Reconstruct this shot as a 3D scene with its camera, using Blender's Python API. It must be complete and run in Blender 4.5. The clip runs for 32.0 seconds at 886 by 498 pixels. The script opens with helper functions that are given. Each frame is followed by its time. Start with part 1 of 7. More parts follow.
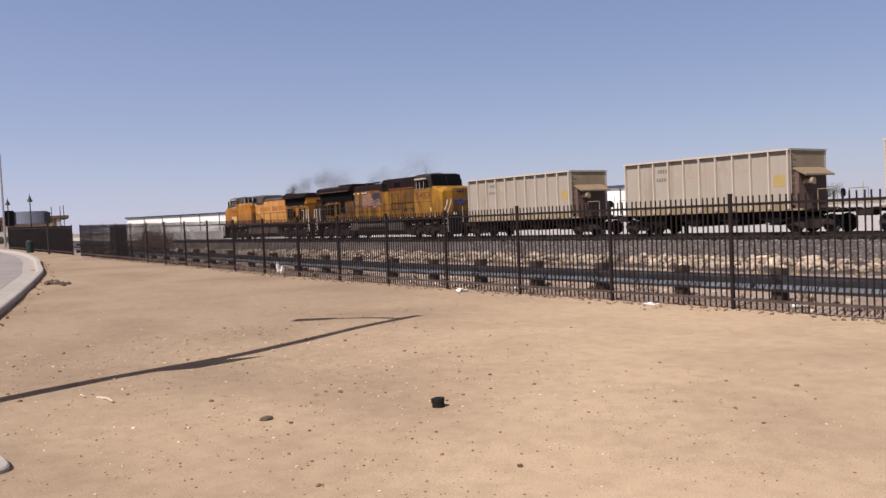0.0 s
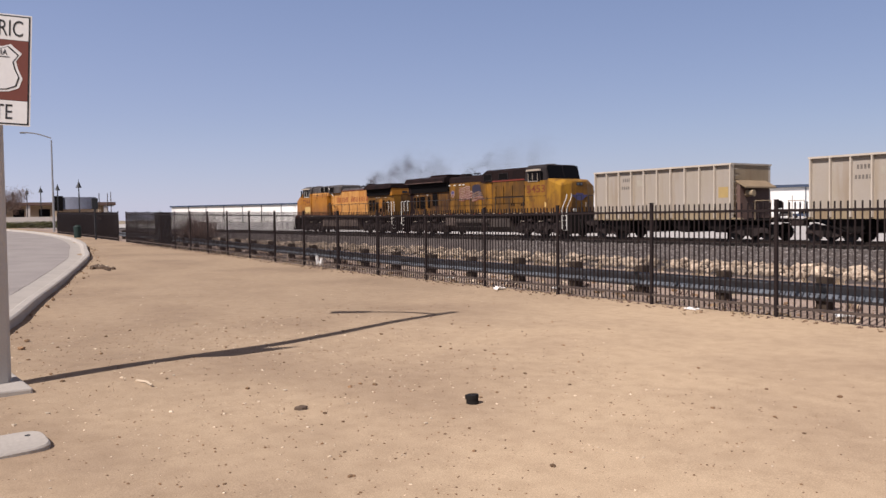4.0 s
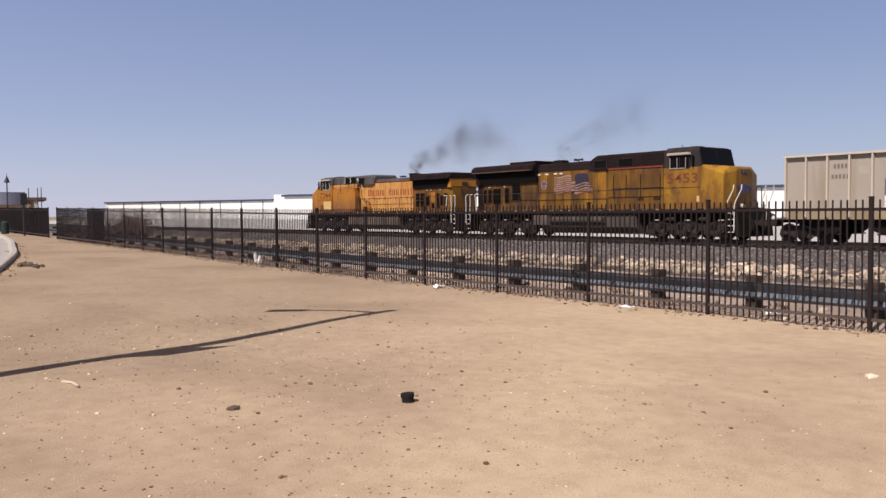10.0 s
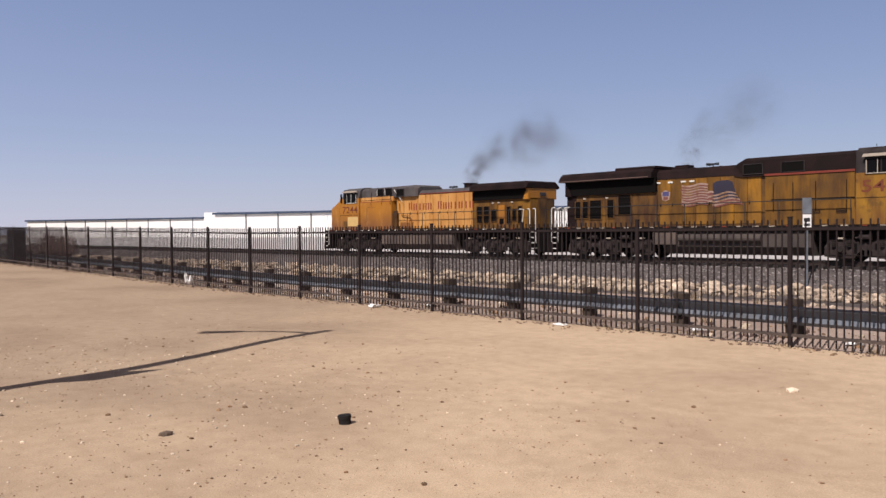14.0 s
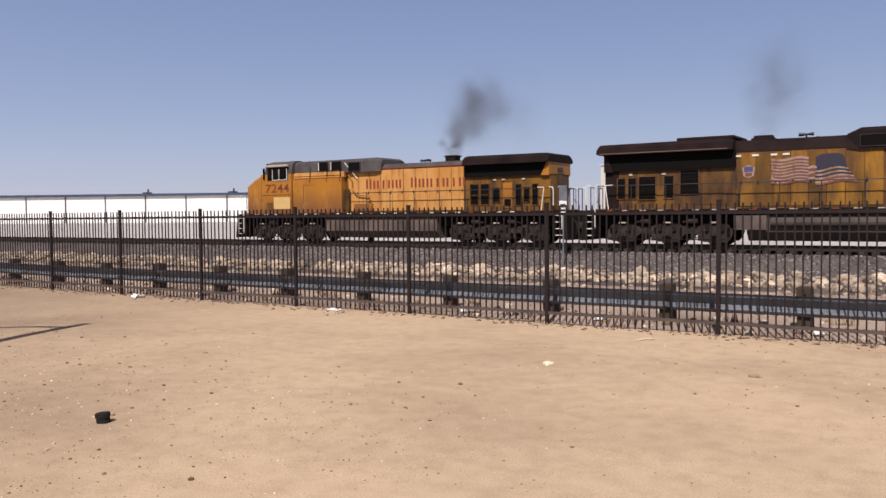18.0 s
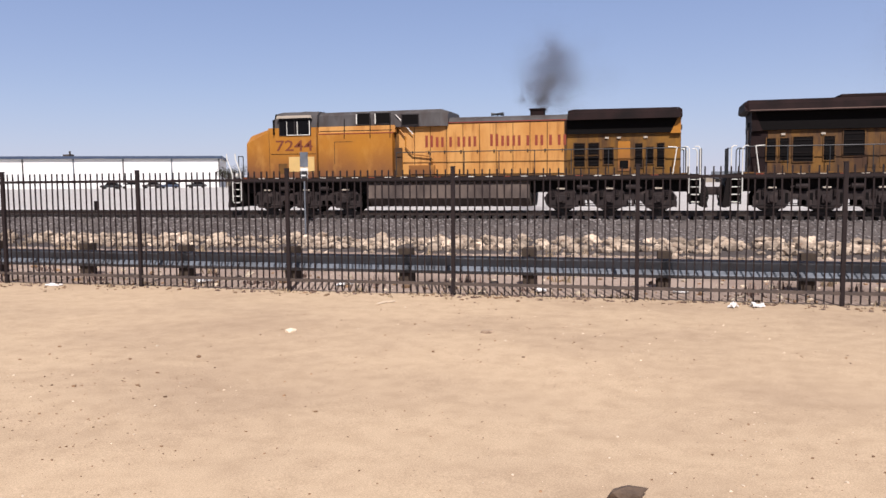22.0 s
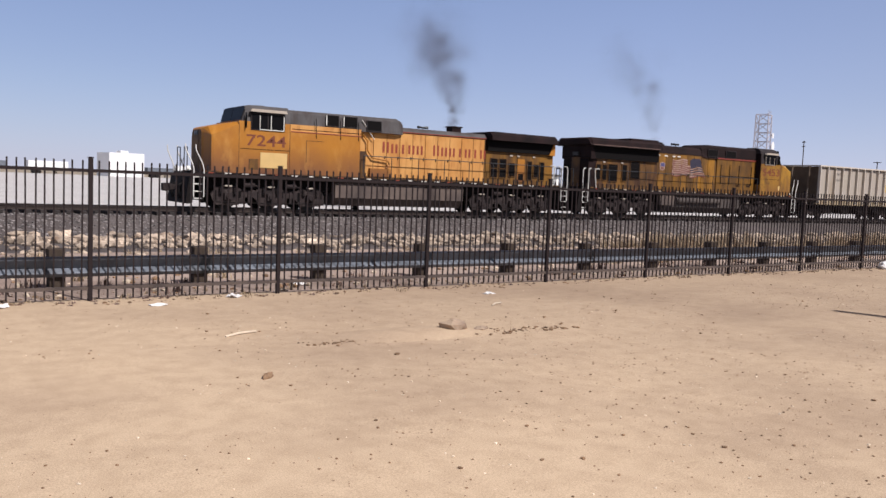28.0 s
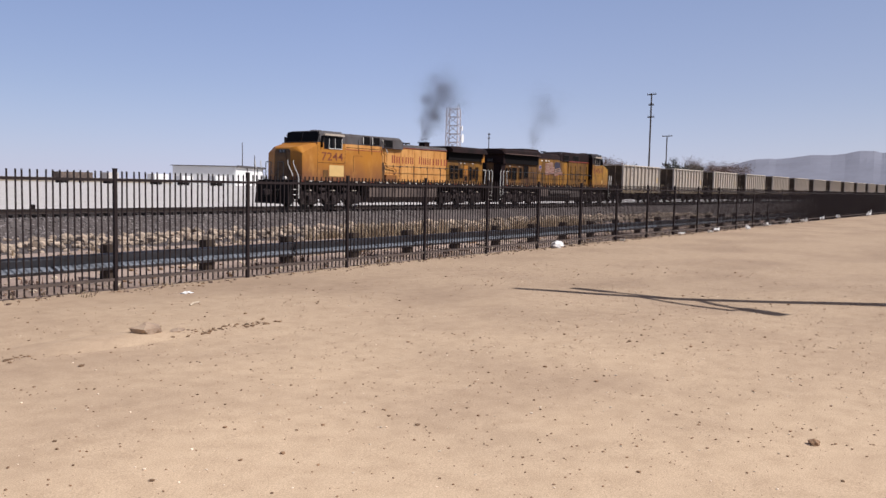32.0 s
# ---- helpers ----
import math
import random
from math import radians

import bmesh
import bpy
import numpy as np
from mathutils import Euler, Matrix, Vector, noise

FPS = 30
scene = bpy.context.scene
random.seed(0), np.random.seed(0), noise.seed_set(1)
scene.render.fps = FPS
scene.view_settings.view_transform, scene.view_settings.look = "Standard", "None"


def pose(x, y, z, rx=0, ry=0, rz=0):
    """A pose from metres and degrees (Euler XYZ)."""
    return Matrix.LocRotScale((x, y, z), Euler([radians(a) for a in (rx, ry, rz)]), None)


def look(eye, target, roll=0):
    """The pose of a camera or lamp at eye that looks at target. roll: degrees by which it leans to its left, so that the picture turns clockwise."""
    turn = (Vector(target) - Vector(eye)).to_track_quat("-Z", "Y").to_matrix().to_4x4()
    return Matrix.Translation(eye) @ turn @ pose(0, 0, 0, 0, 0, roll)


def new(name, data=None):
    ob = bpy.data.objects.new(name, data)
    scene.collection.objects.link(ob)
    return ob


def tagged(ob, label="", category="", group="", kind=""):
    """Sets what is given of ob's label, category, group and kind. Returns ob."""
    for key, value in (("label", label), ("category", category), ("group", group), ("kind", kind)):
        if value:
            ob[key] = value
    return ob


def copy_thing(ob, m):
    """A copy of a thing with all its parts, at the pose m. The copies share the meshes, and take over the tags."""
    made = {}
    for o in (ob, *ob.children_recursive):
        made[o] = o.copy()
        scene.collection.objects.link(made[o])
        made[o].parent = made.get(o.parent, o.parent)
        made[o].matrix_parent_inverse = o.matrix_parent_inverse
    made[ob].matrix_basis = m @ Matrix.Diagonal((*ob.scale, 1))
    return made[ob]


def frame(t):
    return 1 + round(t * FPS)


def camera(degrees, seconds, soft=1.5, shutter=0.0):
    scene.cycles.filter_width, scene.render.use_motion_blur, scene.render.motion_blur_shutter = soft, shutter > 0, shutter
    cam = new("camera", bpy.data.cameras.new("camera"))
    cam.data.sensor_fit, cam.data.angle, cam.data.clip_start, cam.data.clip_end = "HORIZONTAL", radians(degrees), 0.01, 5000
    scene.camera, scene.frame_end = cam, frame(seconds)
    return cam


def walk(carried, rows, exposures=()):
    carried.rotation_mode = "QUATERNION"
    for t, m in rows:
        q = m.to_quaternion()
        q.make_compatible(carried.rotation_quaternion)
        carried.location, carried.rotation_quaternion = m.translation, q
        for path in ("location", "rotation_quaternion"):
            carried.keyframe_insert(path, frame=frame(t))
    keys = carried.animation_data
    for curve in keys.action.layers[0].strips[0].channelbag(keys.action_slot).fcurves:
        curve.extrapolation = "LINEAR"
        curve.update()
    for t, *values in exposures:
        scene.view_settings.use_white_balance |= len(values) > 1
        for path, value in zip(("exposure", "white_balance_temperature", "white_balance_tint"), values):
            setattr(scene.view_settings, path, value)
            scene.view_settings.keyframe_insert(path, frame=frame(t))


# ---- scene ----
# World: x runs along the fence and the railway, y points from the camera towards them.

# ---- camera ----
cam = camera(56.42, 32.0)
PATH = [
    # seconds, x, y, z, yaw, pitch, roll
    (0.0, -0.077, -0.069, 1.605, 53.74, -2.21, 2.56),
    (0.5, -0.082, -0.059, 1.594, 54.05, -2.59, 1.22),
    (1.0, -0.085, -0.057, 1.588, 53.87, -2.72, 0.58),
    (1.5, -0.100, -0.052, 1.584, 55.03, -2.94, 0.65),
    (2.0, -0.092, -0.064, 1.589, 55.10, -3.08, 0.44),
    (2.5, -0.095, -0.067, 1.573, 55.75, -2.84, 0.25),
    (3.0, -0.085, -0.052, 1.585, 55.66, -3.11, 0.57),
    (3.5, -0.093, -0.059, 1.588, 55.92, -2.64, 0.69),
    (5.5, -0.095, -0.055, 1.593, 57.67, -2.23, 0.70),
    (6.0, -0.091, -0.050, 1.593, 57.51, -2.34, 0.40),
    (6.5, -0.092, -0.041, 1.587, 57.65, -1.26, 0.47),
    (7.0, -0.092, -0.049, 1.589, 57.01, -2.40, 0.69),
    (7.5, -0.094, -0.055, 1.584, 56.11, -2.23, 0.29),
    (8.0, -0.094, -0.059, 1.591, 56.44, -2.40, 0.45),
    (8.5, -0.091, -0.040, 1.596, 55.99, -2.21, 0.21),
    (9.0, -0.089, -0.029, 1.584, 54.75, -1.79, 0.23),
    (9.5, -0.083, -0.017, 1.581, 53.97, -2.11, 0.52),
    (10.0, -0.083, -0.004, 1.585, 52.42, -2.47, 0.45),
    (10.5, -0.091, 0.011, 1.607, 51.48, -2.75, 0.33),
    (11.0, -0.091, -0.008, 1.588, 51.65, -2.74, 1.24),
    (11.5, -0.076, 0.009, 1.599, 48.76, -1.44, 1.70),
    (12.0, -0.076, -0.007, 1.613, 47.44, -1.26, 1.20),
    (12.5, -0.076, -0.023, 1.607, 48.07, -0.99, 1.40),
    (13.0, -0.074, -0.050, 1.613, 48.26, -1.37, 0.92),
    (13.5, -0.052, -0.055, 1.614, 47.72, -1.17, 0.52),
    (15.5, -0.050, -0.077, 1.619, 48.50, -1.82, 0.62),
    (16.0, -0.035, -0.089, 1.615, 46.27, -1.57, -0.02),
    (16.5, -0.019, -0.072, 1.614, 40.93, -2.24, 1.36),
    (17.0, -0.008, -0.056, 1.609, 36.43, -2.07, 1.32),
    (17.5, -0.016, -0.041, 1.617, 34.52, -2.86, 1.10),
    (18.0, -0.015, -0.037, 1.613, 32.40, -2.43, 0.58),
    (18.5, -0.006, -0.027, 1.602, 29.78, -3.54, 0.64),
    (19.0, -0.005, -0.010, 1.601, 27.69, -4.13, 1.11),
    (19.5, -0.013, -0.007, 1.606, 26.02, -3.99, 0.68),
    (20.0, -0.018, 0.010, 1.599, 23.76, -4.14, 0.69),
    (20.5, -0.031, 0.016, 1.591, 22.78, -4.34, 0.89),
    (21.0, -0.013, 0.022, 1.600, 20.30, -4.04, 0.78),
    (21.5, -0.015, 0.026, 1.605, 17.99, -4.16, 0.40),
    (22.0, -0.022, 0.017, 1.587, 14.68, -4.83, 0.50),
    (22.5, -0.016, 0.026, 1.584, 11.30, -4.96, 0.90),
    (23.0, 0.028, 0.046, 1.583, 9.04, -4.99, 0.60),
    (23.5, 0.042, 0.064, 1.579, 2.70, -4.14, 0.30),
    (24.0, 0.057, 0.059, 1.591, 0.32, -3.34, 1.35),
    (24.5, 0.087, 0.082, 1.582, -2.18, -2.69, 2.17),
    (25.0, 0.118, 0.080, 1.585, -6.18, -3.08, 1.43),
    (25.5, 0.143, 0.051, 1.575, -14.74, -3.13, 0.15),
    (26.0, 0.187, 0.086, 1.577, -21.17, -2.50, -0.20),
    (26.5, 0.176, 0.161, 1.589, -26.15, -3.46, -0.98),
    (28.5, 0.171, 0.132, 1.616, -36.06, -4.07, -2.47),
    (29.0, 0.187, 0.121, 1.627, -39.68, -3.57, -2.32),
    (29.5, 0.190, 0.094, 1.606, -43.97, -4.76, -1.30),
    (30.0, 0.202, 0.073, 1.616, -48.24, -5.12, -0.59),
    (30.5, 0.205, 0.071, 1.612, -49.87, -4.90, -0.57),
    (31.0, 0.199, 0.061, 1.623, -50.47, -4.44, -0.66),
    (31.5, 0.211, 0.065, 1.622, -51.69, -4.06, -1.05),
    (32.0, 0.241, 0.064, 1.623, -53.78, -4.44, -1.20),
]
walk(cam, [(t, pose(x, y, z, 90, 0, yaw) @ pose(0, 0, 0, pitch) @ pose(0, 0, 0, 0, 0, -roll)) for t, x, y, z, yaw, pitch, roll in PATH],
     [(0.0, -0.02, 6500, 18), (9.0, -0.03, 6500, 18), (13.0, -0.04, 6500, 18), (16.0, -0.03, 6500, 18), (18.0, -0.04, 6500, 18), (19.0, 0.14, 6330, 17), (22.0, 0.19, 6280, 17), (24.0, 0.1, 6260, 16), (26.0, 0.08, 6240, 16), (29.0, 0.06, 6150, 16), (32.0, 0.05, 6150, 16)])

# ---- light ----
SUN_FROM = Vector((0.31, -0.95, 0)).normalized()
SUN_UP = radians(47.6)
world = bpy.data.worlds.new("desert_sky")
scene.world = world
world.use_nodes = True
wn = world.node_tree.nodes
sky = wn.new("ShaderNodeTexSky")
sky.sky_type = "NISHITA"
sky.sun_disc = False
sky.sun_elevation = SUN_UP
sky.sun_rotation = math.atan2(SUN_FROM.x, SUN_FROM.y)
sky.altitude = 700
sky.air_density, sky.dust_density, sky.ozone_density = 1.0, 0.15, 2.0
wn["Background"].inputs["Strength"].default_value = 0.08
haze = wn.new("ShaderNodeMixRGB")
dome, up, thin = wn.new("ShaderNodeTexCoord"), wn.new("ShaderNodeSeparateXYZ"), wn.new("ShaderNodeValToRGB")
world.node_tree.links.new(dome.outputs["Generated"], up.inputs[0])
world.node_tree.links.new(up.outputs["Z"], thin.inputs[0])
thin.color_ramp.elements.new(0.1)
thin.color_ramp.elements.new(0.3)
for element, (where, share_of) in zip(thin.color_ramp.elements, ((0.0, 0.72), (0.1, 0.52), (0.3, 0.42), (0.8, 0.1))):
    element.position, element.color = where, (share_of, share_of, share_of, 1)
world.node_tree.links.new(thin.outputs[0], haze.inputs[0])
# pale dust haze, thinning towards the zenith, brighter and warmer on the sun's side of the sky
facing, glow, dust = wn.new("ShaderNodeVectorMath"), wn.new("ShaderNodeValToRGB"), wn.new("ShaderNodeMixRGB")
facing.operation = "DOT_PRODUCT"
world.node_tree.links.new(dome.outputs["Generated"], facing.inputs[0])
facing.inputs[1].default_value = (SUN_FROM.x, SUN_FROM.y, 0.0)
halve = wn.new("ShaderNodeMapRange")
halve.inputs[1].default_value, halve.inputs[2].default_value = -1.0, 1.0
world.node_tree.links.new(facing.outputs["Value"], halve.inputs[0])
glow.color_ramp.elements.new(0.3)
for element, (where, shade) in zip(glow.color_ramp.elements, ((0.0, (0.85, 0.86, 0.88)), (0.3, (1.14, 1.14, 1.14)), (1.0, (1.25, 1.05, 0.75)))):
    element.position, element.color = where, (*shade, 1)
world.node_tree.links.new(halve.outputs[0], glow.inputs[0])
dust.blend_type = "MULTIPLY"
dust.inputs[0].default_value = 1.0
dust.inputs[1].default_value = (4.14, 5.14, 8.25, 1)
world.node_tree.links.new(glow.outputs[0], dust.inputs[2])
pale, rim = wn.new("ShaderNodeMixRGB"), wn.new("ShaderNodeValToRGB")  # paler still along the horizon
rim.color_ramp.elements.new(0.12)
for element, (where, shade) in zip(rim.color_ramp.elements, ((0.0, (1.45, 1.26, 1.07)), (0.12, (1.2, 1.1, 1.02)), (0.26, (1.0, 1.0, 1.0)))):
    element.position, element.color = where, (*shade, 1)
world.node_tree.links.new(up.outputs["Z"], rim.inputs[0])
pale.blend_type = "MULTIPLY"
pale.inputs[0].default_value = 1.0
world.node_tree.links.new(dust.outputs[0], pale.inputs[1])
world.node_tree.links.new(rim.outputs[0], pale.inputs[2])
world.node_tree.links.new(pale.outputs[0], haze.inputs[2])
world.node_tree.links.new(sky.outputs[0], haze.inputs[1])
# the sky overhead is a dull, dusty tone
crown, height = wn.new("ShaderNodeMixRGB"), wn.new("ShaderNodeMapRange")
height.inputs[1].default_value, height.inputs[2].default_value = 0.3, 0.75
height.inputs[3].default_value, height.inputs[4].default_value = 0.0, 0.85
world.node_tree.links.new(up.outputs["Z"], height.inputs[0])
world.node_tree.links.new(height.outputs[0], crown.inputs[0])
world.node_tree.links.new(haze.outputs[0], crown.inputs[1])
crown.inputs[2].default_value = (2.3, 1.75, 1.6, 1)
world.node_tree.links.new(crown.outputs[0], wn["Background"].inputs["Color"])
sun = new("sun", bpy.data.lights.new("sun", "SUN"))
sun.data.energy, sun.data.angle, sun.data.color = 5.2, radians(0.5), (1.0, 0.95, 0.87)
sun.matrix_world = look(SUN_FROM * math.cos(SUN_UP) * 100 + Vector((0, 0, math.sin(SUN_UP) * 100)), (0, 0, 0))
scene.view_settings.exposure = 0.0


# ---- materials ----
def material(name, color, rough=0.8, metal=0.0, vary=0.25, scale=3.0, fine=40.0, bump=0.2, tint=None, tint_at=0.6, per_object=0.0, per_island=0.0, stretch=(1, 1, 1), dist=0.02, grime=None):
    """A surface with broad stains and fine grain; tint is the stain's colour, grime (colour, low, high, most) road dirt thrown up from below."""
    m = bpy.data.materials.new(name)
    m.use_nodes = True
    n, l = m.node_tree.nodes, m.node_tree.links
    bsdf = n["Principled BSDF"]
    bsdf.inputs["Roughness"].default_value, bsdf.inputs["Metallic"].default_value = rough, metal
    co = n.new("ShaderNodeTexCoord")
    mp = n.new("ShaderNodeMapping")
    mp.inputs["Scale"].default_value = stretch
    l.new(co.outputs["Object"], mp.inputs["Vector"])
    big, small = n.new("ShaderNodeTexNoise"), n.new("ShaderNodeTexNoise")
    for tex, s, d in ((big, scale, 6.0), (small, fine, 3.0)):
        tex.inputs["Scale"].default_value, tex.inputs["Detail"].default_value = s, d
        l.new(mp.outputs[0], tex.inputs["Vector"])
    ramp = n.new("ShaderNodeValToRGB")
    dark = tint or tuple(c * (1 - vary) for c in color)
    ramp.color_ramp.elements[0].position, ramp.color_ramp.elements[0].color = tint_at - 0.22, (*color, 1)
    ramp.color_ramp.elements[1].position, ramp.color_ramp.elements[1].color = tint_at + 0.14, (*dark, 1)
    l.new(big.outputs[0], ramp.inputs[0])
    hsv = n.new("ShaderNodeHueSaturation")
    l.new(ramp.outputs[0], hsv.inputs["Color"])
    rng = n.new("ShaderNodeMapRange")
    rng.inputs[3].default_value, rng.inputs[4].default_value = 1 - vary, 1 + vary
    l.new(small.outputs[0], rng.inputs[0])
    value = rng.outputs[0]
    for amount, node, socket in ((per_object, "ShaderNodeObjectInfo", "Random"), (per_island, "ShaderNodeNewGeometry", "Random Per Island")):
        if amount:
            src, r2, mul = n.new(node), n.new("ShaderNodeMapRange"), n.new("ShaderNodeMath")
            r2.inputs[3].default_value, r2.inputs[4].default_value = 1 - amount, 1 + amount
            l.new(src.outputs[socket], r2.inputs[0])
            mul.operation = "MULTIPLY"
            l.new(value, mul.inputs[0])
            l.new(r2.outputs[0], mul.inputs[1])
            value = mul.outputs[0]
    l.new(value, hsv.inputs["Value"])
    l.new(hsv.outputs[0], bsdf.inputs["Base Color"])
    if grime:
        shade, low, high, most = grime
        sep, band, part_of, over = n.new("ShaderNodeSeparateXYZ"), n.new("ShaderNodeMapRange"), n.new("ShaderNodeMath"), n.new("ShaderNodeMixRGB")
        l.new(co.outputs["Object"], sep.inputs[0])
        l.new(sep.outputs["Z"], band.inputs[0])
        for slot, number in ((1, low), (2, high), (3, most), (4, 0.0)):
            band.inputs[slot].default_value = number
        part_of.operation = "MULTIPLY_ADD"
        l.new(big.outputs[0], part_of.inputs[0])
        part_of.inputs[1].default_value = 1.5
        part_of.inputs[2].default_value = 0.2
        times = n.new("ShaderNodeMath")
        times.operation, times.use_clamp = "MULTIPLY", True
        l.new(part_of.outputs[0], times.inputs[0])
        l.new(band.outputs[0], times.inputs[1])
        l.new(times.outputs[0], over.inputs[0])
        l.new(hsv.outputs[0], over.inputs[1])
        over.inputs[2].default_value = (*shade, 1)
        l.new(over.outputs[0], bsdf.inputs["Base Color"])
    if bump:
        b = n.new("ShaderNodeBump")
        b.inputs["Strength"].default_value, b.inputs["Distance"].default_value = bump, dist
        l.new(small.outputs[0], b.inputs["Height"])
        l.new(b.outputs[0], bsdf.inputs["Normal"])
    return m


def weather(m, stain, scale, low, high, most, stretch=(1, 1, 0.12)):
    """Lays run-down dirt over a paint: noise drawn out along z, from clear at low to full at high."""
    n, l = m.node_tree.nodes, m.node_tree.links
    slot = n["Principled BSDF"].inputs["Base Color"]
    under = slot.links[0].from_socket
    co, mp, tex, band, over = (n.new(k) for k in ("ShaderNodeTexCoord", "ShaderNodeMapping", "ShaderNodeTexNoise", "ShaderNodeMapRange", "ShaderNodeMixRGB"))
    mp.inputs["Scale"].default_value = stretch
    mp.inputs["Location"].default_value = (3.7 * scale, 1.3, 5.1)
    tex.inputs["Scale"].default_value, tex.inputs["Detail"].default_value, tex.inputs["Roughness"].default_value = scale, 5.0, 0.62
    for a, b in ((co.outputs["Object"], mp.inputs["Vector"]), (mp.outputs[0], tex.inputs["Vector"]), (tex.outputs[0], band.inputs[0]), (band.outputs[0], over.inputs[0]), (under, over.inputs[1]), (over.outputs[0], slot)):
        l.new(a, b)
    for i, number in ((1, low), (2, high), (3, 0.0), (4, most)):
        band.inputs[i].default_value = number
    over.inputs[2].default_value = (*stain, 1)


def ground_material(name, base, patch, pebble, fine_scale=110.0, bump=0.17, brown=None):
    """Loose soil: broad patches, clods, and scattered dark and pale grit."""
    m = bpy.data.materials.new(name)
    m.use_nodes = True
    n, l = m.node_tree.nodes, m.node_tree.links
    bsdf = n["Principled BSDF"]
    bsdf.inputs["Roughness"].default_value = 0.95
    co = n.new("ShaderNodeTexCoord")
    def tex(scale, detail, stretch=(1, 1, 1)):
        mp, t = n.new("ShaderNodeMapping"), n.new("ShaderNodeTexNoise")
        mp.inputs["Scale"].default_value = stretch
        l.new(co.outputs["Object"], mp.inputs["Vector"])
        l.new(mp.outputs[0], t.inputs["Vector"])
        t.inputs["Scale"].default_value, t.inputs["Detail"].default_value = scale, detail
        return t.outputs[0]
    def ramp(source, a, ca, b, cb):
        r = n.new("ShaderNodeValToRGB")
        r.color_ramp.elements[0].position, r.color_ramp.elements[0].color = a, ca
        r.color_ramp.elements[1].position, r.color_ramp.elements[1].color = b, cb
        l.new(source, r.inputs[0])
        return r.outputs[0]
    def mix(kind, fac, a, b):
        x = n.new("ShaderNodeMixRGB")
        x.blend_type = kind
        for i, v in ((0, fac), (1, a), (2, b)):
            if isinstance(v, (int, float)):
                x.inputs[i].default_value = v
            elif isinstance(v, tuple):
                x.inputs[i].default_value = v
            else:
                l.new(v, x.inputs[i])
        return x.outputs[0]
    broad = ramp(tex(0.45, 9, (0.8, 1.0, 1)), 0.44, (*base, 1), 0.66, (*patch, 1))
    mid = ramp(tex(5.0, 10), 0.3, (0.91, 0.895, 0.88, 1), 0.6, (1.04, 1.04, 1.035, 1))
    fine = tex(fine_scale, 6)
    grain = ramp(fine, 0.3, (0.78, 0.765, 0.75, 1), 0.7, (1.13, 1.13, 1.13, 1))
    col = mix("MULTIPLY", 1.0, mix("MULTIPLY", 1.0, broad, mid), grain)
    # multiplies the colour darker towards either end of x + 0.8 y
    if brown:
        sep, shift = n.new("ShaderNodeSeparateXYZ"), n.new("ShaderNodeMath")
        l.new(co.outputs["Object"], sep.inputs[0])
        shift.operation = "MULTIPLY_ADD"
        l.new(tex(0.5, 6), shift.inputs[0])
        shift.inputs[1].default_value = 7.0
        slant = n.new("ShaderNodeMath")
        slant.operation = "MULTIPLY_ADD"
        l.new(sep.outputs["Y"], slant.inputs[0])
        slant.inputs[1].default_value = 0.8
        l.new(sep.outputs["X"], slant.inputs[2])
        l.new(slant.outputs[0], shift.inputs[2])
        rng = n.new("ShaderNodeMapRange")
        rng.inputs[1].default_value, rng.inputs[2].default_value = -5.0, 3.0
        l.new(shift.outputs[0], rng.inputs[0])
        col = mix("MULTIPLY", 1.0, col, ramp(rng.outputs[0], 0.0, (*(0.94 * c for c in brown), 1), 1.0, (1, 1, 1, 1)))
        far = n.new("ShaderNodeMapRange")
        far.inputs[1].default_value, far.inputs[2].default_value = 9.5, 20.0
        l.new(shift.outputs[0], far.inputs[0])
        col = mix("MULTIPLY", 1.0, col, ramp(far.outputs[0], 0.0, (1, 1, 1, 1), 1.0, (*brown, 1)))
    vor = n.new("ShaderNodeTexVoronoi")
    vor.inputs["Scale"].default_value = 17.0
    l.new(co.outputs["Object"], vor.inputs["Vector"])
    spot = ramp(vor.outputs["Distance"], 0.07, (1, 1, 1, 1), 0.13, (0, 0, 0, 1))
    keep = ramp(vor.outputs["Color"], 0.74, (0, 0, 0, 1), 0.76, (1, 1, 1, 1))
    where = mix("MULTIPLY", 1.0, spot, keep)
    col = mix("MIX", where, col, (*pebble, 1))
    l.new(col, bsdf.inputs["Base Color"])
    b = n.new("ShaderNodeBump")
    b.inputs["Strength"].default_value, b.inputs["Distance"].default_value = bump, 0.03
    add = n.new("ShaderNodeMath")
    add.operation = "ADD"
    l.new(fine, add.inputs[0])
    l.new(tex(24.0, 4), add.inputs[1])
    l.new(add.outputs[0], b.inputs["Height"])
    l.new(b.outputs[0], bsdf.inputs["Normal"])
    return m


M = {}
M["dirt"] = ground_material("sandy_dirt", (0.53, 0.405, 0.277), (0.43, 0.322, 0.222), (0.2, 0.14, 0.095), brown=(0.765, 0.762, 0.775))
M["ditch"] = ground_material("ditch_dirt", (0.38, 0.3, 0.25), (0.23, 0.175, 0.145), (0.6, 0.56, 0.5), 30)
M["ballast"] = ground_material("crushed_ballast", (0.095, 0.082, 0.079), (0.135, 0.118, 0.113), (0.31, 0.28, 0.26), 16, 1.0)
M["lot"] = ground_material("pale_concrete_lot", (0.5, 0.485, 0.47), (0.44, 0.425, 0.41), (0.4, 0.38, 0.36), 20, 0.1)
M["plain"] = ground_material("far_scrub", (0.3, 0.24, 0.17), (0.2, 0.18, 0.12), (0.1, 0.1, 0.06), 10, 0.1)
M["asphalt"] = material("worn_asphalt", (0.31, 0.28, 0.262), 0.9, vary=0.2, scale=0.7, fine=90, bump=0.3)
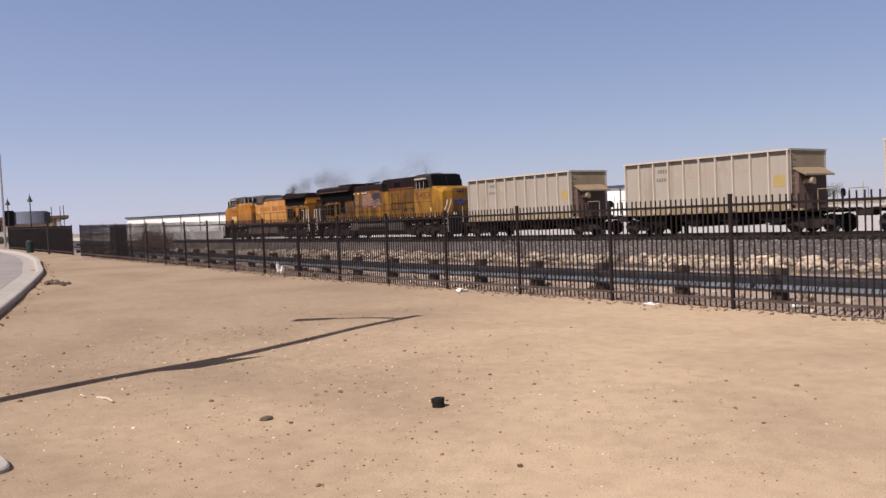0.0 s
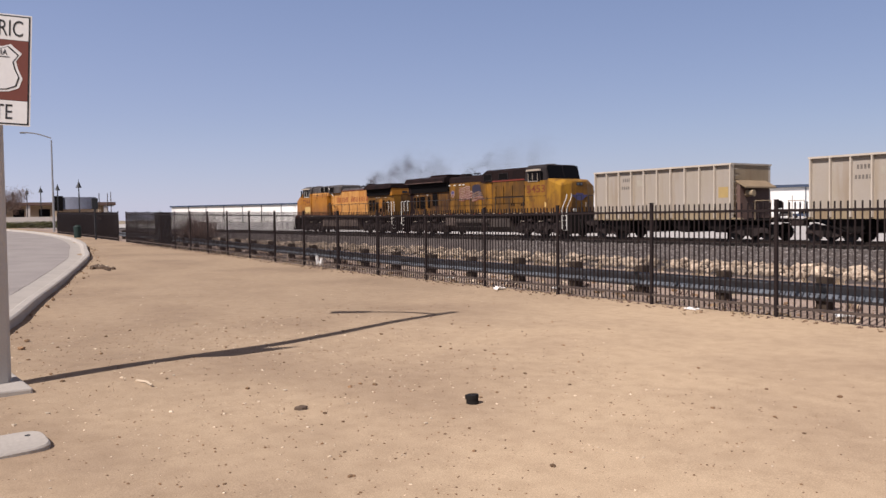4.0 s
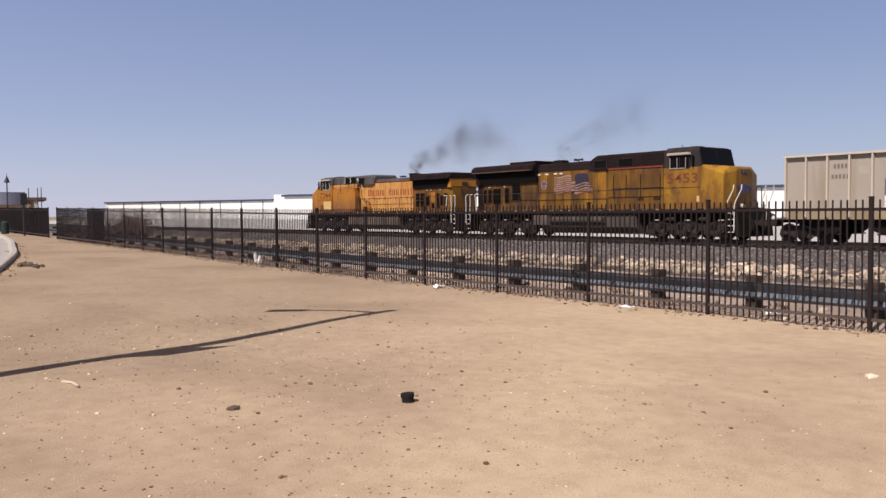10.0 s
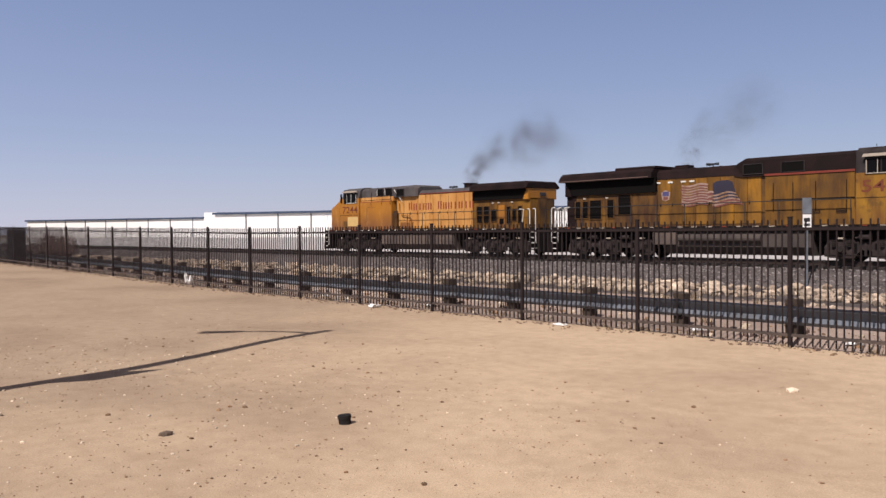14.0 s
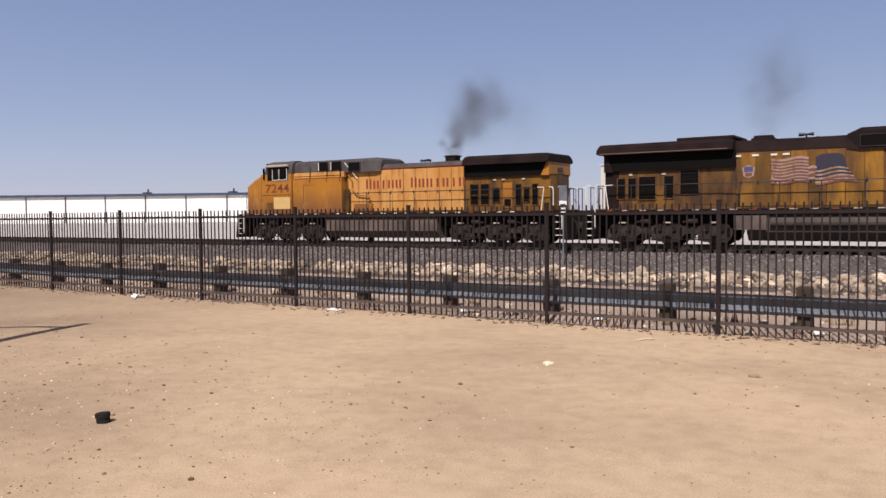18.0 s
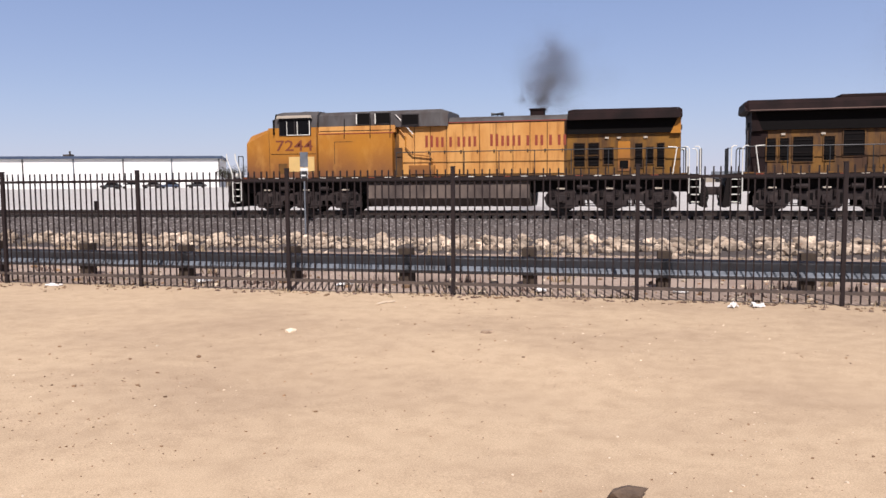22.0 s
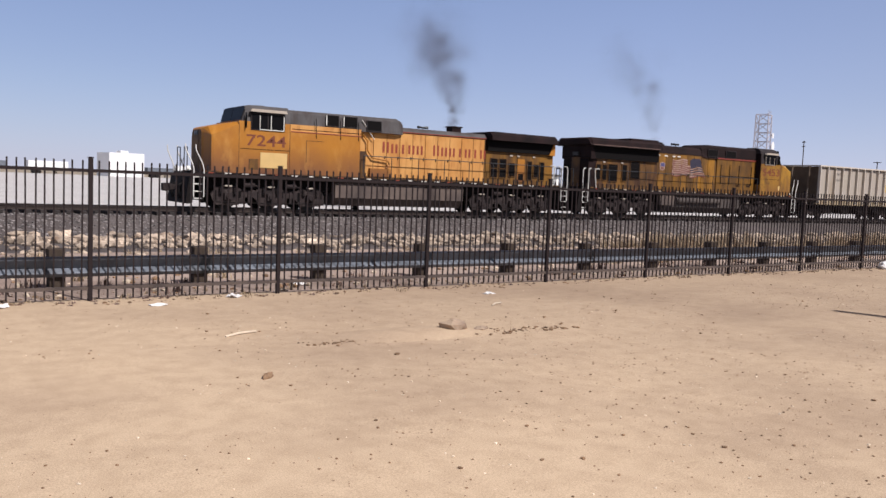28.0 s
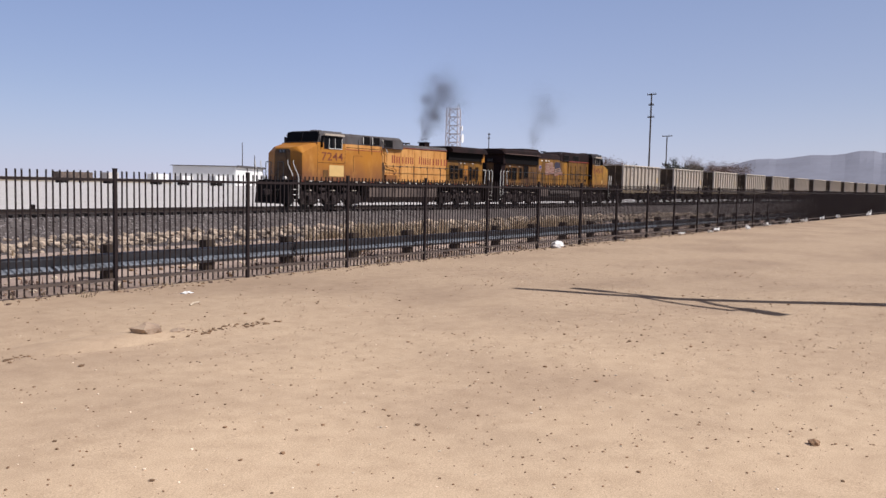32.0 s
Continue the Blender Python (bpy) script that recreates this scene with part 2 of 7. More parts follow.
M["concrete"] = material("kerb_concrete", (0.42, 0.385, 0.345), 0.9, vary=0.16, scale=1.2, fine=30, bump=0.2)
M["fence"] = material("bronze_fence_paint", (0.024, 0.0175, 0.0175), 0.55, vary=0.2, scale=5, fine=60, bump=0.05)
M["fence_dusty"] = material("dusty_fence_paint", (0.085, 0.062, 0.05), 0.8, vary=0.25, scale=4, fine=50, bump=0.05, tint=(0.04, 0.03, 0.027))
M["galv"] = material("galvanised_steel", (0.14, 0.158, 0.185), 0.65, 0.1, vary=0.15, scale=2.5, fine=25, bump=0.06, tint=(0.085, 0.09, 0.1))
M["oldwood"] = material("weathered_timber", (0.06, 0.045, 0.035), 0.9, vary=0.3, scale=4, fine=50, bump=0.5, stretch=(1, 1, 0.2))
M["rail"] = material("rail_steel", (0.05, 0.036, 0.03), 0.5, 0.5, vary=0.2, scale=3, fine=40)
M["tie"] = material("rail_tie", (0.028, 0.022, 0.02), 0.9, vary=0.3, scale=2, fine=30, per_object=0.2)
M["rock"] = material("tan_riprap", (0.6, 0.48, 0.365), 0.9, vary=0.28, scale=3, fine=14, bump=0.6, tint=(0.3, 0.225, 0.165), per_object=0.4, per_island=0.45)
M["yellow"] = material("armour_yellow", (0.385, 0.157, 0.015), 0.5, vary=0.08, scale=0.7, fine=14, bump=0.04, tint=(0.34, 0.135, 0.019), tint_at=0.55, stretch=(1, 1, 0.7), grime=((0.13, 0.055, 0.03), 1.5, 3.0, 1.0))
M["yellow_new"] = material("lemon_yellow", (0.36, 0.186, 0.017), 0.5, vary=0.08, scale=0.8, fine=14, bump=0.04, tint=(0.2, 0.09, 0.016), tint_at=0.56, stretch=(1, 1, 0.6), grime=((0.12, 0.05, 0.022), 1.6, 2.5, 0.8))
# grime, and the shade on the front of the nose, mixed into one dark paint
M["nose_grime_shade"] = material("grimy_shaded_yellow", (0.2, 0.11, 0.042), 0.8, vary=0.2, scale=1.6, fine=18, bump=0.1, tint=(0.07, 0.042, 0.025), tint_at=0.5)
M["yellow_pale"] = material("faded_yellow", (0.55, 0.28, 0.083), 0.55, vary=0.08, scale=1.2, fine=16, bump=0.04, tint=(0.42, 0.17, 0.035), tint_at=0.6, stretch=(1, 1, 0.5))
M["soot_yellow"] = material("sooty_yellow", (0.185, 0.085, 0.013), 0.6, vary=0.2, scale=1.1, fine=16, bump=0.05, tint=(0.05, 0.026, 0.013), tint_at=0.53, stretch=(1, 1, 0.6))
M["grimy_yellow"] = material("grimy_yellow", (0.27, 0.122, 0.01), 0.6, per_object=0.22, vary=0.15, scale=0.9, fine=14, bump=0.05, tint=(0.085, 0.043, 0.014), tint_at=0.54, stretch=(1, 1, 0.6))
M["roof_dark"] = material("grimy_grey_roof", (0.042, 0.037, 0.037), 0.6, vary=0.15, scale=0.9, fine=20, bump=0.05, tint=(0.024, 0.02, 0.02))
M["roof_grey"] = material("harbour_grey", (0.084, 0.078, 0.077), 0.6, vary=0.15, scale=0.9, fine=20, bump=0.05, tint=(0.05, 0.044, 0.043))
M["soot"] = material("sooty_roof", (0.019, 0.01, 0.0095), 0.75, vary=0.25, scale=1.2, fine=25, bump=0.1, tint=(0.007, 0.005, 0.005))
M["black"] = material("black_grille", (0.004, 0.003, 0.003), 0.8, vary=0.2, scale=4, fine=40, bump=0.1)
M["frame"] = material("dusty_underframe", (0.011, 0.008, 0.0075), 0.8, vary=0.25, scale=2, fine=25, bump=0.2, tint=(0.009, 0.008, 0.008))
M["tank"] = material("dusty_fuel_tank", (0.15, 0.115, 0.095), 0.7, vary=0.12, scale=1.0, fine=20, bump=0.1, tint=(0.06, 0.048, 0.045))
M["tank_dark"] = material("sooty_fuel_tank", (0.07, 0.054, 0.045), 0.8, vary=0.15, scale=1.0, fine=20, bump=0.1, tint=(0.035, 0.027, 0.024))
M["number_red"] = material("dull_number_red", (0.16, 0.036, 0.012), 0.6, vary=0.2, scale=5, fine=20, bump=0.0)
M["truckmetal"] = material("truck_casting", (0.037, 0.028, 0.027), 0.85, vary=0.25, scale=2.5, fine=30, bump=0.3, tint=(0.022, 0.018, 0.018))
M["wheel"] = material("wheel_steel", (0.028, 0.023, 0.022), 0.7, 0.0, vary=0.2, scale=4, fine=30)
M["red"] = material("stripe_red", (0.2, 0.034, 0.018), 0.5, vary=0.15, scale=3, fine=20, bump=0.03)
M["letter_red"] = material("lettering_red", (0.24, 0.038, 0.014), 0.6, vary=0.2, scale=3, fine=20, bump=0.0)
M["white"] = material("white_paint", (0.72, 0.71, 0.69), 0.6, vary=0.06, scale=1.5, fine=20, bump=0.03)
M["silver"] = material("handrail_white", (0.7, 0.68, 0.62), 0.5, vary=0.1, scale=4, fine=30, bump=0.03)
M["pane"] = material("dark_glazing", (0.006, 0.006, 0.007), 0.35, vary=0.1, scale=1, fine=5, bump=0.0)
M["blue"] = material("blue_paint", (0.03, 0.12, 0.36), 0.5, vary=0.1, scale=1, fine=10, bump=0.02)
M["placard"] = material("faded_placard", (0.42, 0.3, 0.12), 0.7, vary=0.1, scale=3, fine=20, bump=0.0)
M["dark_stone"] = material("dark_brown_stone", (0.13, 0.088, 0.06), 0.95, vary=0.3, scale=9, fine=40, bump=0.6, tint=(0.07, 0.048, 0.035))
M["emblem_blue"] = material("emblem_blue", (0.07, 0.065, 0.17), 0.6, vary=0.2, scale=3, fine=14, bump=0.0)
M["blue_trim"] = material("blue_fascia", (0.035, 0.055, 0.1), 0.5, vary=0.1, scale=0.5, fine=6, bump=0.02)
M["flag_blue"] = material("flag_blue", (0.026, 0.022, 0.04), 0.5, vary=0.15, scale=2, fine=12, bump=0.02)
M["flag_red"] = material("flag_red", (0.17, 0.055, 0.045), 0.5, vary=0.15, scale=2, fine=12, bump=0.02)
M["faded_white"] = material("faded_white", (0.33, 0.225, 0.18), 0.6, vary=0.15, scale=2, fine=12, bump=0.02)
M["hopper"] = material("hopper_tan", (0.37, 0.325, 0.278), 0.65, vary=0.07, scale=0.7, fine=12, bump=0.05, tint=(0.36, 0.31, 0.245), per_object=0.06)
M["hopper_rib"] = material("hopper_rib_tan", (0.53, 0.468, 0.393), 0.65, vary=0.08, scale=0.7, fine=12, bump=0.05, tint=(0.46, 0.4, 0.32))
M["hopper_patch"] = material("faded_patch", (0.38, 0.34, 0.275), 0.7, vary=0.1, scale=3, fine=20, bump=0.0)
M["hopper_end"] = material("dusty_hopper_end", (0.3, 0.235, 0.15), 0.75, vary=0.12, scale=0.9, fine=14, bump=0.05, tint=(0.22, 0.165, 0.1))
# dirt plus the shade of the end turned from the sun, in one colour
M["hopper_dirt_shade"] = material("dirty_shaded_hopper_end", (0.13, 0.092, 0.06), 0.85, vary=0.2, scale=1.2, fine=16, bump=0.08, tint=(0.07, 0.048, 0.034))
M["hood_rust"] = material("rusty_hood", (0.27, 0.2, 0.125), 0.8, vary=0.2, scale=1.5, fine=20, bump=0.1)
M["stencil"] = material("faded_stencil", (0.16, 0.14, 0.12), 0.7, vary=0.2, scale=5, fine=30, bump=0.0)
M["graffiti"] = material("faded_graffiti", (0.4, 0.3, 0.22), 0.7, vary=0.15, scale=2, fine=20, bump=0.0)
M["warehouse"] = material("white_warehouse", (0.78, 0.77, 0.75), 0.7, vary=0.04, scale=0.1, fine=2, bump=0.02)
M["store"] = material("cream_stucco", (0.5, 0.465, 0.43), 0.85, vary=0.05, scale=0.2, fine=4, bump=0.03)
M["tan_wall"] = material("tan_stucco", (0.5, 0.39, 0.27), 0.85, vary=0.1, scale=0.5, fine=6, bump=0.05)
M["roof_brown"] = material("brown_roof", (0.13, 0.08, 0.065), 0.85, vary=0.2, scale=0.5, fine=8, bump=0.1)
M["leaf"] = material("dusty_foliage", (0.05, 0.05, 0.034), 0.8, vary=0.3, scale=2, fine=10, bump=0.0, per_island=0.5)
M["dry"] = material("dry_weed", (0.33, 0.25, 0.16), 0.9, vary=0.3, scale=2, fine=20, bump=0.0, per_island=0.4)
M["bark"] = material("grey_bark", (0.12, 0.1, 0.08), 0.9, vary=0.3, scale=3, fine=30, bump=0.4)
# the haze of distance is mixed into the hills' own colour
M["hill"] = material("haze_tinted_hills", (0.18, 0.19, 0.235), 1.0, vary=0.12, scale=0.004, fine=0.03, bump=0.0)
M["pole_concrete"] = material("lamp_pole_concrete", (0.5, 0.47, 0.43), 0.85, vary=0.1, scale=3, fine=60, bump=0.15)
M["sign_brown"] = material("sign_brown", (0.16, 0.045, 0.03), 0.5, vary=0.06, scale=3, fine=20, bump=0.0)
M["ink"] = material("sign_black", (0.015, 0.015, 0.015), 0.5, vary=0.1, scale=3, fine=20, bump=0.0)
M["hedge"] = material("hedge_leaf", (0.095, 0.095, 0.035), 0.8, vary=0.3, scale=2, fine=10, bump=0.0, per_island=0.5)
M["twig"] = material("red_brown_twig", (0.16, 0.105, 0.085), 0.9, vary=0.3, scale=2, fine=10, bump=0.0, per_island=0.3)
M["screen"] = material("grey_blue_screen", (0.2, 0.22, 0.28), 0.5, vary=0.2, scale=0.4, fine=3, bump=0.0)
M["boulder"] = material("brown_boulder", (0.37, 0.275, 0.19), 0.95, vary=0.3, scale=5, fine=22, bump=0.6, tint=(0.2, 0.14, 0.1), dist=0.03)
M["awning"] = material("sun_bleached_awning", (0.42, 0.36, 0.29), 0.7, vary=0.15, scale=3, fine=20, bump=0.1)
M["smoke"] = material("exhaust_soot", (0.1, 0.084, 0.08), 1.0, vary=0.1, scale=1, fine=4, bump=0.0)
M["green"] = material("green_bin", (0.008, 0.026, 0.022), 0.6, vary=0.1, scale=2, fine=10)
M["rubber"] = material("black_rubber", (0.02, 0.018, 0.017), 0.8, vary=0.2, scale=8, fine=60, bump=0.3)
M["plywood"] = material("cream_panel", (0.6, 0.4, 0.15), 0.6, vary=0.1, scale=2, fine=20, bump=0.05)
M["lamp_metal"] = material("lamp_steel", (0.35, 0.35, 0.35), 0.4, 0.6, vary=0.1, scale=2, fine=20, bump=0.03)
M["dark_metal"] = material("dark_steel", (0.03, 0.032, 0.035), 0.5, 0.3, vary=0.2, scale=2, fine=20, bump=0.05)
M["tower_white"] = material("tower_paint", (0.42, 0.39, 0.42), 0.5, vary=0.1, scale=0.5, fine=4, bump=0.0)
M["clod"] = material("dirt_clod", (0.22, 0.135, 0.075), 0.95, vary=0.3, scale=6, fine=40, bump=0.5, per_object=0.2, per_island=0.4)
M["palestone"] = material("pale_stone", (0.58, 0.48, 0.36), 0.9, vary=0.2, scale=6, fine=40, bump=0.3, per_object=0.2, per_island=0.3)
weather(M["yellow"], (0.2, 0.08, 0.02), 2.6, 0.56, 0.76, 0.35)
weather(M["yellow"], (0.5, 0.25, 0.06), 1.1, 0.54, 0.7, 0.5, (1, 1, 0.5))
weather(M["yellow_pale"], (0.3, 0.12, 0.03), 4.0, 0.52, 0.7, 0.75)
weather(M["yellow_new"], (0.13, 0.055, 0.014), 2.2, 0.48, 0.66, 0.75, (1, 1, 0.2))
weather(M["yellow_new"], (0.09, 0.045, 0.016), 1.6, 0.54, 0.64, 0.6, (1, 1, 0.8))
weather(M["grimy_yellow"], (0.045, 0.02, 0.009), 2.4, 0.47, 0.68, 0.75, (1, 1, 0.16))
weather(M["soot_yellow"], (0.04, 0.018, 0.011), 2.8, 0.44, 0.64, 0.85, (1, 1, 0.2))
weather(M["faded_white"], (0.19, 0.085, 0.02), 4.0, 0.48, 0.62, 0.85, (1, 1, 0.4))
weather(M["flag_red"], (0.19, 0.1, 0.03), 4.5, 0.5, 0.62, 0.85, (1, 1, 0.4))
weather(M["roof_grey"], (0.045, 0.032, 0.028), 1.8, 0.46, 0.66, 0.8, (1, 1, 0.3))
weather(M["roof_dark"], (0.02, 0.014, 0.014), 1.8, 0.46, 0.66, 0.8, (1, 1, 0.3))
weather(M["hopper"], (0.27, 0.2, 0.13), 1.6, 0.52, 0.72, 0.6, (1, 1, 0.1))
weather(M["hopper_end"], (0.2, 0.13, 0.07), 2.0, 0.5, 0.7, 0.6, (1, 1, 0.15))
weather(M["tank"], (0.05, 0.038, 0.034), 1.4, 0.5, 0.7, 0.7, (1, 1, 0.3))
weather(M["truckmetal"], (0.06, 0.046, 0.042), 3.0, 0.54, 0.66, 0.8, (1, 1, 1))
weather(M["rock"], (0.2, 0.13, 0.085), 2.2, 0.55, 0.68, 0.8, (1, 1, 1))
for key in ("fence", "frame", "truckmetal", "soot", "black", "pane", "ballast", "roof_dark", "rubber", "tank", "oldwood", "dirt", "ditch"):
    M[key].node_tree.nodes["Principled BSDF"].inputs["Specular IOR Level"].default_value = 0.12  # dull, dusty surfaces
M["pane"].node_tree.nodes["Principled BSDF"].inputs["Specular IOR Level"].default_value = 0.05
for key in ("yellow", "yellow_new", "yellow_pale", "grimy_yellow", "soot_yellow", "roof_grey", "hopper"):
    M[key].node_tree.nodes["Principled BSDF"].inputs["Specular IOR Level"].default_value = 0.3  # chalky old paint


# ---- mesh helpers ----
def box(bm, x0, x1, y0, y1, z0, z1, bevel=0.0):
    v = [bm.verts.new((x, y, z)) for x in (x0, x1) for y in (y0, y1) for z in (z0, z1)]
    made = [bm.faces.new([v[i] for i in f]) for f in ((0, 1, 3, 2), (4, 6, 7, 5), (0, 4, 5, 1), (2, 3, 7, 6), (0, 2, 6, 4), (1, 5, 7, 3))]
    if bevel:
        bmesh.ops.bevel(bm, geom=list({e for f in made for e in f.edges}), offset=bevel, segments=2, affect="EDGES", profile=0.5)
    return bm


def prism(bm, outline, y0, y1):
    """Extrudes an outline of (x, z) from y0 to y1."""
    a = [bm.verts.new((x, y0, z)) for x, z in outline]
    b = [bm.verts.new((x, y1, z)) for x, z in outline]
    n = len(a)
    bm.faces.new(a)
    bm.faces.new(b[::-1])
    for i in range(n):
        bm.faces.new((a[i], b[i], b[(i + 1) % n], a[(i + 1) % n]))
    bmesh.ops.recalc_face_normals(bm, faces=bm.faces)
    return bm


def run(bm, outline, x0, x1):
    """Extrudes an outline of (y, z) from x0 to x1."""
    a = [bm.verts.new((x0, y, z)) for y, z in outline]
    b = [bm.verts.new((x1, y, z)) for y, z in outline]
    n = len(a)
    bm.faces.new(a)
    bm.faces.new(b[::-1])
    for i in range(n):
        bm.faces.new((a[i], b[i], b[(i + 1) % n], a[(i + 1) % n]))
    bmesh.ops.recalc_face_normals(bm, faces=bm.faces)
    return bm


def tube(bm, a, b, r0, r1=None, sides=8):
    a, b = Vector(a), Vector(b)
    r1 = r0 if r1 is None else r1
    q = (b - a).to_track_quat("Z", "Y")
    rings = []
    for p, r in ((a, r0), (b, r1)):
        rings.append([bm.verts.new(p + q @ Vector((r * math.cos(k * math.tau / sides), r * math.sin(k * math.tau / sides), 0))) for k in range(sides)])
    for k in range(sides):
        bm.faces.new((rings[0][k], rings[0][(k + 1) % sides], rings[1][(k + 1) % sides], rings[1][k]))
    bm.faces.new(rings[0][::-1])
    bm.faces.new(rings[1])
    return bm


def pipe(bm, points, r, sides=6):
    for a, b in zip(points, points[1:]):
        tube(bm, a, b, r, r, sides)
    return bm


def mesh_of(name, bm, mat, smooth=False):
    me = bpy.data.meshes.new(name)
    bm.to_mesh(me)
    bm.free()
    for m in (mat if isinstance(mat, (list, tuple)) else [mat]):
        me.materials.append(m)
    if smooth:
        me.polygons.foreach_set("use_smooth", [True] * len(me.polygons))
    return me


def part(name, bm, mat, parent, label="", at=None, smooth=False):
    ob = new(name, mesh_of(name, bm, mat, smooth))
    ob.parent = parent
    if at is not None:
        ob.matrix_basis = at
    return tagged(ob, label)


def share(name, me, parent, at, label=""):
    ob = new(name, me)
    ob.parent = parent
    ob.matrix_basis = at
    return tagged(ob, label)


def thing(name, label, category, group="", kind="", at=None):
    ob = new(name)
    ob.empty_display_size = 0.2
    if at is not None:
        ob.matrix_basis = at
    return tagged(ob, label, category, group, kind)


def single(name, bm, mat, label, category="", group="", kind="", at=None, smooth=False):
    ob = new(name, mesh_of(name, bm, mat, smooth))
    if at is not None:
        ob.matrix_basis = at
    return tagged(ob, label, category, group, kind)


def from_arrays(name, verts, faces, mat):
    me = bpy.data.meshes.new(name)
    me.from_pydata([tuple(v) for v in verts], [], [tuple(f) for f in faces])
    for m in (mat if isinstance(mat, (list, tuple)) else [mat]):
        me.materials.append(m)
    me.update()
    return me


def words(name, text, size, mat, parent, at, depth=0.006, label="", width=0.0, bold=0.0):
    """Raised lettering as a mesh; the text lies in its own xy plane, centred, size high and, where given, width wide."""
    cu = bpy.data.curves.new(name, "FONT")
    cu.offset = bold
    cu.body, cu.size, cu.extrude, cu.align_x, cu.align_y, cu.resolution_u = text, size, depth, "CENTER", "CENTER", 3
    tmp = bpy.data.objects.new(name, cu)
    scene.collection.objects.link(tmp)
    me = bpy.data.meshes.new_from_object(tmp.evaluated_get(bpy.context.evaluated_depsgraph_get()))
    bpy.data.objects.remove(tmp)
    co = np.array([v.co[:] for v in me.vertices])
    span = co.max(0) - co.min(0)
    mid = (co.max(0) + co.min(0)) / 2
    k = size / span[1]
    kx = width / span[0] if width else k
    for v, c in zip(me.vertices, co):
        v.co = ((c[0] - mid[0]) * kx, (c[1] - mid[1]) * k, c[2])
    me.materials.clear()
    me.materials.append(mat)
    ob = new(name, me)
    ob.parent = parent
    ob.matrix_basis = at
    return tagged(ob, label)


NEAR_SIDE = pose(0, 0, 0, 90, 0, 0)  # lettering that faces -y and reads towards +x


# ---- ground ----
FENCE_Y, FENCE_X, BAY = 10.9, -7.609, 2.44
TRACK_Y, RAIL_Z = 37.15, 0.12


def rise(x):
    """The land climbs gently towards -x."""
    return max(0.0, 0.0113 * (-20 - x)) if x > -120 else 1.13


def land(x, y):
    base = rise(x) * (1 if y < 12 else max(0.0, 1 - (y - 12) / 18))
    keys = ((-3000, 0), (13.6, 0), (19, -0.3), (26.5, -0.87), (33.3, -0.88), (35.4, -0.21), (38.9, -0.21), (41.5, -0.06), (60, 0.0), (6000, 0))
    for (ya, za), (yb, zb) in zip(keys, keys[1:]):
        if ya <= y <= yb:
            z = za + (zb - za) * (y - ya) / (yb - ya)
            break
    if -14 < y < 13 and -60 < x < 60:
        z += (0.042 * noise.noise((x * 0.4, y * 0.4, 44.77)) + 0.008 * noise.noise((x * 1.1, y * 1.1, 8))) * (1 if y < 9 else max(0.25, 1 - 0.5 * (y - 9)))
        z += 0.13 * math.exp(-((x - 14) ** 2 + (y - 1.5) ** 2) / 4.8)  # a slight swell by the lamp
    return z + base


def ground_sheet():
    xs = [-3000, -1200, -600, -350, -250, -180] + [-130 + 2.5 * i for i in range(16)] + [-90 + 1.5 * i for i in range(27)] + [-50 + 0.5 * i for i in range(60)] + [-20 + 0.3 * i for i in range(134)] + [20.5 + 0.5 * i for i in range(41)] + [41 + 2.5 * i for i in range(25)] + [120, 180, 260, 400, 700, 1300, 3000]
    ys = [-3000, -900, -300, -120, -60, -30] + [-20 + 0.5 * i for i in range(40)] + [0.3 * i for i in range(36)] + [10.5 + 0.5 * i for i in range(6)] + [13.6, 14.5, 16, 17.5, 19, 21, 22.5, 24, 25.3, 26.5, 28, 29.5, 31, 32.3, 33.0, 33.3, 33.8, 34.3, 34.9, 35.4, 36.2, 37.2, 38.1, 38.9, 39.8, 41.5, 47, 60, 90, 140, 200, 260, 340, 500, 800, 1500, 4500]
    xs, ys = sorted(set(xs)), sorted(set(ys))
    verts, faces, slots = [], [], []
    for j, y in enumerate(ys):
        for i, x in enumerate(xs):
            yy = y + (0.35 * noise.noise((x * 0.4, y, 0)) if y in (26.5, 33.0) else 0.14 * noise.noise((x * 0.9, y, 0)) if y == 11.0 else 0)
            verts.append((x, yy, land(x, y)))
    w = len(xs)
    for j in range(len(ys) - 1):
        for i in range(w - 1):
            faces.append((j * w + i, j * w + i + 1, (j + 1) * w + i + 1, (j + 1) * w + i))
            y, x = ys[j], xs[i]
            # y 26.5 to 33: dark ballast colour paints the shade between the boulders
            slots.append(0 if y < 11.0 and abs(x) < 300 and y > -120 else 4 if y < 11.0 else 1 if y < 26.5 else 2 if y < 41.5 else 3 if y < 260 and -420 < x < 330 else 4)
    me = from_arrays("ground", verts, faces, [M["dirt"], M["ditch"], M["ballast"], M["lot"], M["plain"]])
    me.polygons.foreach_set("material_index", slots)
    me.polygons.foreach_set("use_smooth", [True] * len(me.polygons))
    return tagged(new("ground", me), "flat sandy desert lot with track ballast and a pale yard beyond", "ground", kind="structure")


ground_sheet()

# ---- road and kerb ----
KERB = [(130, -45), (60, -23), (24, -11.5), (8, -6.2), (-2, -2.6), (-6, -1.2), (-9.5, 0.05), (-13.5, 1.25), (-18, 2.3), (-24, 3.8), (-29.4, 5.1), (-34, 6.15), (-39, 7.0), (-47, 8.3), (-58, 9.4), (-70, 9.7), (-82, 9.2), (-100, 7.5), (-130, 3)]


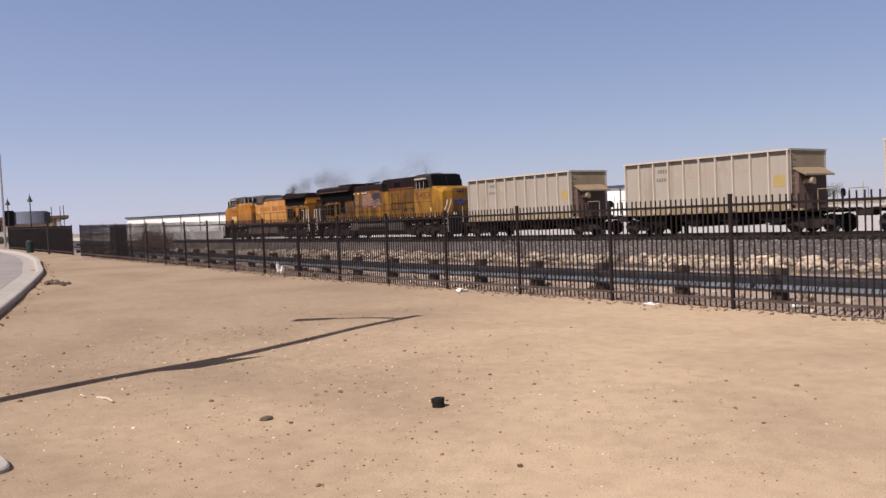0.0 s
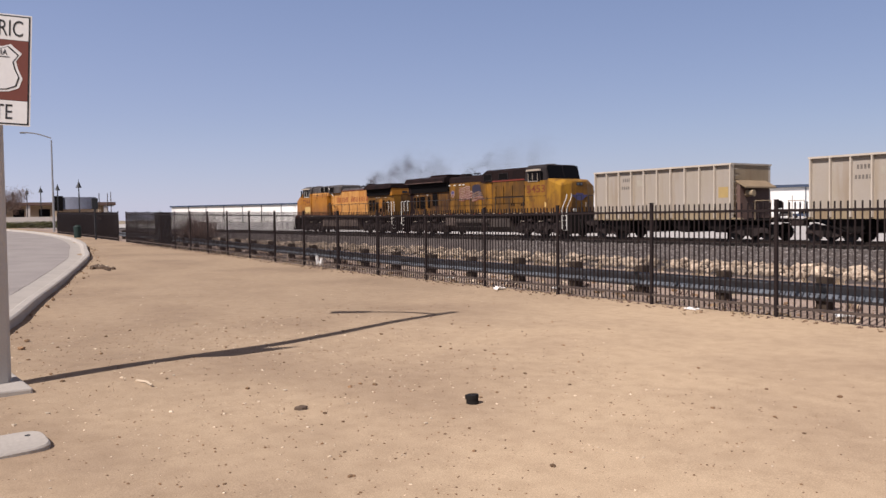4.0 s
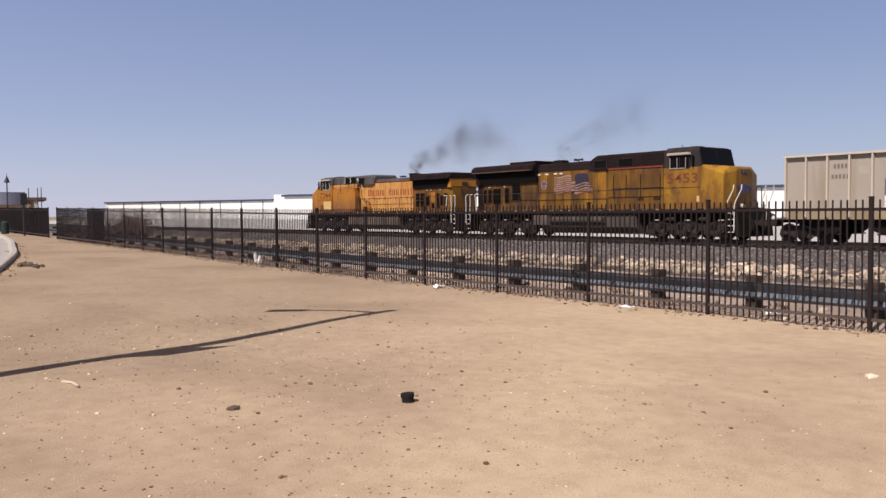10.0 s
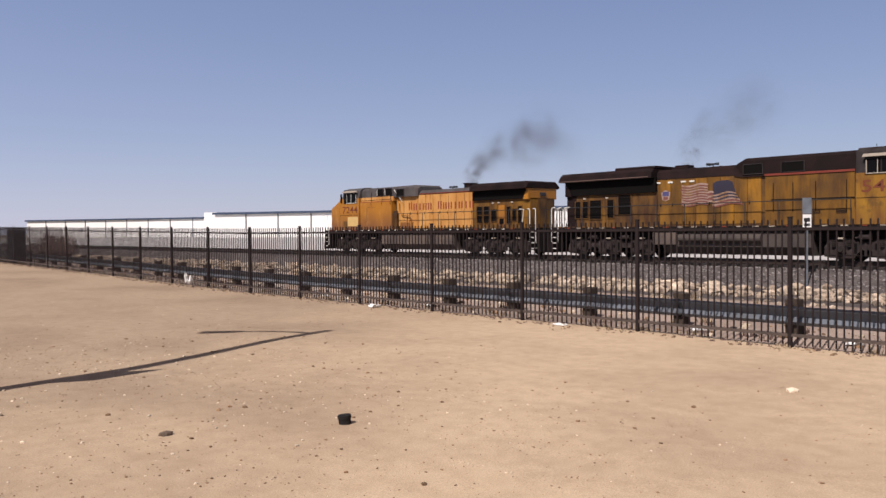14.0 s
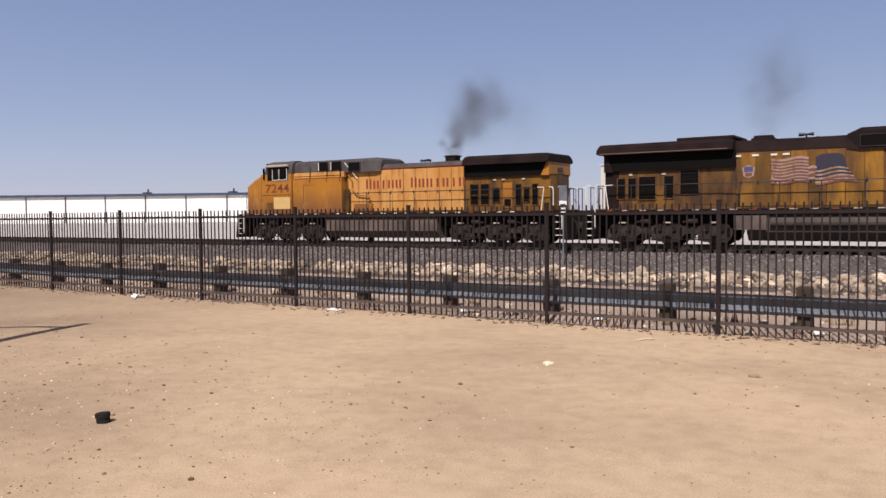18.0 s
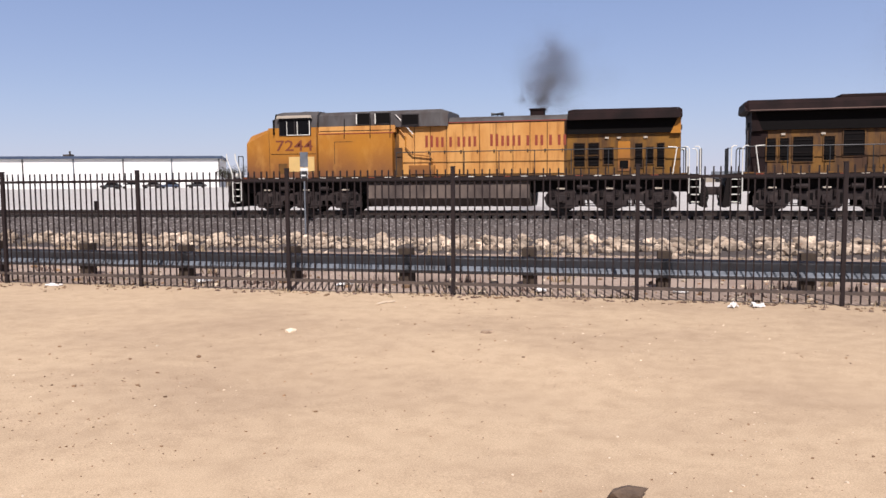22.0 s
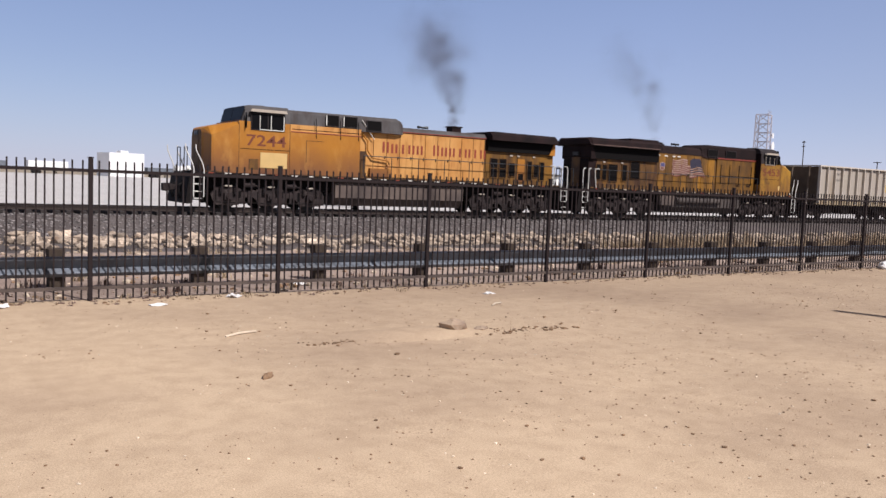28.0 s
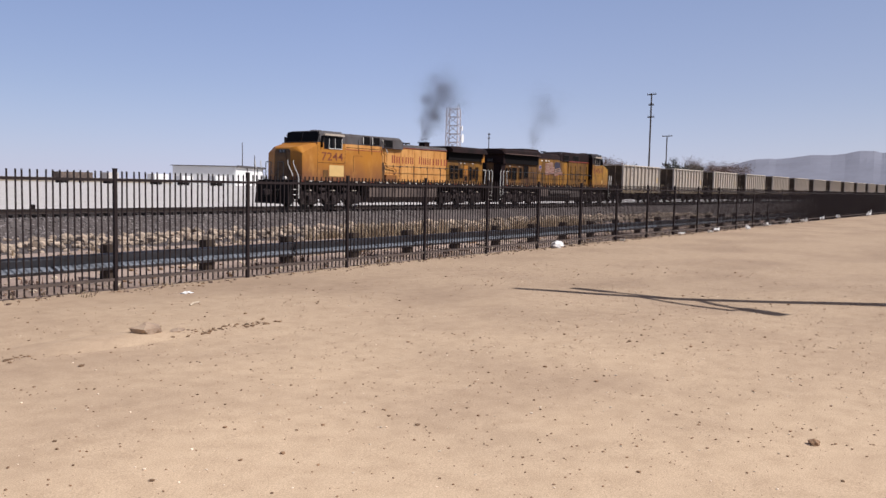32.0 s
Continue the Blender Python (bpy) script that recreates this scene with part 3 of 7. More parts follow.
def curve_points(points, step=1.0):
    """A smooth run of points through the given ones."""
    out = []
    for i in range(len(points) - 1):
        p = [Vector(points[max(0, min(len(points) - 1, k))]) for k in (i - 1, i, i + 1, i + 2)]
        n = max(2, int((p[2] - p[1]).length / step))
        for k in range(n):
            t = k / n
            out.append(0.5 * (2 * p[1] + (p[2] - p[0]) * t + (2 * p[0] - 5 * p[1] + 4 * p[2] - p[3]) * t * t + (3 * p[1] - p[0] - 3 * p[2] + p[3]) * t ** 3))
    out.append(Vector(points[-1]))
    return out


def strip(name, line, profile, mat, label, category):
    """Sweeps a profile of (offset to the road side, height) along a line on the ground."""
    verts, faces = [], []
    k = len(profile)
    for i, p in enumerate(line):
        d = (line[min(i + 1, len(line) - 1)] - line[max(i - 1, 0)]).normalized()
        side = Vector((-d.y, d.x))
        for off, h in profile:
            q = p + side * off
            verts.append((q.x, q.y, rise(p.x) + h))
    for i in range(len(line) - 1):
        for j in range(k - 1):
            faces.append((i * k + j, (i + 1) * k + j, (i + 1) * k + j + 1, i * k + j + 1))
    return tagged(new(name, from_arrays(name, verts, faces, mat)), label, category, kind="structure")


kerb_line = curve_points(KERB)
strip("kerb", kerb_line, [(0.0, -0.2), (0.0, 0.13), (0.03, 0.15), (0.16, 0.15), (0.2, 0.13), (0.24, 0.03), (0.3, 0.02), (0.75, 0.045), (0.75, -0.1)], M["concrete"], "pale concrete kerb and gutter curving along the road", "kerb")
strip("road", kerb_line, [(0.745, -0.1), (0.745, 0.05), (3, 0.08), (6, 0.12), (12, 0.1), (12, -0.2)], M["asphalt"], "worn grey asphalt road curving past the lot", "road")


# ---- railway ----
track = thing("railway_track", "single railway track on dark crushed ballast", "railway track")
for side in (-0.75, 0.75):
    y = TRACK_Y + side
    bm = bmesh.new()
    run(bm, [(y - 0.07, -0.05), (y + 0.07, -0.05), (y + 0.07, -0.03), (y + 0.012, -0.01), (y + 0.012, 0.075), (y + 0.036, 0.085), (y + 0.036, 0.12), (y - 0.036, 0.12), (y - 0.036, 0.085), (y - 0.012, 0.075), (y - 0.012, -0.01), (y - 0.07, -0.03)], -450, 450)
    part("rail", bm, M["rail"], track, "dark rusty steel rail")
bm = bmesh.new()
box(bm, -0.115, 0.115, -1.3, 1.3, -0.2, -0.055, 0.01)
tie_mesh = mesh_of("tie", bm, M["tie"])
for k in range(150):
    share("tie", tie_mesh, track, pose(-38 + 0.5 * k + random.uniform(-0.02, 0.02), TRACK_Y, random.uniform(-0.012, 0.012), 0, 0, random.uniform(-1, 1)))
bm = bmesh.new()
for k in range(400):
    if not 162 <= k <= 313:
        box(bm, -119.1 + 0.5 * k, -118.87 + 0.5 * k, TRACK_Y - 1.3, TRACK_Y + 1.3, -0.2, -0.055)
tagged(part("far_sleeper_run", bm, M["tie"], track), kind="stuff")

# ---- fence ----
PICKETS = 23
bm = bmesh.new()
box(bm, -0.0088, 0.0088, -0.0088, 0.0088, 0.03, 1.72)
picket_mesh = mesh_of("picket", bm, M["fence"])
bm = bmesh.new()
box(bm, -0.026, 0.026, -0.026, 0.026, -0.15, 1.75, 0.004)
box(bm, -0.03, 0.03, -0.03, 0.03, 1.75, 1.762)
post_mesh = mesh_of("post", bm, M["fence"])


def fence_bay(k, last=False, x=None, y=FENCE_Y):
    x = FENCE_X + BAY * k if x is None else x
    z = rise(x)
    tilt = random.uniform(-0.25, 0.25)
    bay = thing("fence_bay", "dark bronze steel picket fence bay", "fence", "bays of the steel fence", at=pose(x, y, z, tilt, 0, 0))
    share("post", post_mesh, bay, pose(0, 0, 0))
    if last:
        return bay
    slope = (rise(x + BAY) - z) / BAY
    for name, zz in (("top_rail", 1.575), ("bottom_rail", 0.14)):
        bm = bmesh.new()
        a, b = (0.027, zz), (BAY - 0.027, zz + slope * BAY)
        prism(bm, [(a[0], a[1]), (b[0], b[1]), (b[0], b[1] + 0.04), (a[0], a[1] + 0.04)], -0.02, 0.02)
        part(name, bm, M["fence" if zz > 1 else "fence_dusty"], bay)
    if -4 <= k <= 8:
        for i in range(PICKETS):
            u = BAY * (i + 1) / (PICKETS + 1)
            share("picket", picket_mesh, bay, pose(u + random.uniform(-0.003, 0.003), 0, slope * u, random.uniform(-0.3, 0.3), random.uniform(-0.35, 0.35)))
    else:
        bm = bmesh.new()
        for i in range(PICKETS):
            u = BAY * (i + 1) / (PICKETS + 1)
            box(bm, u - 0.0088, u + 0.0088, -0.0088, 0.0088, 0.03 + slope * u, 1.72 + slope * u)
        tagged(part("picketing", bm, M["fence"], bay), kind="stuff")
    return bay


for k in range(-17, 46):
    fence_bay(k, last=(k == 45))
for i in range(10):
    fence_bay(-100 - i, last=(i == 0), x=-51.5 - BAY * i, y=FENCE_Y + 0.1)

# ---- guardrail ----
GUARD_Y = 12.0
guard = thing("guardrail", "galvanised corrugated guardrail on dark timber posts behind the fence", "guardrail")
W_BEAM = [(-0.07, 0.45), (-0.1, 0.442), (-0.112, 0.427), (-0.108, 0.405), (-0.014, 0.302), (-0.002, 0.29), (-0.014, 0.278), (-0.078, 0.238), (-0.086, 0.226), (-0.078, 0.212), (-0.015, 0.176), (0.0, 0.168)]
def guard_beam(x0, x1):
    verts, faces = [], []
    n = len(W_BEAM)
    for x in (x0, x1):
        for y, z in W_BEAM:
            verts.append((x, GUARD_Y + y, z + rise(x)))
        for y, z in W_BEAM:
            verts.append((x, GUARD_Y + y + 0.004, z + rise(x)))
    for i in range(n - 1):
        faces += [(i, i + 1, 2 * n + i + 1, 2 * n + i), (n + i, 3 * n + i, 3 * n + i + 1, n + i + 1)]
    faces += [(0, 2 * n, 3 * n, n), (n - 1, 2 * n - 1, 4 * n - 1, 3 * n - 1)]
    ob = new("beam", from_arrays("beam", verts, faces, M["galv"]))
    ob.parent = guard


GUARD_X0, GUARD_BAY = -60.91, 1.905
for i in range(0, 82, 2):
    guard_beam(GUARD_X0 + GUARD_BAY * i - 0.02, GUARD_X0 + GUARD_BAY * (i + 2) + 0.12)
bm = bmesh.new()
box(bm, -0.1, 0.1, 0.0, 0.2, -0.5, 0.56, 0.01)
gpost_mesh = mesh_of("timber_post", bm, M["oldwood"])
for i in range(83):
    x = GUARD_X0 + GUARD_BAY * i
    share("timber_post", gpost_mesh, guard, pose(x, GUARD_Y + 0.006, rise(x) + random.uniform(-0.02, 0.02), random.uniform(-1.5, 1.5), random.uniform(-2, 2), random.uniform(-4, 4)))


# ---- train ----
def train_s(t):
    """How far the leading coupler stands along the track."""
    return -92.24 + 1.8619 * t + 0.0605 * t * t + 0.000104 * t ** 3


def bmnew():
    return bmesh.new()


def hollow_shell(bm, sections):
    """Skins closed cross sections of (x, y, z) points one after another, with caps."""
    rings = [[bm.verts.new(p) for p in s] for s in sections]
    n = len(rings[0])
    for a, b in zip(rings, rings[1:]):
        for i in range(n):
            bm.faces.new((a[i], a[(i + 1) % n], b[(i + 1) % n], b[i]))
    bm.faces.new(rings[0][::-1])
    bm.faces.new(rings[-1])
    bmesh.ops.recalc_face_normals(bm, faces=bm.faces)
    return bm


def barrel(x, w0, z0, w1, z1, ch=0.12):
    """A closed section at x: width w0 at the foot, w1 at the shoulder, with chamfered top corners."""
    return [(x, -w0, z0), (x, w0, z0), (x, w1, z1 - ch), (x, w1 - ch * 1.3, z1), (x, -w1 + ch * 1.3, z1), (x, -w1, z1 - ch)]


def wheelset_mesh(r, axle_half=0.75):
    bm = bmnew()
    tube(bm, (0, -1.05, 0), (0, 1.05, 0), 0.09, 0.09, 10)
    for s in (-1, 1):
        tube(bm, (0, s * axle_half - 0.035, 0), (0, s * axle_half + 0.06, 0), r, r, 28)
        tube(bm, (0, s * (axle_half - 0.06), 0), (0, s * (axle_half - 0.033), 0), r + 0.025, r + 0.025, 28)
        tube(bm, (0, s * (axle_half + 0.06), 0), (0, s * (axle_half + 0.11), 0), 0.17, 0.12, 12)
        for k in range(6):
            a = k * math.tau / 6
            tube(bm, (0.6 * r * math.cos(a), s * (axle_half + 0.058), 0.6 * r * math.sin(a)), (0.6 * r * math.cos(a), s * (axle_half + 0.075), 0.6 * r * math.sin(a)), 0.05, 0.045, 6)
    return mesh_of("wheelset", bm, M["wheel"])


LOCO_WHEELS, CAR_WHEELS = wheelset_mesh(0.53), wheelset_mesh(0.42)
ROLLING = []  # wheelset, radius, sense


def loco_truck(root, axles, sense):
    mid = axles[1]
    truck = part("truck", box(bmnew(), axles[0] - 0.5, axles[2] + 0.5, -0.55, 0.55, 0.62, 0.9, 0.05), M["truckmetal"], root, "three-axle truck in dusty cast steel")
    for y in (-1.02, 1.02):
        bm = bmnew()
        x0, x1, x2 = axles
        outline = [(x0 - 0.75, 0.62), (x0 - 0.5, 0.98), (x0 + 0.35, 1.0), (x0 + 0.7, 0.86), (mid - 0.7, 0.86), (mid - 0.35, 1.0), (mid + 0.35, 1.0), (mid + 0.7, 0.86), (x2 - 0.7, 0.86), (x2 - 0.35, 1.0), (x2 + 0.5, 0.98), (x2 + 0.75, 0.62), (x2 + 0.66, 0.34), (x2 + 0.5, 0.17), (x2 - 0.5, 0.17), (x2 - 0.66, 0.4), (x2 - 0.8, 0.52), (mid + 0.8, 0.52), (mid + 0.66, 0.4), (mid + 0.5, 0.17), (mid - 0.5, 0.17), (mid - 0.66, 0.4), (mid - 0.8, 0.52), (x0 + 0.8, 0.52), (x0 + 0.66, 0.4), (x0 + 0.5, 0.17), (x0 - 0.5, 0.17), (x0 - 0.66, 0.34)]
        prism(bm, outline, y - 0.09, y + 0.09)
        part("side_frame", bm, M["truckmetal"], truck)
        s = 1 if y > 0 else -1
        for x in axles:
            bm = bmnew()
            box(bm, x - 0.19, x + 0.19, y + (0.09 if s > 0 else -0.26), y + (0.26 if s > 0 else -0.09), 0.38, 0.72, 0.03)
            tube(bm, (x, y + s * 0.25, 0.54), (x, y + s * 0.31, 0.54), 0.13, 0.11, 10)
            part("journal_box", bm, M["truckmetal"], truck)
            for dx in (-0.32, 0.32):
                bm = bmnew()
                for k in range(4):
                    tube(bm, (x + dx, y + s * 0.14, 0.66 + 0.075 * k), (x + dx, y + s * 0.14, 0.7 + 0.075 * k), 0.085, 0.085, 8)
                part("spring", bm, M["truckmetal"], truck)
        for x in (axles[0] + 0.98, axles[1] + 0.98):
            bm = bmnew()
            tube(bm, (x - 0.28, y + s * 0.2, 1.08), (x + 0.2, y + s * 0.2, 1.08), 0.13, 0.13, 10)
            tube(bm, (x + 0.2, y + s * 0.2, 1.08), (x + 0.38, y + s * 0.2, 1.02), 0.04, 0.04, 6)
            part("brake_cylinder", bm, M["truckmetal"], truck)
            part("brake_hanger", box(bmnew(), x - 0.05, x + 0.05, y + s * 0.1 - 0.03, y + s * 0.1 + 0.03, 0.25, 0.85), M["truckmetal"], truck)
        for x in axles:
            # thin black plates stand in for the shade inside open slots
            for dx in (-0.62, 0.5):
                part("pedestal_slot", box(bmnew(), x + dx, x + dx + 0.12, min(y + s * 0.088, y + s * 0.094), max(y + s * 0.088, y + s * 0.094), 0.36, 0.8), M["black"], truck)
            part("brake_shoe", box(bmnew(), x + 0.52, x + 0.74, y - 0.12, y + 0.12, 0.22, 0.5, 0.02), M["truckmetal"], truck)
            part("frame_cap", box(bmnew(), x - 0.16, x + 0.16, min(y, y + s * 0.2), max(y, y + s * 0.2), 0.98, 1.05, 0.01), M["awning"], truck, "pale cap on top of the side frame")
        bm = bmnew()
        pipe(bm, [(axles[0] - 0.6, y + s * 0.28, 0.3), (axles[1], y + s * 0.28, 0.27), (axles[2] + 0.6, y + s * 0.28, 0.3)], 0.025)
        part("sand_pipe", bm, M["frame"], truck)
    for x in axles:
        w = share("wheelset", LOCO_WHEELS, truck, pose(x, 0, 0.53), "rolling steel wheelset")
        ROLLING.append((w, 0.53, sense))


def stair(root, x, side, toward):
    """Corner steps between pilot and walkway; toward: the way they face along the loco."""
    y0, y1 = (side * 0.95, side * 1.5)
    st = part("step_well", box(bmnew(), x - 0.04, x + 0.04, min(y0, y1), max(y0, y1), 0.35, 1.62), M["frame"], root)
    for k in range(4):
        z = 0.42 + 0.31 * k
        part("tread", box(bmnew(), min(x, x + toward * 0.36), max(x, x + toward * 0.36), min(y0, y1), max(y0, y1), z, z + 0.035), M["silver"], st, "worn pale step tread")
    part("step_side", box(bmnew(), min(x, x + toward * 0.36), max(x, x + toward * 0.36), y0 - 0.02 * side - 0.02, y0 - 0.02 * side + 0.02, 0.36, 1.5), M["frame"], st)
    lean = 0.32 if x < 10 else 0.0
    for u in (0.38, -0.06):
        xa = x + toward * u
        bm = bmnew()
        if lean:
            pipe(bm, [(xa, side * 1.52, 0.5), (xa, side * 1.52, 1.7), (xa + toward * 0.06, side * 1.5, 1.95), (xa + toward * lean, side * 1.42, 2.5), (xa + toward * (lean + 0.02), side * 1.4, 2.75)], 0.026)
        else:
            pipe(bm, [(xa, side * 1.52, 0.8), (xa, side * 1.52, 2.62), (xa - toward * 0.08, side * 1.5, 2.72), (xa - toward * 0.22, side * 1.48, 2.72)], 0.024)
        part("grab_rail", bm, M["silver"], root, "whitish corner grab rail")


def loco_end(root, x, toward):
    """Pilot, coupler, hoses and end railings."""
    bm = bmnew()
    prism(bm, [(x, 0.25), (x, 1.5), (x + toward * 0.12, 1.5), (x + toward * 0.3, 0.22), (x + toward * 0.2, 0.2)], -1.45, 1.45)
    part("pilot", bm, M["frame"], root, "dark pilot plate above the rails")
    bm = bmnew()
    box(bm, min(x, x + toward * 0.62), max(x, x + toward * 0.62), -0.1, 0.1, 0.76, 1.0, 0.02)
    box(bm, min(x + toward * 0.55, x + toward * 0.92), max(x + toward * 0.55, x + toward * 0.92), -0.17, 0.17, 0.7, 1.05, 0.05)
    part("coupler", bm, M["truckmetal"], root)
    for y in (-0.6, -0.45, 0.45, 0.6):
        bm = bmnew()
        pipe(bm, [(x + toward * 0.15, y, 1.15), (x + toward * 0.3, y, 1.0), (x + toward * 0.36, y, 0.6), (x + toward * 0.3, y, 0.42)], 0.03)
        part("hose", bm, M["rubber"], root)
    for y in (-0.75, -0.3, 0.3, 0.75):
        part("end_post", tube(bmnew(), (x + toward * 0.05, y, 1.5), (x + toward * 0.05, y, 2.65), 0.024), M["dark_metal"], root)
    for y0, y1 in ((-0.75, -0.3), (0.3, 0.75)):
        part("end_rail", tube(bmnew(), (x + toward * 0.05, y0, 2.65), (x + toward * 0.05, y1, 2.65), 0.022), M["dark_metal"], root)
    bm = bmnew()
    pipe(bm, [(x + toward * 0.05, -0.3, 2.2), (x + toward * 0.1, -0.1, 1.95), (x + toward * 0.1, 0.1, 1.95), (x + toward * 0.05, 0.3, 2.2)], 0.012)
    part("chain", bm, M["dark_metal"], root)


def railing(root, x0, x1, side, top=2.68, step=1.55):
    n = max(1, round((x1 - x0) / step))
    for k in range(n + 1):
        x = x0 + (x1 - x0) * k / n
        part("stanchion", tube(bmnew(), (x, side * 1.48, 1.6), (x, side * 1.48, top), 0.02), M["dark_metal"], root)
    part("handrail", tube(bmnew(), (x0, side * 1.48, top), (x1, side * 1.48, top), 0.02), M["dark_metal"], root)


def louvre(root, x0, x1, z0, z1, y, side, mat, slats=0, label=""):
    """A recessed dark opening with a frame, and slats where they show."""
    ya, yb = y, y + side * 0.03
    bm = bmnew()
    box(bm, x0, x1, min(ya, yb), max(ya, yb), z0, z1)
    grille = part("louvre", bm, mat, root, label)
    fw = 0.035
    for bx in ((x0 - fw, x0, z0 - fw, z1 + fw), (x1, x1 + fw, z0 - fw, z1 + fw), (x0, x1, z1, z1 + fw), (x0, x1, z0 - fw, z0)):
        part("louvre_frame", box(bmnew(), bx[0], bx[1], min(y, y + side * 0.05), max(y, y + side * 0.05), bx[2], bx[3]), M["roof_dark" if z0 > 3.8 else "soot_yellow"], grille)
    for k in range(slats):
        z = z0 + (z1 - z0) * (k + 0.5) / slats
        bm = bmnew()
        prism(bm, [(x0, z - 0.02), (x1, z - 0.02), (x1, z + 0.015), (x0, z + 0.015)], min(yb, yb + side * 0.025), max(yb, yb + side * 0.025))
        part("slat", bm, M["frame"], grille)


def reading(side):
    """Turns lettering to face out of that side of a locomotive and read the right way round."""
    return pose(0, 0, 0, 90, 0, 0) if side < 0 else pose(0, 0, 0, 90, 0, 180)


def plate(root, name, x0, x1, z0, z1, y, side, mat, label="", thick=0.012):
    return part(name, box(bmnew(), x0, x1, min(y, y + side * thick), max(y, y + side * thick), z0, z1), mat, root, label)


def wavy_bar(root, name, x0, x1, z, h, y, side, mat, amp=0.06, turns=1.0, label=""):
    n = 14
    pts = [(x0 + (x1 - x0) * i / n, z + amp * math.sin(turns * math.tau * i / n)) for i in range(n + 1)]
    bm = bmnew()
    prism(bm, [(x, zz) for x, zz in pts] + [(x, zz + h) for x, zz in reversed(pts)], min(y, y + side * 0.012), max(y, y + side * 0.012))
    return part(name, bm, mat, root, label)


def horn(root, x, y, z):
    bm = bmnew()
    tube(bm, (x, y, z), (x, y, z + 0.16), 0.03)
    for dy, d in ((-0.1, 1), (0.0, -1), (0.1, 1)):
        tube(bm, (x - d * 0.1, y + dy, z + 0.2), (x + d * 0.28, y + dy, z + 0.2), 0.025, 0.075, 8)
    part("horn", bm, M["dark_metal"], root)


def cab_windows(root, x0, x1, z0, z1, half, front, front_low, front_high):
    for s in (-1, 1):
        mid = (x0 + x1) / 2
        win = plate(root, "side_window", x0 - 0.05, x1 + 0.05, z0 - 0.05, z1 + 0.05, s * half, s, M["roof_dark"], "sliding cab window in a dark frame", 0.02)
        for a, b in ((x0, mid - 0.03), (mid + 0.03, x1)):
            plate(win, "pane", a, b, z0, z1, s * (half + 0.021), s, M["pane"], thick=0.008)
        for a, b, c, d in ((mid - 0.4, mid - 0.375, z0, z1 - 0.06), (mid + 0.12, mid + 0.15, z0, z1 - 0.06), (x1 - 0.025, x1 + 0.01, z0, z1 - 0.06), (mid - 0.4, x1 + 0.01, z0 - 0.035, z0)):
            plate(win, "sash", a, b, c, d, s * (half + 0.0295), s, M["awning" if x0 > 4 else "silver"], "worn pale sliding sash", 0.02)
        bm = bmnew()
        prism(bm, [(x0 - 0.12, z1 + 0.08), (x1 + 0.12, z1 + 0.08), (x1 + 0.06, z1 + 0.2), (x0 - 0.06, z1 + 0.2)], min(s * half, s * (half + 0.16)), max(s * half, s * (half + 0.16)))
        part("sunshade", bm, M["awning"], root, "sun-bleached folding sunshade above the cab window")
        bm = bmnew()
        box(bm, x0 - 0.3, x0 - 0.27, min(s * half, s * (half + 0.14)), max(s * half, s * (half + 0.14)), z0 + 0.02, z1 + 0.02)
        part("mirror", bm, M["pane"], root)
    for y0, y1 in ((-1.36, -0.03), (0.03, 1.36)):
        bm = bmnew()
        dz = front_high - front_low
        xa, xb = front[0] - 0.018, front[1] - 0.018
        hollow_shell(bm, [[(xa + 0.02 * 1, y0, front_low + 0.03), (xa + 0.02, y1, front_low + 0.03), (xb + 0.02, y1, front_high - 0.03), (xb + 0.02, y0, front_high - 0.03)], [(xa, y0, front_low + 0.03), (xa, y1, front_low + 0.03), (xb, y1, front_high - 0.03), (xb, y0, front_high - 0.03)]])
        part("windshield", bm, M["pane"], root)


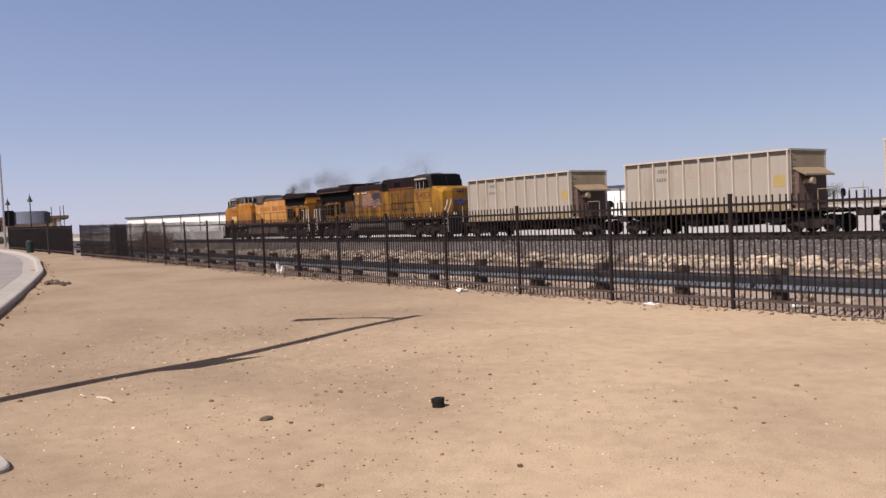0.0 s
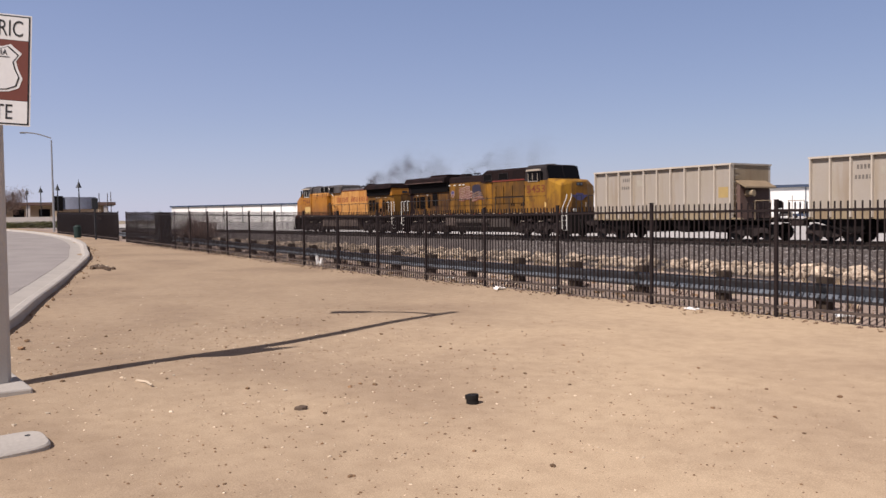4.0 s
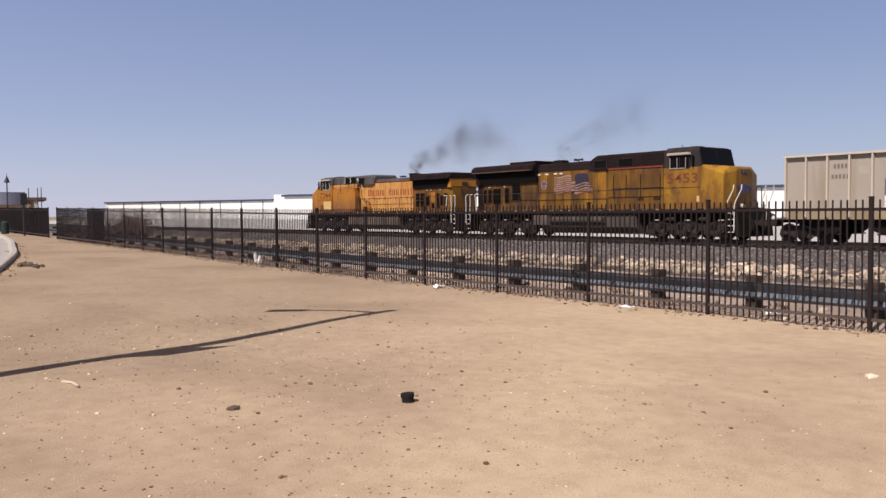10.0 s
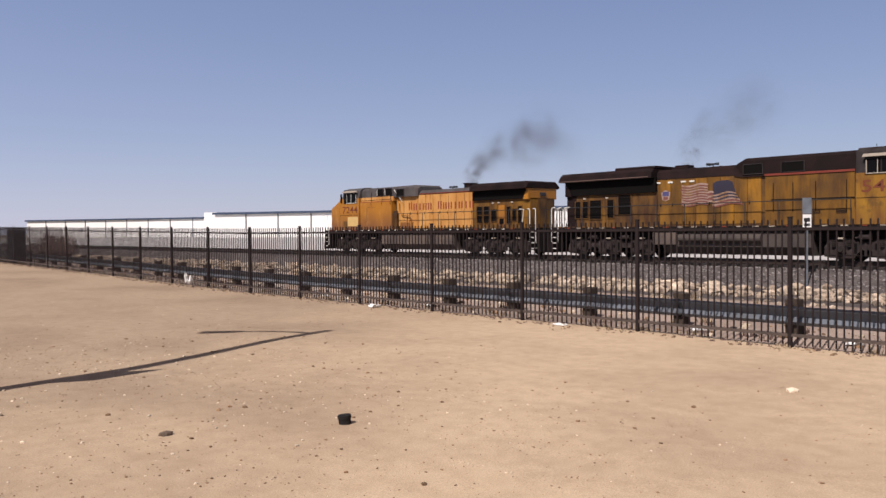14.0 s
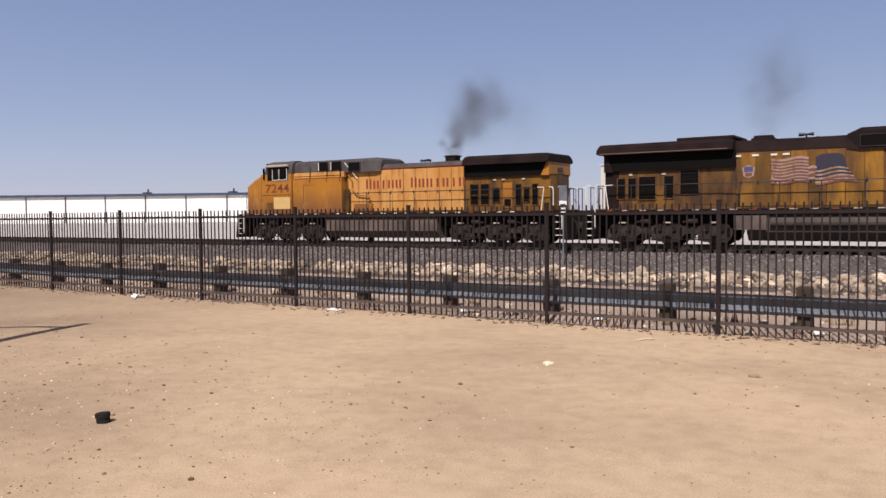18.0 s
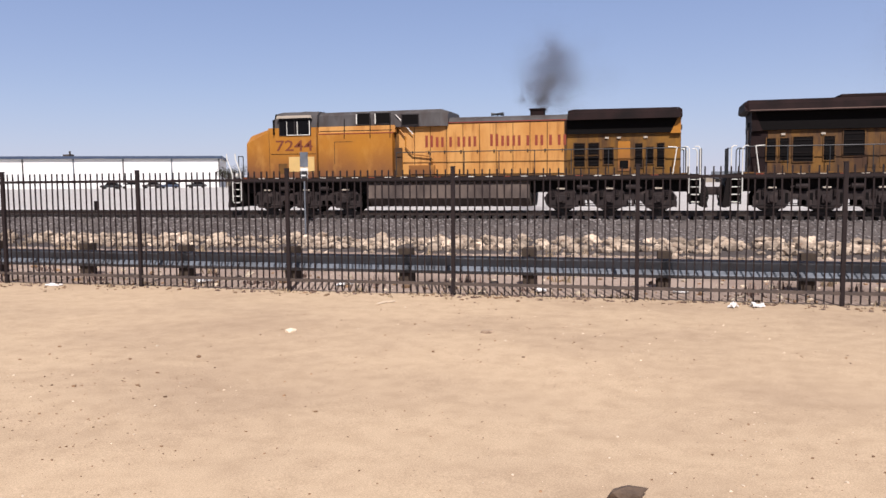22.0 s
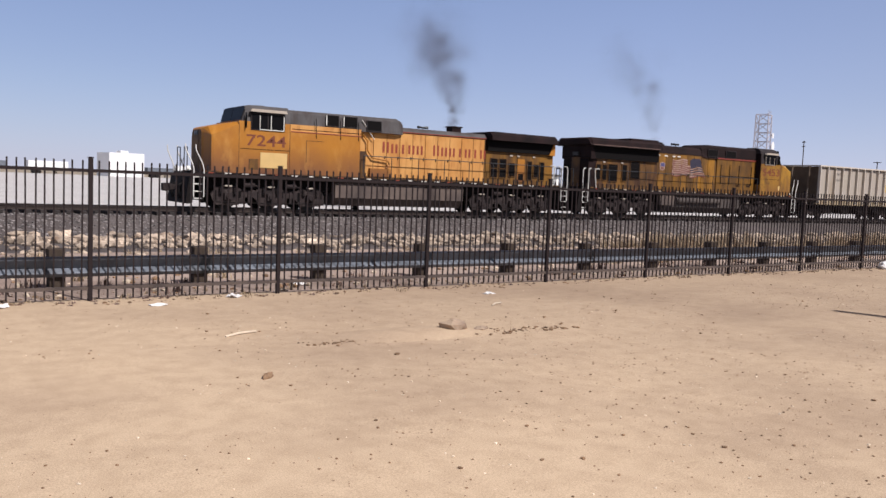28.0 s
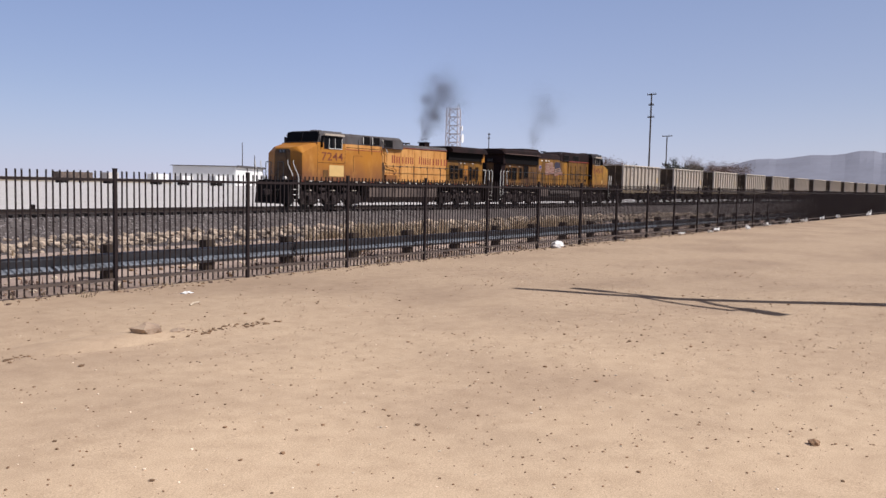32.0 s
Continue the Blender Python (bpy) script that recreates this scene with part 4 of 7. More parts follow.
def build_locomotive(number, newer):
    v = 1 if newer else -1  # the side that faces the fence
    label = "sooty yellow diesel locomotive with grey roof, coupled nose to the hoppers" if newer else "faded yellow diesel locomotive with grey roof, running long hood to train"
    root = thing("locomotive", label, "locomotive", "locomotives of the train")
    body, sootbody = (M["soot_yellow"], M["soot_yellow"]) if newer else (M["yellow"], M["soot_yellow"])
    sense = -1 if newer else 1
    # frame and fuel
    e0 = 1.9 if newer else 1.2  # front end of the frame
    paint = M["yellow_new"] if newer else M["yellow"]
    part("underframe", box(bmnew(), e0, 22.5, -1.5, 1.5, 1.36, 1.6, 0.02), M["frame"], root, "dusty dark walkway sill")
    part("underbody", box(bmnew(), e0 + 0.3, 22.2, -0.92, 0.92, 0.86, 1.37), M["frame"], root, "dark equipment under the walkway")
    bm = bmnew()
    run(bm, [(-1.36, 0.62), (-1.36, 1.24), (-1.3, 1.36), (1.3, 1.36), (1.36, 1.24), (1.36, 0.62), (1.0, 0.24), (-1.0, 0.24)], 8.0, 15.4)
    part("fuel_tank", bm, M["tank_dark" if newer else "tank"], root, "dusty brown-grey fuel tank")
    if newer:
        for s in (-1, 1):
            bm = bmnew()
            tube(bm, (10.2, s * 1.42, 1.02), (14.4, s * 1.42, 1.02), 0.2, 0.2, 12)
            part("air_reservoir", bm, M["tank_dark"], root, "long round air reservoir")
            part("equipment_box", box(bmnew(), 14.6, 15.9, min(s * 1.2, s * 1.5), max(s * 1.2, s * 1.5), 0.7, 1.3, 0.02), M["tank"], root)
    for s in (-1, 1):
        plate(root, "walkway_edge", e0 + 0.5, 22.0, 1.595, 1.65, s * 1.47, s, M["soot_yellow"], "rusty dark edge of the walkway", 0.035)
    for k in range(25):
        x = e0 + 0.6 + 0.78 * k
        for s in (-1, 1):
            plate(root, "reflector", x, x + 0.3, 1.545, 1.585, s * 1.5, s, (M["awning"] if newer else M["silver"]) if k % 4 else M["letter_red"], thick=0.006)
    loco_truck(root, (2.85, 4.85, 6.8), sense)
    loco_truck(root, (16.75, 18.8, 20.85), sense)
    for x, toward in ((e0, -1), (22.5, 1)):
        loco_end(root, x, toward)
        for s in (-1, 1):
            stair(root, x + (0.4 if toward < 0 else -0.4), s, toward)
    # nose: short chamfered front corners, and a hip from the side walls up to the sloping top
    nf, nb, ztop, zback = (2.36, 3.78, 3.6, 3.82) if newer else (1.78, 3.15, 3.5, 3.86)
    bm = bmnew()
    mid = nf + 0.2

    def hipped(x, w0, w1, z1, down, inward):
        return [(x, -w0, 1.6), (x, w0, 1.6), (x, w1, z1 - down), (x, w1 - inward, z1), (x, -w1 + inward, z1), (x, -w1, z1 - down)]

    hollow_shell(bm, [hipped(nf, 0.74, 0.7, ztop - 0.03, 0.16, 0.12), hipped(nf + 0.05, 0.88, 0.84, ztop + 0.03, 0.2, 0.16), hipped(mid, 1.47, 1.45, ztop + 0.08, 0.38, 0.5), hipped(mid + 0.1, 1.49, 1.47, ztop + 0.11, 0.37, 0.48), hipped(nb, 1.53, 1.53, zback, 0.12, 0.14)])
    part("nose", bm, paint, root, "yellow chamfered nose, grimy towards the walkway")
    bm = bmnew()
    hollow_shell(bm, [barrel(nf - 0.012, 0.7, 1.62, 0.66, ztop - 0.05, 0.12), barrel(nf + 0.004, 0.715, 1.61, 0.675, ztop - 0.04, 0.12)])
    part("nose_front", bm, M["grimy_yellow" if newer else "nose_grime_shade"], root, "nose front dark with grime and painted-in shade")
    part("nose_door", box(bmnew(), nf - 0.03, nf + 0.01, -0.35, 0.35, 1.75, 3.2), M["grimy_yellow" if newer else "nose_grime_shade"], root)
    bm = bmnew()
    box(bm, nf - 0.04, nf + 0.02, -0.28, 0.28, ztop - 0.28, ztop - 0.08, 0.02)
    head = part("headlight", bm, M["dark_metal"], root)
    for y in (-0.13, 0.13):
        part("lamp", tube(bmnew(), (nf - 0.06, y, ztop - 0.18), (nf - 0.035, y, ztop - 0.18), 0.075, 0.075, 12), M["galv"], head)
    for y in (-0.9, 0.9):
        part("ditch_light", tube(bmnew(), (e0, y, 1.72), (e0 - 0.12, y, 1.72), 0.11, 0.11, 12), M["silver"], root)
    if newer:
        bm = bmnew()
        prism(bm, [(-0.74, 2.72), (-0.2, 2.36), (0.2, 2.36), (0.74, 2.72), (0.36, 2.7), (0.22, 2.82), (-0.22, 2.82), (-0.36, 2.7)], -0.012, 0.012)
        part("wing_emblem", bm, M["emblem_blue"], root, "dark blue winged emblem on the nose", at=pose(nf - 0.035, 0, 0, 0, 0, 90))
    # cab
    cr = 6.1 if newer else 5.58
    roof = 4.78 if newer else 4.64
    part("cab", box(bmnew(), nb, cr, -1.53, 1.53, 1.6, 3.72 if newer else 3.9), paint, root, "wide yellow cab")
    bm = bmnew()
    zlow = 3.72 if newer else 3.9
    rake = 0.24 if newer else 0.17
    back = 0.0 if newer else 0.16  # the windshield stands behind the cab wall
    hollow_shell(bm, [barrel(nb + 0.002 + back, 1.5, zlow, 1.42, zlow + 0.04, 0.02), barrel(nb + rake + back, 1.52, zlow, 1.4, roof - 0.05, 0.2), barrel(nb + rake + back + 0.3, 1.52, zlow, 1.42, roof, 0.2), barrel(cr, 1.52, zlow, 1.42, roof, 0.2)])
    part("cab_roof", bm, M["roof_dark"] if newer else M["roof_grey"], root, "grey cab roof")
    cab_windows(root, *((4.5, 5.66) if newer else (3.75, 5.25)), 3.7 if newer else 3.58, 4.28 if newer else 4.25, 1.531, (nb + back, nb + back + rake), zlow + 0.04, roof - 0.05)
    part("roof_dome", tube(bmnew(), ((nb + cr) / 2 + 0.2, 0, roof - 0.01), ((nb + cr) / 2 + 0.2, 0, roof + 0.09), 0.42, 0.33, 14), M["roof_grey"], root)
    part("antenna", tube(bmnew(), (cr - 0.5, 0.6, roof - 0.02), (cr - 0.5, 0.6, roof + 0.16), 0.015), M["dark_metal"], root)
    nx, nz = (4.92, 3.17) if newer else (4.45, 3.08)
    for s in (-1, 1):
        words("cab_number", number, 0.5, M["number_red"], root, pose(nx, s * 1.534, nz) @ reading(s), 0.004, "dark red cab number", 1.86, 0.004)
    # seams and grab irons on the cab side
    for s in (-1, 1):
        plate(root, "seam", nb + 0.02, nb + 0.04, 1.65, zback - 0.05, s * 1.53, s, M["soot_yellow"], thick=0.006)
        plate(root, "seam", cr - 0.03, cr - 0.01, 1.65, zlow, s * 1.53, s, M["soot_yellow"], thick=0.006)
        plate(root, "belt_line", nb + 0.1, cr - 0.05, 2.68, 2.70, s * 1.53, s, M["frame"], thick=0.012)
        if not newer:
            pan = plate(root, "battery_panel", 4.17, 5.44, 1.88, 2.56, s * 1.531, s, M["plywood"], "pale cream replacement panel", 0.02)
            plate(root, "number_box", 3.64, 4.08, 1.78, 2.25, s * 1.531, s, M["soot_yellow"], thick=0.014)
        else:
            plate(root, "notice", 3.88, 4.04, 1.95, 2.25, s * 1.531, s, M["plywood"], "small pale notice", 0.008)
    hood_mid = 1.05
    if not newer:
        # wide electrical cabinet with the grey clerestory above
        part("cabinet", box(bmnew(), 5.6, 9.2, -1.46, 1.46, 1.6, 3.62, 0.03), M["yellow"], root, "wide yellow equipment cabinet behind the cab")
        bm = bmnew()
        hollow_shell(bm, [barrel(5.6, 1.3, 3.6, 1.25, 4.58, 0.16), barrel(9.22, 1.3, 3.6, 1.25, 4.59, 0.16), barrel(9.3, 1.3, 3.84, 1.25, 4.59, 0.16), barrel(11.4, 1.3, 3.84, 1.25, 4.6, 0.16), barrel(11.72, 1.2, 3.84, 1.12, 4.48, 0.14)])
        part("clerestory", bm, M["roof_grey"], root, "grey intake housing above the cabinet")
        part("cabinet_edge", box(bmnew(), 5.6, 9.3, -1.34, 1.34, 3.6, 3.92), M["yellow_pale"], root)
        for s in (-1, 1):
            for a, b in ((7.48, 8.08), (8.38, 9.05), (9.63, 10.39)):
                louvre(root, a, b, 4.0 if a < 9 else 3.92, 4.46 if a < 9 else 4.36, s * 1.285, s, M["black"])
                if a < 9:
                    # sunlight on the opening's edge, painted as a white strip
                    plate(root, "intake_edge", a - 0.04, a + 0.005, 4.0, 4.46, s * 1.336, s, M["silver"], "edge of an intake opening painted white as if sunlit", 0.008)
            for a, b in ((6.4, 7.3),):
                plate(root, "door_outline", a, a + 0.025, 2.2, 3.2, s * 1.46, s, M["soot_yellow"], thick=0.01)
                plate(root, "door_outline", a, b, 3.2, 3.225, s * 1.46, s, M["soot_yellow"], thick=0.01)
            for x in (6.9, 8.15, 9.1):
                part("grab_iron", tube(bmnew(), (x, s * 1.47, 3.35), (x, s * 1.4, 4.25), 0.02), M["frame"], root)
            part("roof_rail", tube(bmnew(), (5.7, s * 1.46, 3.7), (9.2, s * 1.46, 3.7), 0.018), M["frame"], root)
            bm = bmnew()
            pipe(bm, [(9.3, s * 1.15, 3.9), (9.75, s * 1.2, 3.4), (9.75, s * 1.2, 2.95), (10.05, s * 1.2, 2.6), (10.9, s * 1.2, 2.5), (11.0, s * 1.2, 2.3), (10.8, s * 1.2, 2.15)], 0.035)
            part("conduit", bm, M["yellow"], root, "bent yellow conduit pipe")
            part("strut", tube(bmnew(), (9.34, s * 1.33, 4.38), (10.1, s * 1.2, 3.5), 0.022), M["silver"], root, "thin white brace under the intake housing")
            plate(root, "side_box", 9.25, 9.6, 1.65, 2.9, s * 1.2, s, M["soot_yellow"], thick=0.1)
            plate(root, "blower_duct", 9.9, 11.1, 1.7, 2.1, s * 1.06, s, M["yellow"], thick=0.18)
            plate(root, "red_stripe", 9.4, 16.95, 3.955, 4.0, s * 1.075, s, M["red"], "thin red line under the grey roof", 0.012)
            plate(root, "red_stripe", 5.65, 9.25, 3.56, 3.6, s * 1.462, s, M["red"], "thin red line along the cabinet", 0.01)
        h0, h1, htop = 9.2, 17.0, 3.98
        hoodmat = M["yellow_pale"]
    else:
        bm = bmnew()
        hollow_shell(bm, [barrel(5.9, 1.16, 3.84, 1.1, 4.72, 0.14), barrel(11.2, 1.16, 3.84, 1.1, 4.72, 0.14), barrel(11.7, 1.12, 3.9, 1.0, 4.5, 0.12)])
        part("clerestory", bm, M["soot"], root, "soot-darkened intake housing")
        part("cabinet", box(bmnew(), 5.9, 10.2, -1.12, 1.12, 1.6, 3.86, 0.02), M["grimy_yellow"], root, "yellow equipment cabinet behind the cab")
        for s in (-1, 1):
            plate(root, "red_stripe", 6.1, 10.2, 3.84, 3.93, s * 1.155, s, M["red"], "red stripe under the grey roof", 0.012)
            louvre(root, 10.3, 11.2, 3.98, 4.4, s * 1.14, s, M["black"])
            louvre(root, 8.4, 9.4, 3.98, 4.4, s * 1.14, s, M["black"])
            # black plate paints the shade on the cab's rear wall
            plate(root, "cab_rear_door", 6.1, 6.13, 2.3, 4.4, s * 1.1, s, M["soot"], "black plate for the shaded rear wall of the cab", 0.41)
            for x in (6.6, 7.9, 8.9, 9.8):
                part("grab_iron", tube(bmnew(), (x, s * 1.15, 2.2), (x, s * 1.15, 3.5), 0.018), M["frame"], root)
            part("roof_rail", tube(bmnew(), (6.2, s * 1.16, 2.75), (9.9, s * 1.16, 2.75), 0.018), M["frame"], root)
            for x in (6.6, 7.72):
                vent = plate(root, "vent_cover", x, x + 0.44, 2.08, 2.28, s * 1.12, s, M["frame"], "small dark vent cover", thick=0.012)
                for k in range(3):
                    plate(vent, "vent_slat", x + 0.02, x + 0.42, 2.1 + 0.06 * k, 2.125 + 0.06 * k, s * 1.132, s, M["soot_yellow"], thick=0.012)
        h0, h1, htop = 10.2, 15.9, 4.0
        hoodmat = M["grimy_yellow"]
    # long hood with its doors
    part("hood", box(bmnew(), h0, h1, -hood_mid, hood_mid, 1.6, htop), M["soot_yellow"], root, "long engine hood")
    bm = bmnew()
    hollow_shell(bm, [barrel(h0 + 0.2, hood_mid + 0.03, htop - 0.03, hood_mid - 0.08, htop + (0.24 if not newer else 0.46), 0.13), barrel(h1 + 0.05, hood_mid + 0.03, htop - 0.03, hood_mid - 0.08, htop + (0.24 if not newer else 0.46), 0.13)])
    part("hood_roof", bm, M["soot"] if newer else M["roof_grey"], root, "grey engine-room roof")
    n = round((h1 - h0 - 0.3) / 0.72)
    for s in (-1, 1):
        for k in range(n):
            x = h0 + 0.2 + (h1 - h0 - 0.3) * k / n
            wdt = (h1 - h0 - 0.3) / n - 0.035
            bm = bmnew()
            box(bm, x, x + wdt, min(s * hood_mid, s * (hood_mid + 0.025)), max(s * hood_mid, s * (hood_mid + 0.025)), 1.7, htop - 0.08)
            door = part("hood_door", bm, hoodmat, root)
            part("latch", box(bmnew(), x + wdt - 0.1, x + wdt - 0.05, min(s * (hood_mid + 0.025), s * (hood_mid + 0.045)), max(s * (hood_mid + 0.025), s * (hood_mid + 0.045)), 2.6, 2.75), M["frame"], door)
        if not newer:
            # a line of plain red bars where the road's name stands
            for k in range(13):
                if k == 5:
                    continue
                x = 10.64 + 0.496 * k
                tall, wide = 0.53 if k in (0, 6) else 0.45, 0.13 if k in (2, 9, 11) else 0.36
                x += (0.36 - wide) / 2
                if s > 0:
                    x = 27.6 - x - wide
                for u in ((0.0, wide - 0.12) if wide > 0.2 else (0.01,)):
                    plate(root, "lettering_bar", x + u, x + u + 0.12, 2.9, 2.9 + tall, s * (hood_mid + 0.026), s, M["letter_red"], "plain dark red bar of lettering", 0.005)
        else:
            y = s * (hood_mid + 0.026)
            # torn flag painted as if blowing: pale striped half, then the dark field with stripes below it
            f0 = 11.28
            wavy_bar(root, "flag_ground", f0 + 1.8, f0 + 3.22, 2.62, 1.02, y, s, M["faded_white"], 0.05, 1.0, "pale faded half of the flag")
            for k in range(8):
                ragged = 0.12 * math.sin(2.3 * k)
                wavy_bar(root, "flag_stripe", f0 + 1.8, f0 + 3.22 + ragged * 0.6, 2.6 + 0.127 * k, 0.06, y + s * 0.0125, s, M["flag_red"], 0.05, 1.0, "faded red flag stripe")
            for k, mat in enumerate(("faded_white", "flag_red", "faded_white", "flag_red", "faded_white")):
                wavy_bar(root, "flag_stripe", f0 + 1.5, f0 + 1.8, 2.72 + 0.11 * k, 0.1, y + s * 0.001, s, M[mat], 0.03, 0.5, "faded stripe in the fold of the flag")
            bm = bmnew()
            prism(bm, [(f0 + 0.36, 3.1), (f0 + 1.54, 3.1), (f0 + 1.54, 3.62), (f0 + 1.32, 3.74), (f0 + 0.72, 3.76), (f0 + 0.52, 3.66)], min(y, y + s * 0.012), max(y, y + s * 0.012))
            part("flag_canton", bm, M["flag_blue"], root, "dark blue field of the flag")
            for k, mat in enumerate(("flag_red", "faded_white", "flag_red", "faded_white", "flag_blue", "faded_white", "flag_blue", "faded_white", "flag_blue")):
                wavy_bar(root, "flag_stripe", f0 + 0.05 * k, f0 + 1.54, 2.56 + 0.075 * k, 0.075, y + s * 0.0125, s, M[mat], 0.07, 0.8)
            for x in (15.7, 15.0, 14.27, 13.8):
                plate(root, "hood_lamp", x, x + 0.26, 3.76, 3.84, y, s, M["silver"], "small white fitting at the hood's edge", 0.03)
            bm = bmnew()
            prism(bm, [(15.2, 2.95), (15.4, 2.85), (15.6, 2.95), (15.66, 3.3), (15.4, 3.42), (15.14, 3.3)], min(y, y + s * 0.012), max(y, y + s * 0.012))
            part("shield_emblem", bm, M["faded_white"], root, "small faded shield emblem")
            plate(root, "emblem_field", 15.22, 15.58, 3.12, 3.34, s * (hood_mid + 0.038), s, M["emblem_blue"], thick=0.006)
            plate(root, "emblem_field", 15.27, 15.53, 2.94, 3.08, s * (hood_mid + 0.038), s, M["flag_red"], thick=0.006)
    # exhaust stack, horn and roof fittings
    sx = 15.0 if newer else 15.57
    ztop2 = htop + (0.44 if newer else 0.22)
    bm = bmnew()
    if newer:
        box(bm, sx - 0.45, sx + 0.45, -0.4, 0.4, ztop2 - 0.02, ztop2 + 0.14, 0.03)
        box(bm, sx - 0.36, sx + 0.36, -0.3, 0.3, ztop2 + 0.14, ztop2 + 0.24)
    else:
        box(bm, sx - 0.3, sx + 0.3, -0.28, 0.28, ztop2 - 0.02, ztop2 + 0.36, 0.03)
        box(bm, sx - 0.35, sx + 0.35, -0.33, 0.33, ztop2 + 0.3, ztop2 + 0.36)
    part("exhaust_pipe", bm, M["soot"], root, "sooty square exhaust pipe")
    horn(root, 13.3 if newer else 13.7, 0.2, ztop2 - 0.01)
    for x in (h0 + 1.2, h0 + 2.6):
        part("lifting_lug", box(bmnew(), x, x + 0.12, -0.3, 0.3, ztop2 - 0.02, ztop2 + 0.08), M["soot"], root)
    # radiator section with its overhanging wing
    r0, r1 = (15.9, 21.7) if newer else (17.0, 21.7)
    wz0, wz1 = (4.07, 4.56) if newer else (3.92, 4.38)
    part("radiator_hood", box(bmnew(), r0 + 0.001, r1, -1.08, 1.08, 1.6, 3.36), M["soot_yellow" if newer else "grimy_yellow"], root, "sooty yellow radiator compartment")
    part("radiator_core", box(bmnew(), r0 + 0.002, r1 - 0.05, -1.22, 1.22, 3.34, wz0 + 0.02), M["black"], root, "black radiator intake under the wing")
    bm = bmnew()
    prism(bm, [(r1 - 0.42, 3.3), (r1, 3.3), (r1, wz0 + 0.02), (r1 - 0.12, wz0 + 0.02)], -1.26, 1.26)
    part("corner_panel", bm, M["soot"] if newer else M["yellow"], root)
    if newer:
        part("end_casing", box(bmnew(), 21.05, r1 + 0.005, -1.09, 1.09, 1.6, 3.32), M["soot"], root, "soot-black end of the radiator compartment")
    bm = bmnew()
    w0, w1 = r0 + 0.05, (r1 + 0.3 if newer else r1 + 0.05)
    hollow_shell(bm, [barrel(w0, 1.53, wz0, 1.5, wz1 - 0.06, 0.16), barrel(w0 + 0.2, 1.55, wz0, 1.5, wz1, 0.16), barrel(w1 - 0.15, 1.55, wz0, 1.5, wz1 - 0.02, 0.16), barrel(w1, 1.5, wz0 + 0.06, 1.4, wz1 - 0.1, 0.16)])
    part("radiator_wing", bm, M["soot"], root, "dark sooty radiator wing over the hood")
    if newer:
        part("wing_hatch", box(bmnew(), 15.95, 18.4, -1.2, 1.2, wz1 - 0.02, wz1 + 0.13, 0.04), M["soot"], root)
        for s in (-1, 1):
            plate(root, "wing_edge", w0 + 0.2, w1 - 0.2, wz0 + 0.03, wz0 + 0.07, s * 1.55, s, M["roof_brown"], thick=0.006)
    for s in (-1, 1):
        y = s * 1.081
        if newer:
            for a, b, z0, z1 in ((20.75, 21.1, 2.1, 3.0), (20.25, 20.6, 2.1, 3.0), (19.35, 20.1, 2.05, 3.05), (18.55, 18.95, 2.1, 3.05), (17.46, 18.24, 2.26, 3.27)):
                louvre(root, a, b, z0, z1, y, s, M["black"], 4)
            for x in (16.4, 17.0):
                plate(root, "access_door", x, x + 0.5, 1.8, 3.1, y, s, M["soot_yellow"], thick=0.02)
        else:
            for a, b, z0, z1, n2 in ((17.3, 17.75, 2.45, 2.95, 3), (17.3, 17.75, 1.95, 2.4, 3), (17.9, 18.35, 2.45, 2.95, 3), (17.9, 18.35, 1.95, 2.4, 3), (18.55, 18.95, 2.05, 2.75, 4), (19.85, 20.15, 1.9, 2.9, 5), (20.3, 20.6, 2.05, 2.75, 4), (20.75, 21.05, 1.9, 2.9, 5)):
                louvre(root, a, b, z0, z1, y, s, M["black"], n2)
            door = plate(root, "access_door", 19.15, 19.65, 1.75, 3.0, y, s, M["yellow"], "yellow access door in the radiator side", 0.03)
            plate(door, "door_window", 19.22, 19.58, 1.85, 2.2, s * 1.112, s, M["black"], thick=0.01)
        for x in ((19.1, 20.2, 18.6) if not newer else (20.4, 18.9)):
            part("marker_lamp", box(bmnew(), x, x + 0.16, min(y, y + s * 0.06), max(y, y + s * 0.06), 3.12, 3.2), M["awning"], root)
        railing(root, 9.4 if not newer else 6.3, 21.9, s)
        bm = bmnew()
        pipe(bm, [(21.4, s * 1.5, 1.62), (21.55, s * 1.5, 2.7), (21.2, s * 1.5, 2.72)], 0.024)
        part("grab_rail", bm, M["silver"], root, "whitish corner grab rail")
    part("rear_door", box(bmnew(), r1 - 0.01, r1 + 0.03, -0.35, 0.35, 1.65, 3.4), M["soot_yellow"], root)
    bm = bmnew()
    box(bm, r1 - 0.01, r1 + 0.08, -0.25, 0.25, 3.5, 3.7, 0.02)
    part("rear_headlight", bm, M["dark_metal"], root)
    return root


lead = build_locomotive("7244", False)
second = build_locomotive("5453", True)
COUPLING = 46.16  # the second unit stands back to back with the first


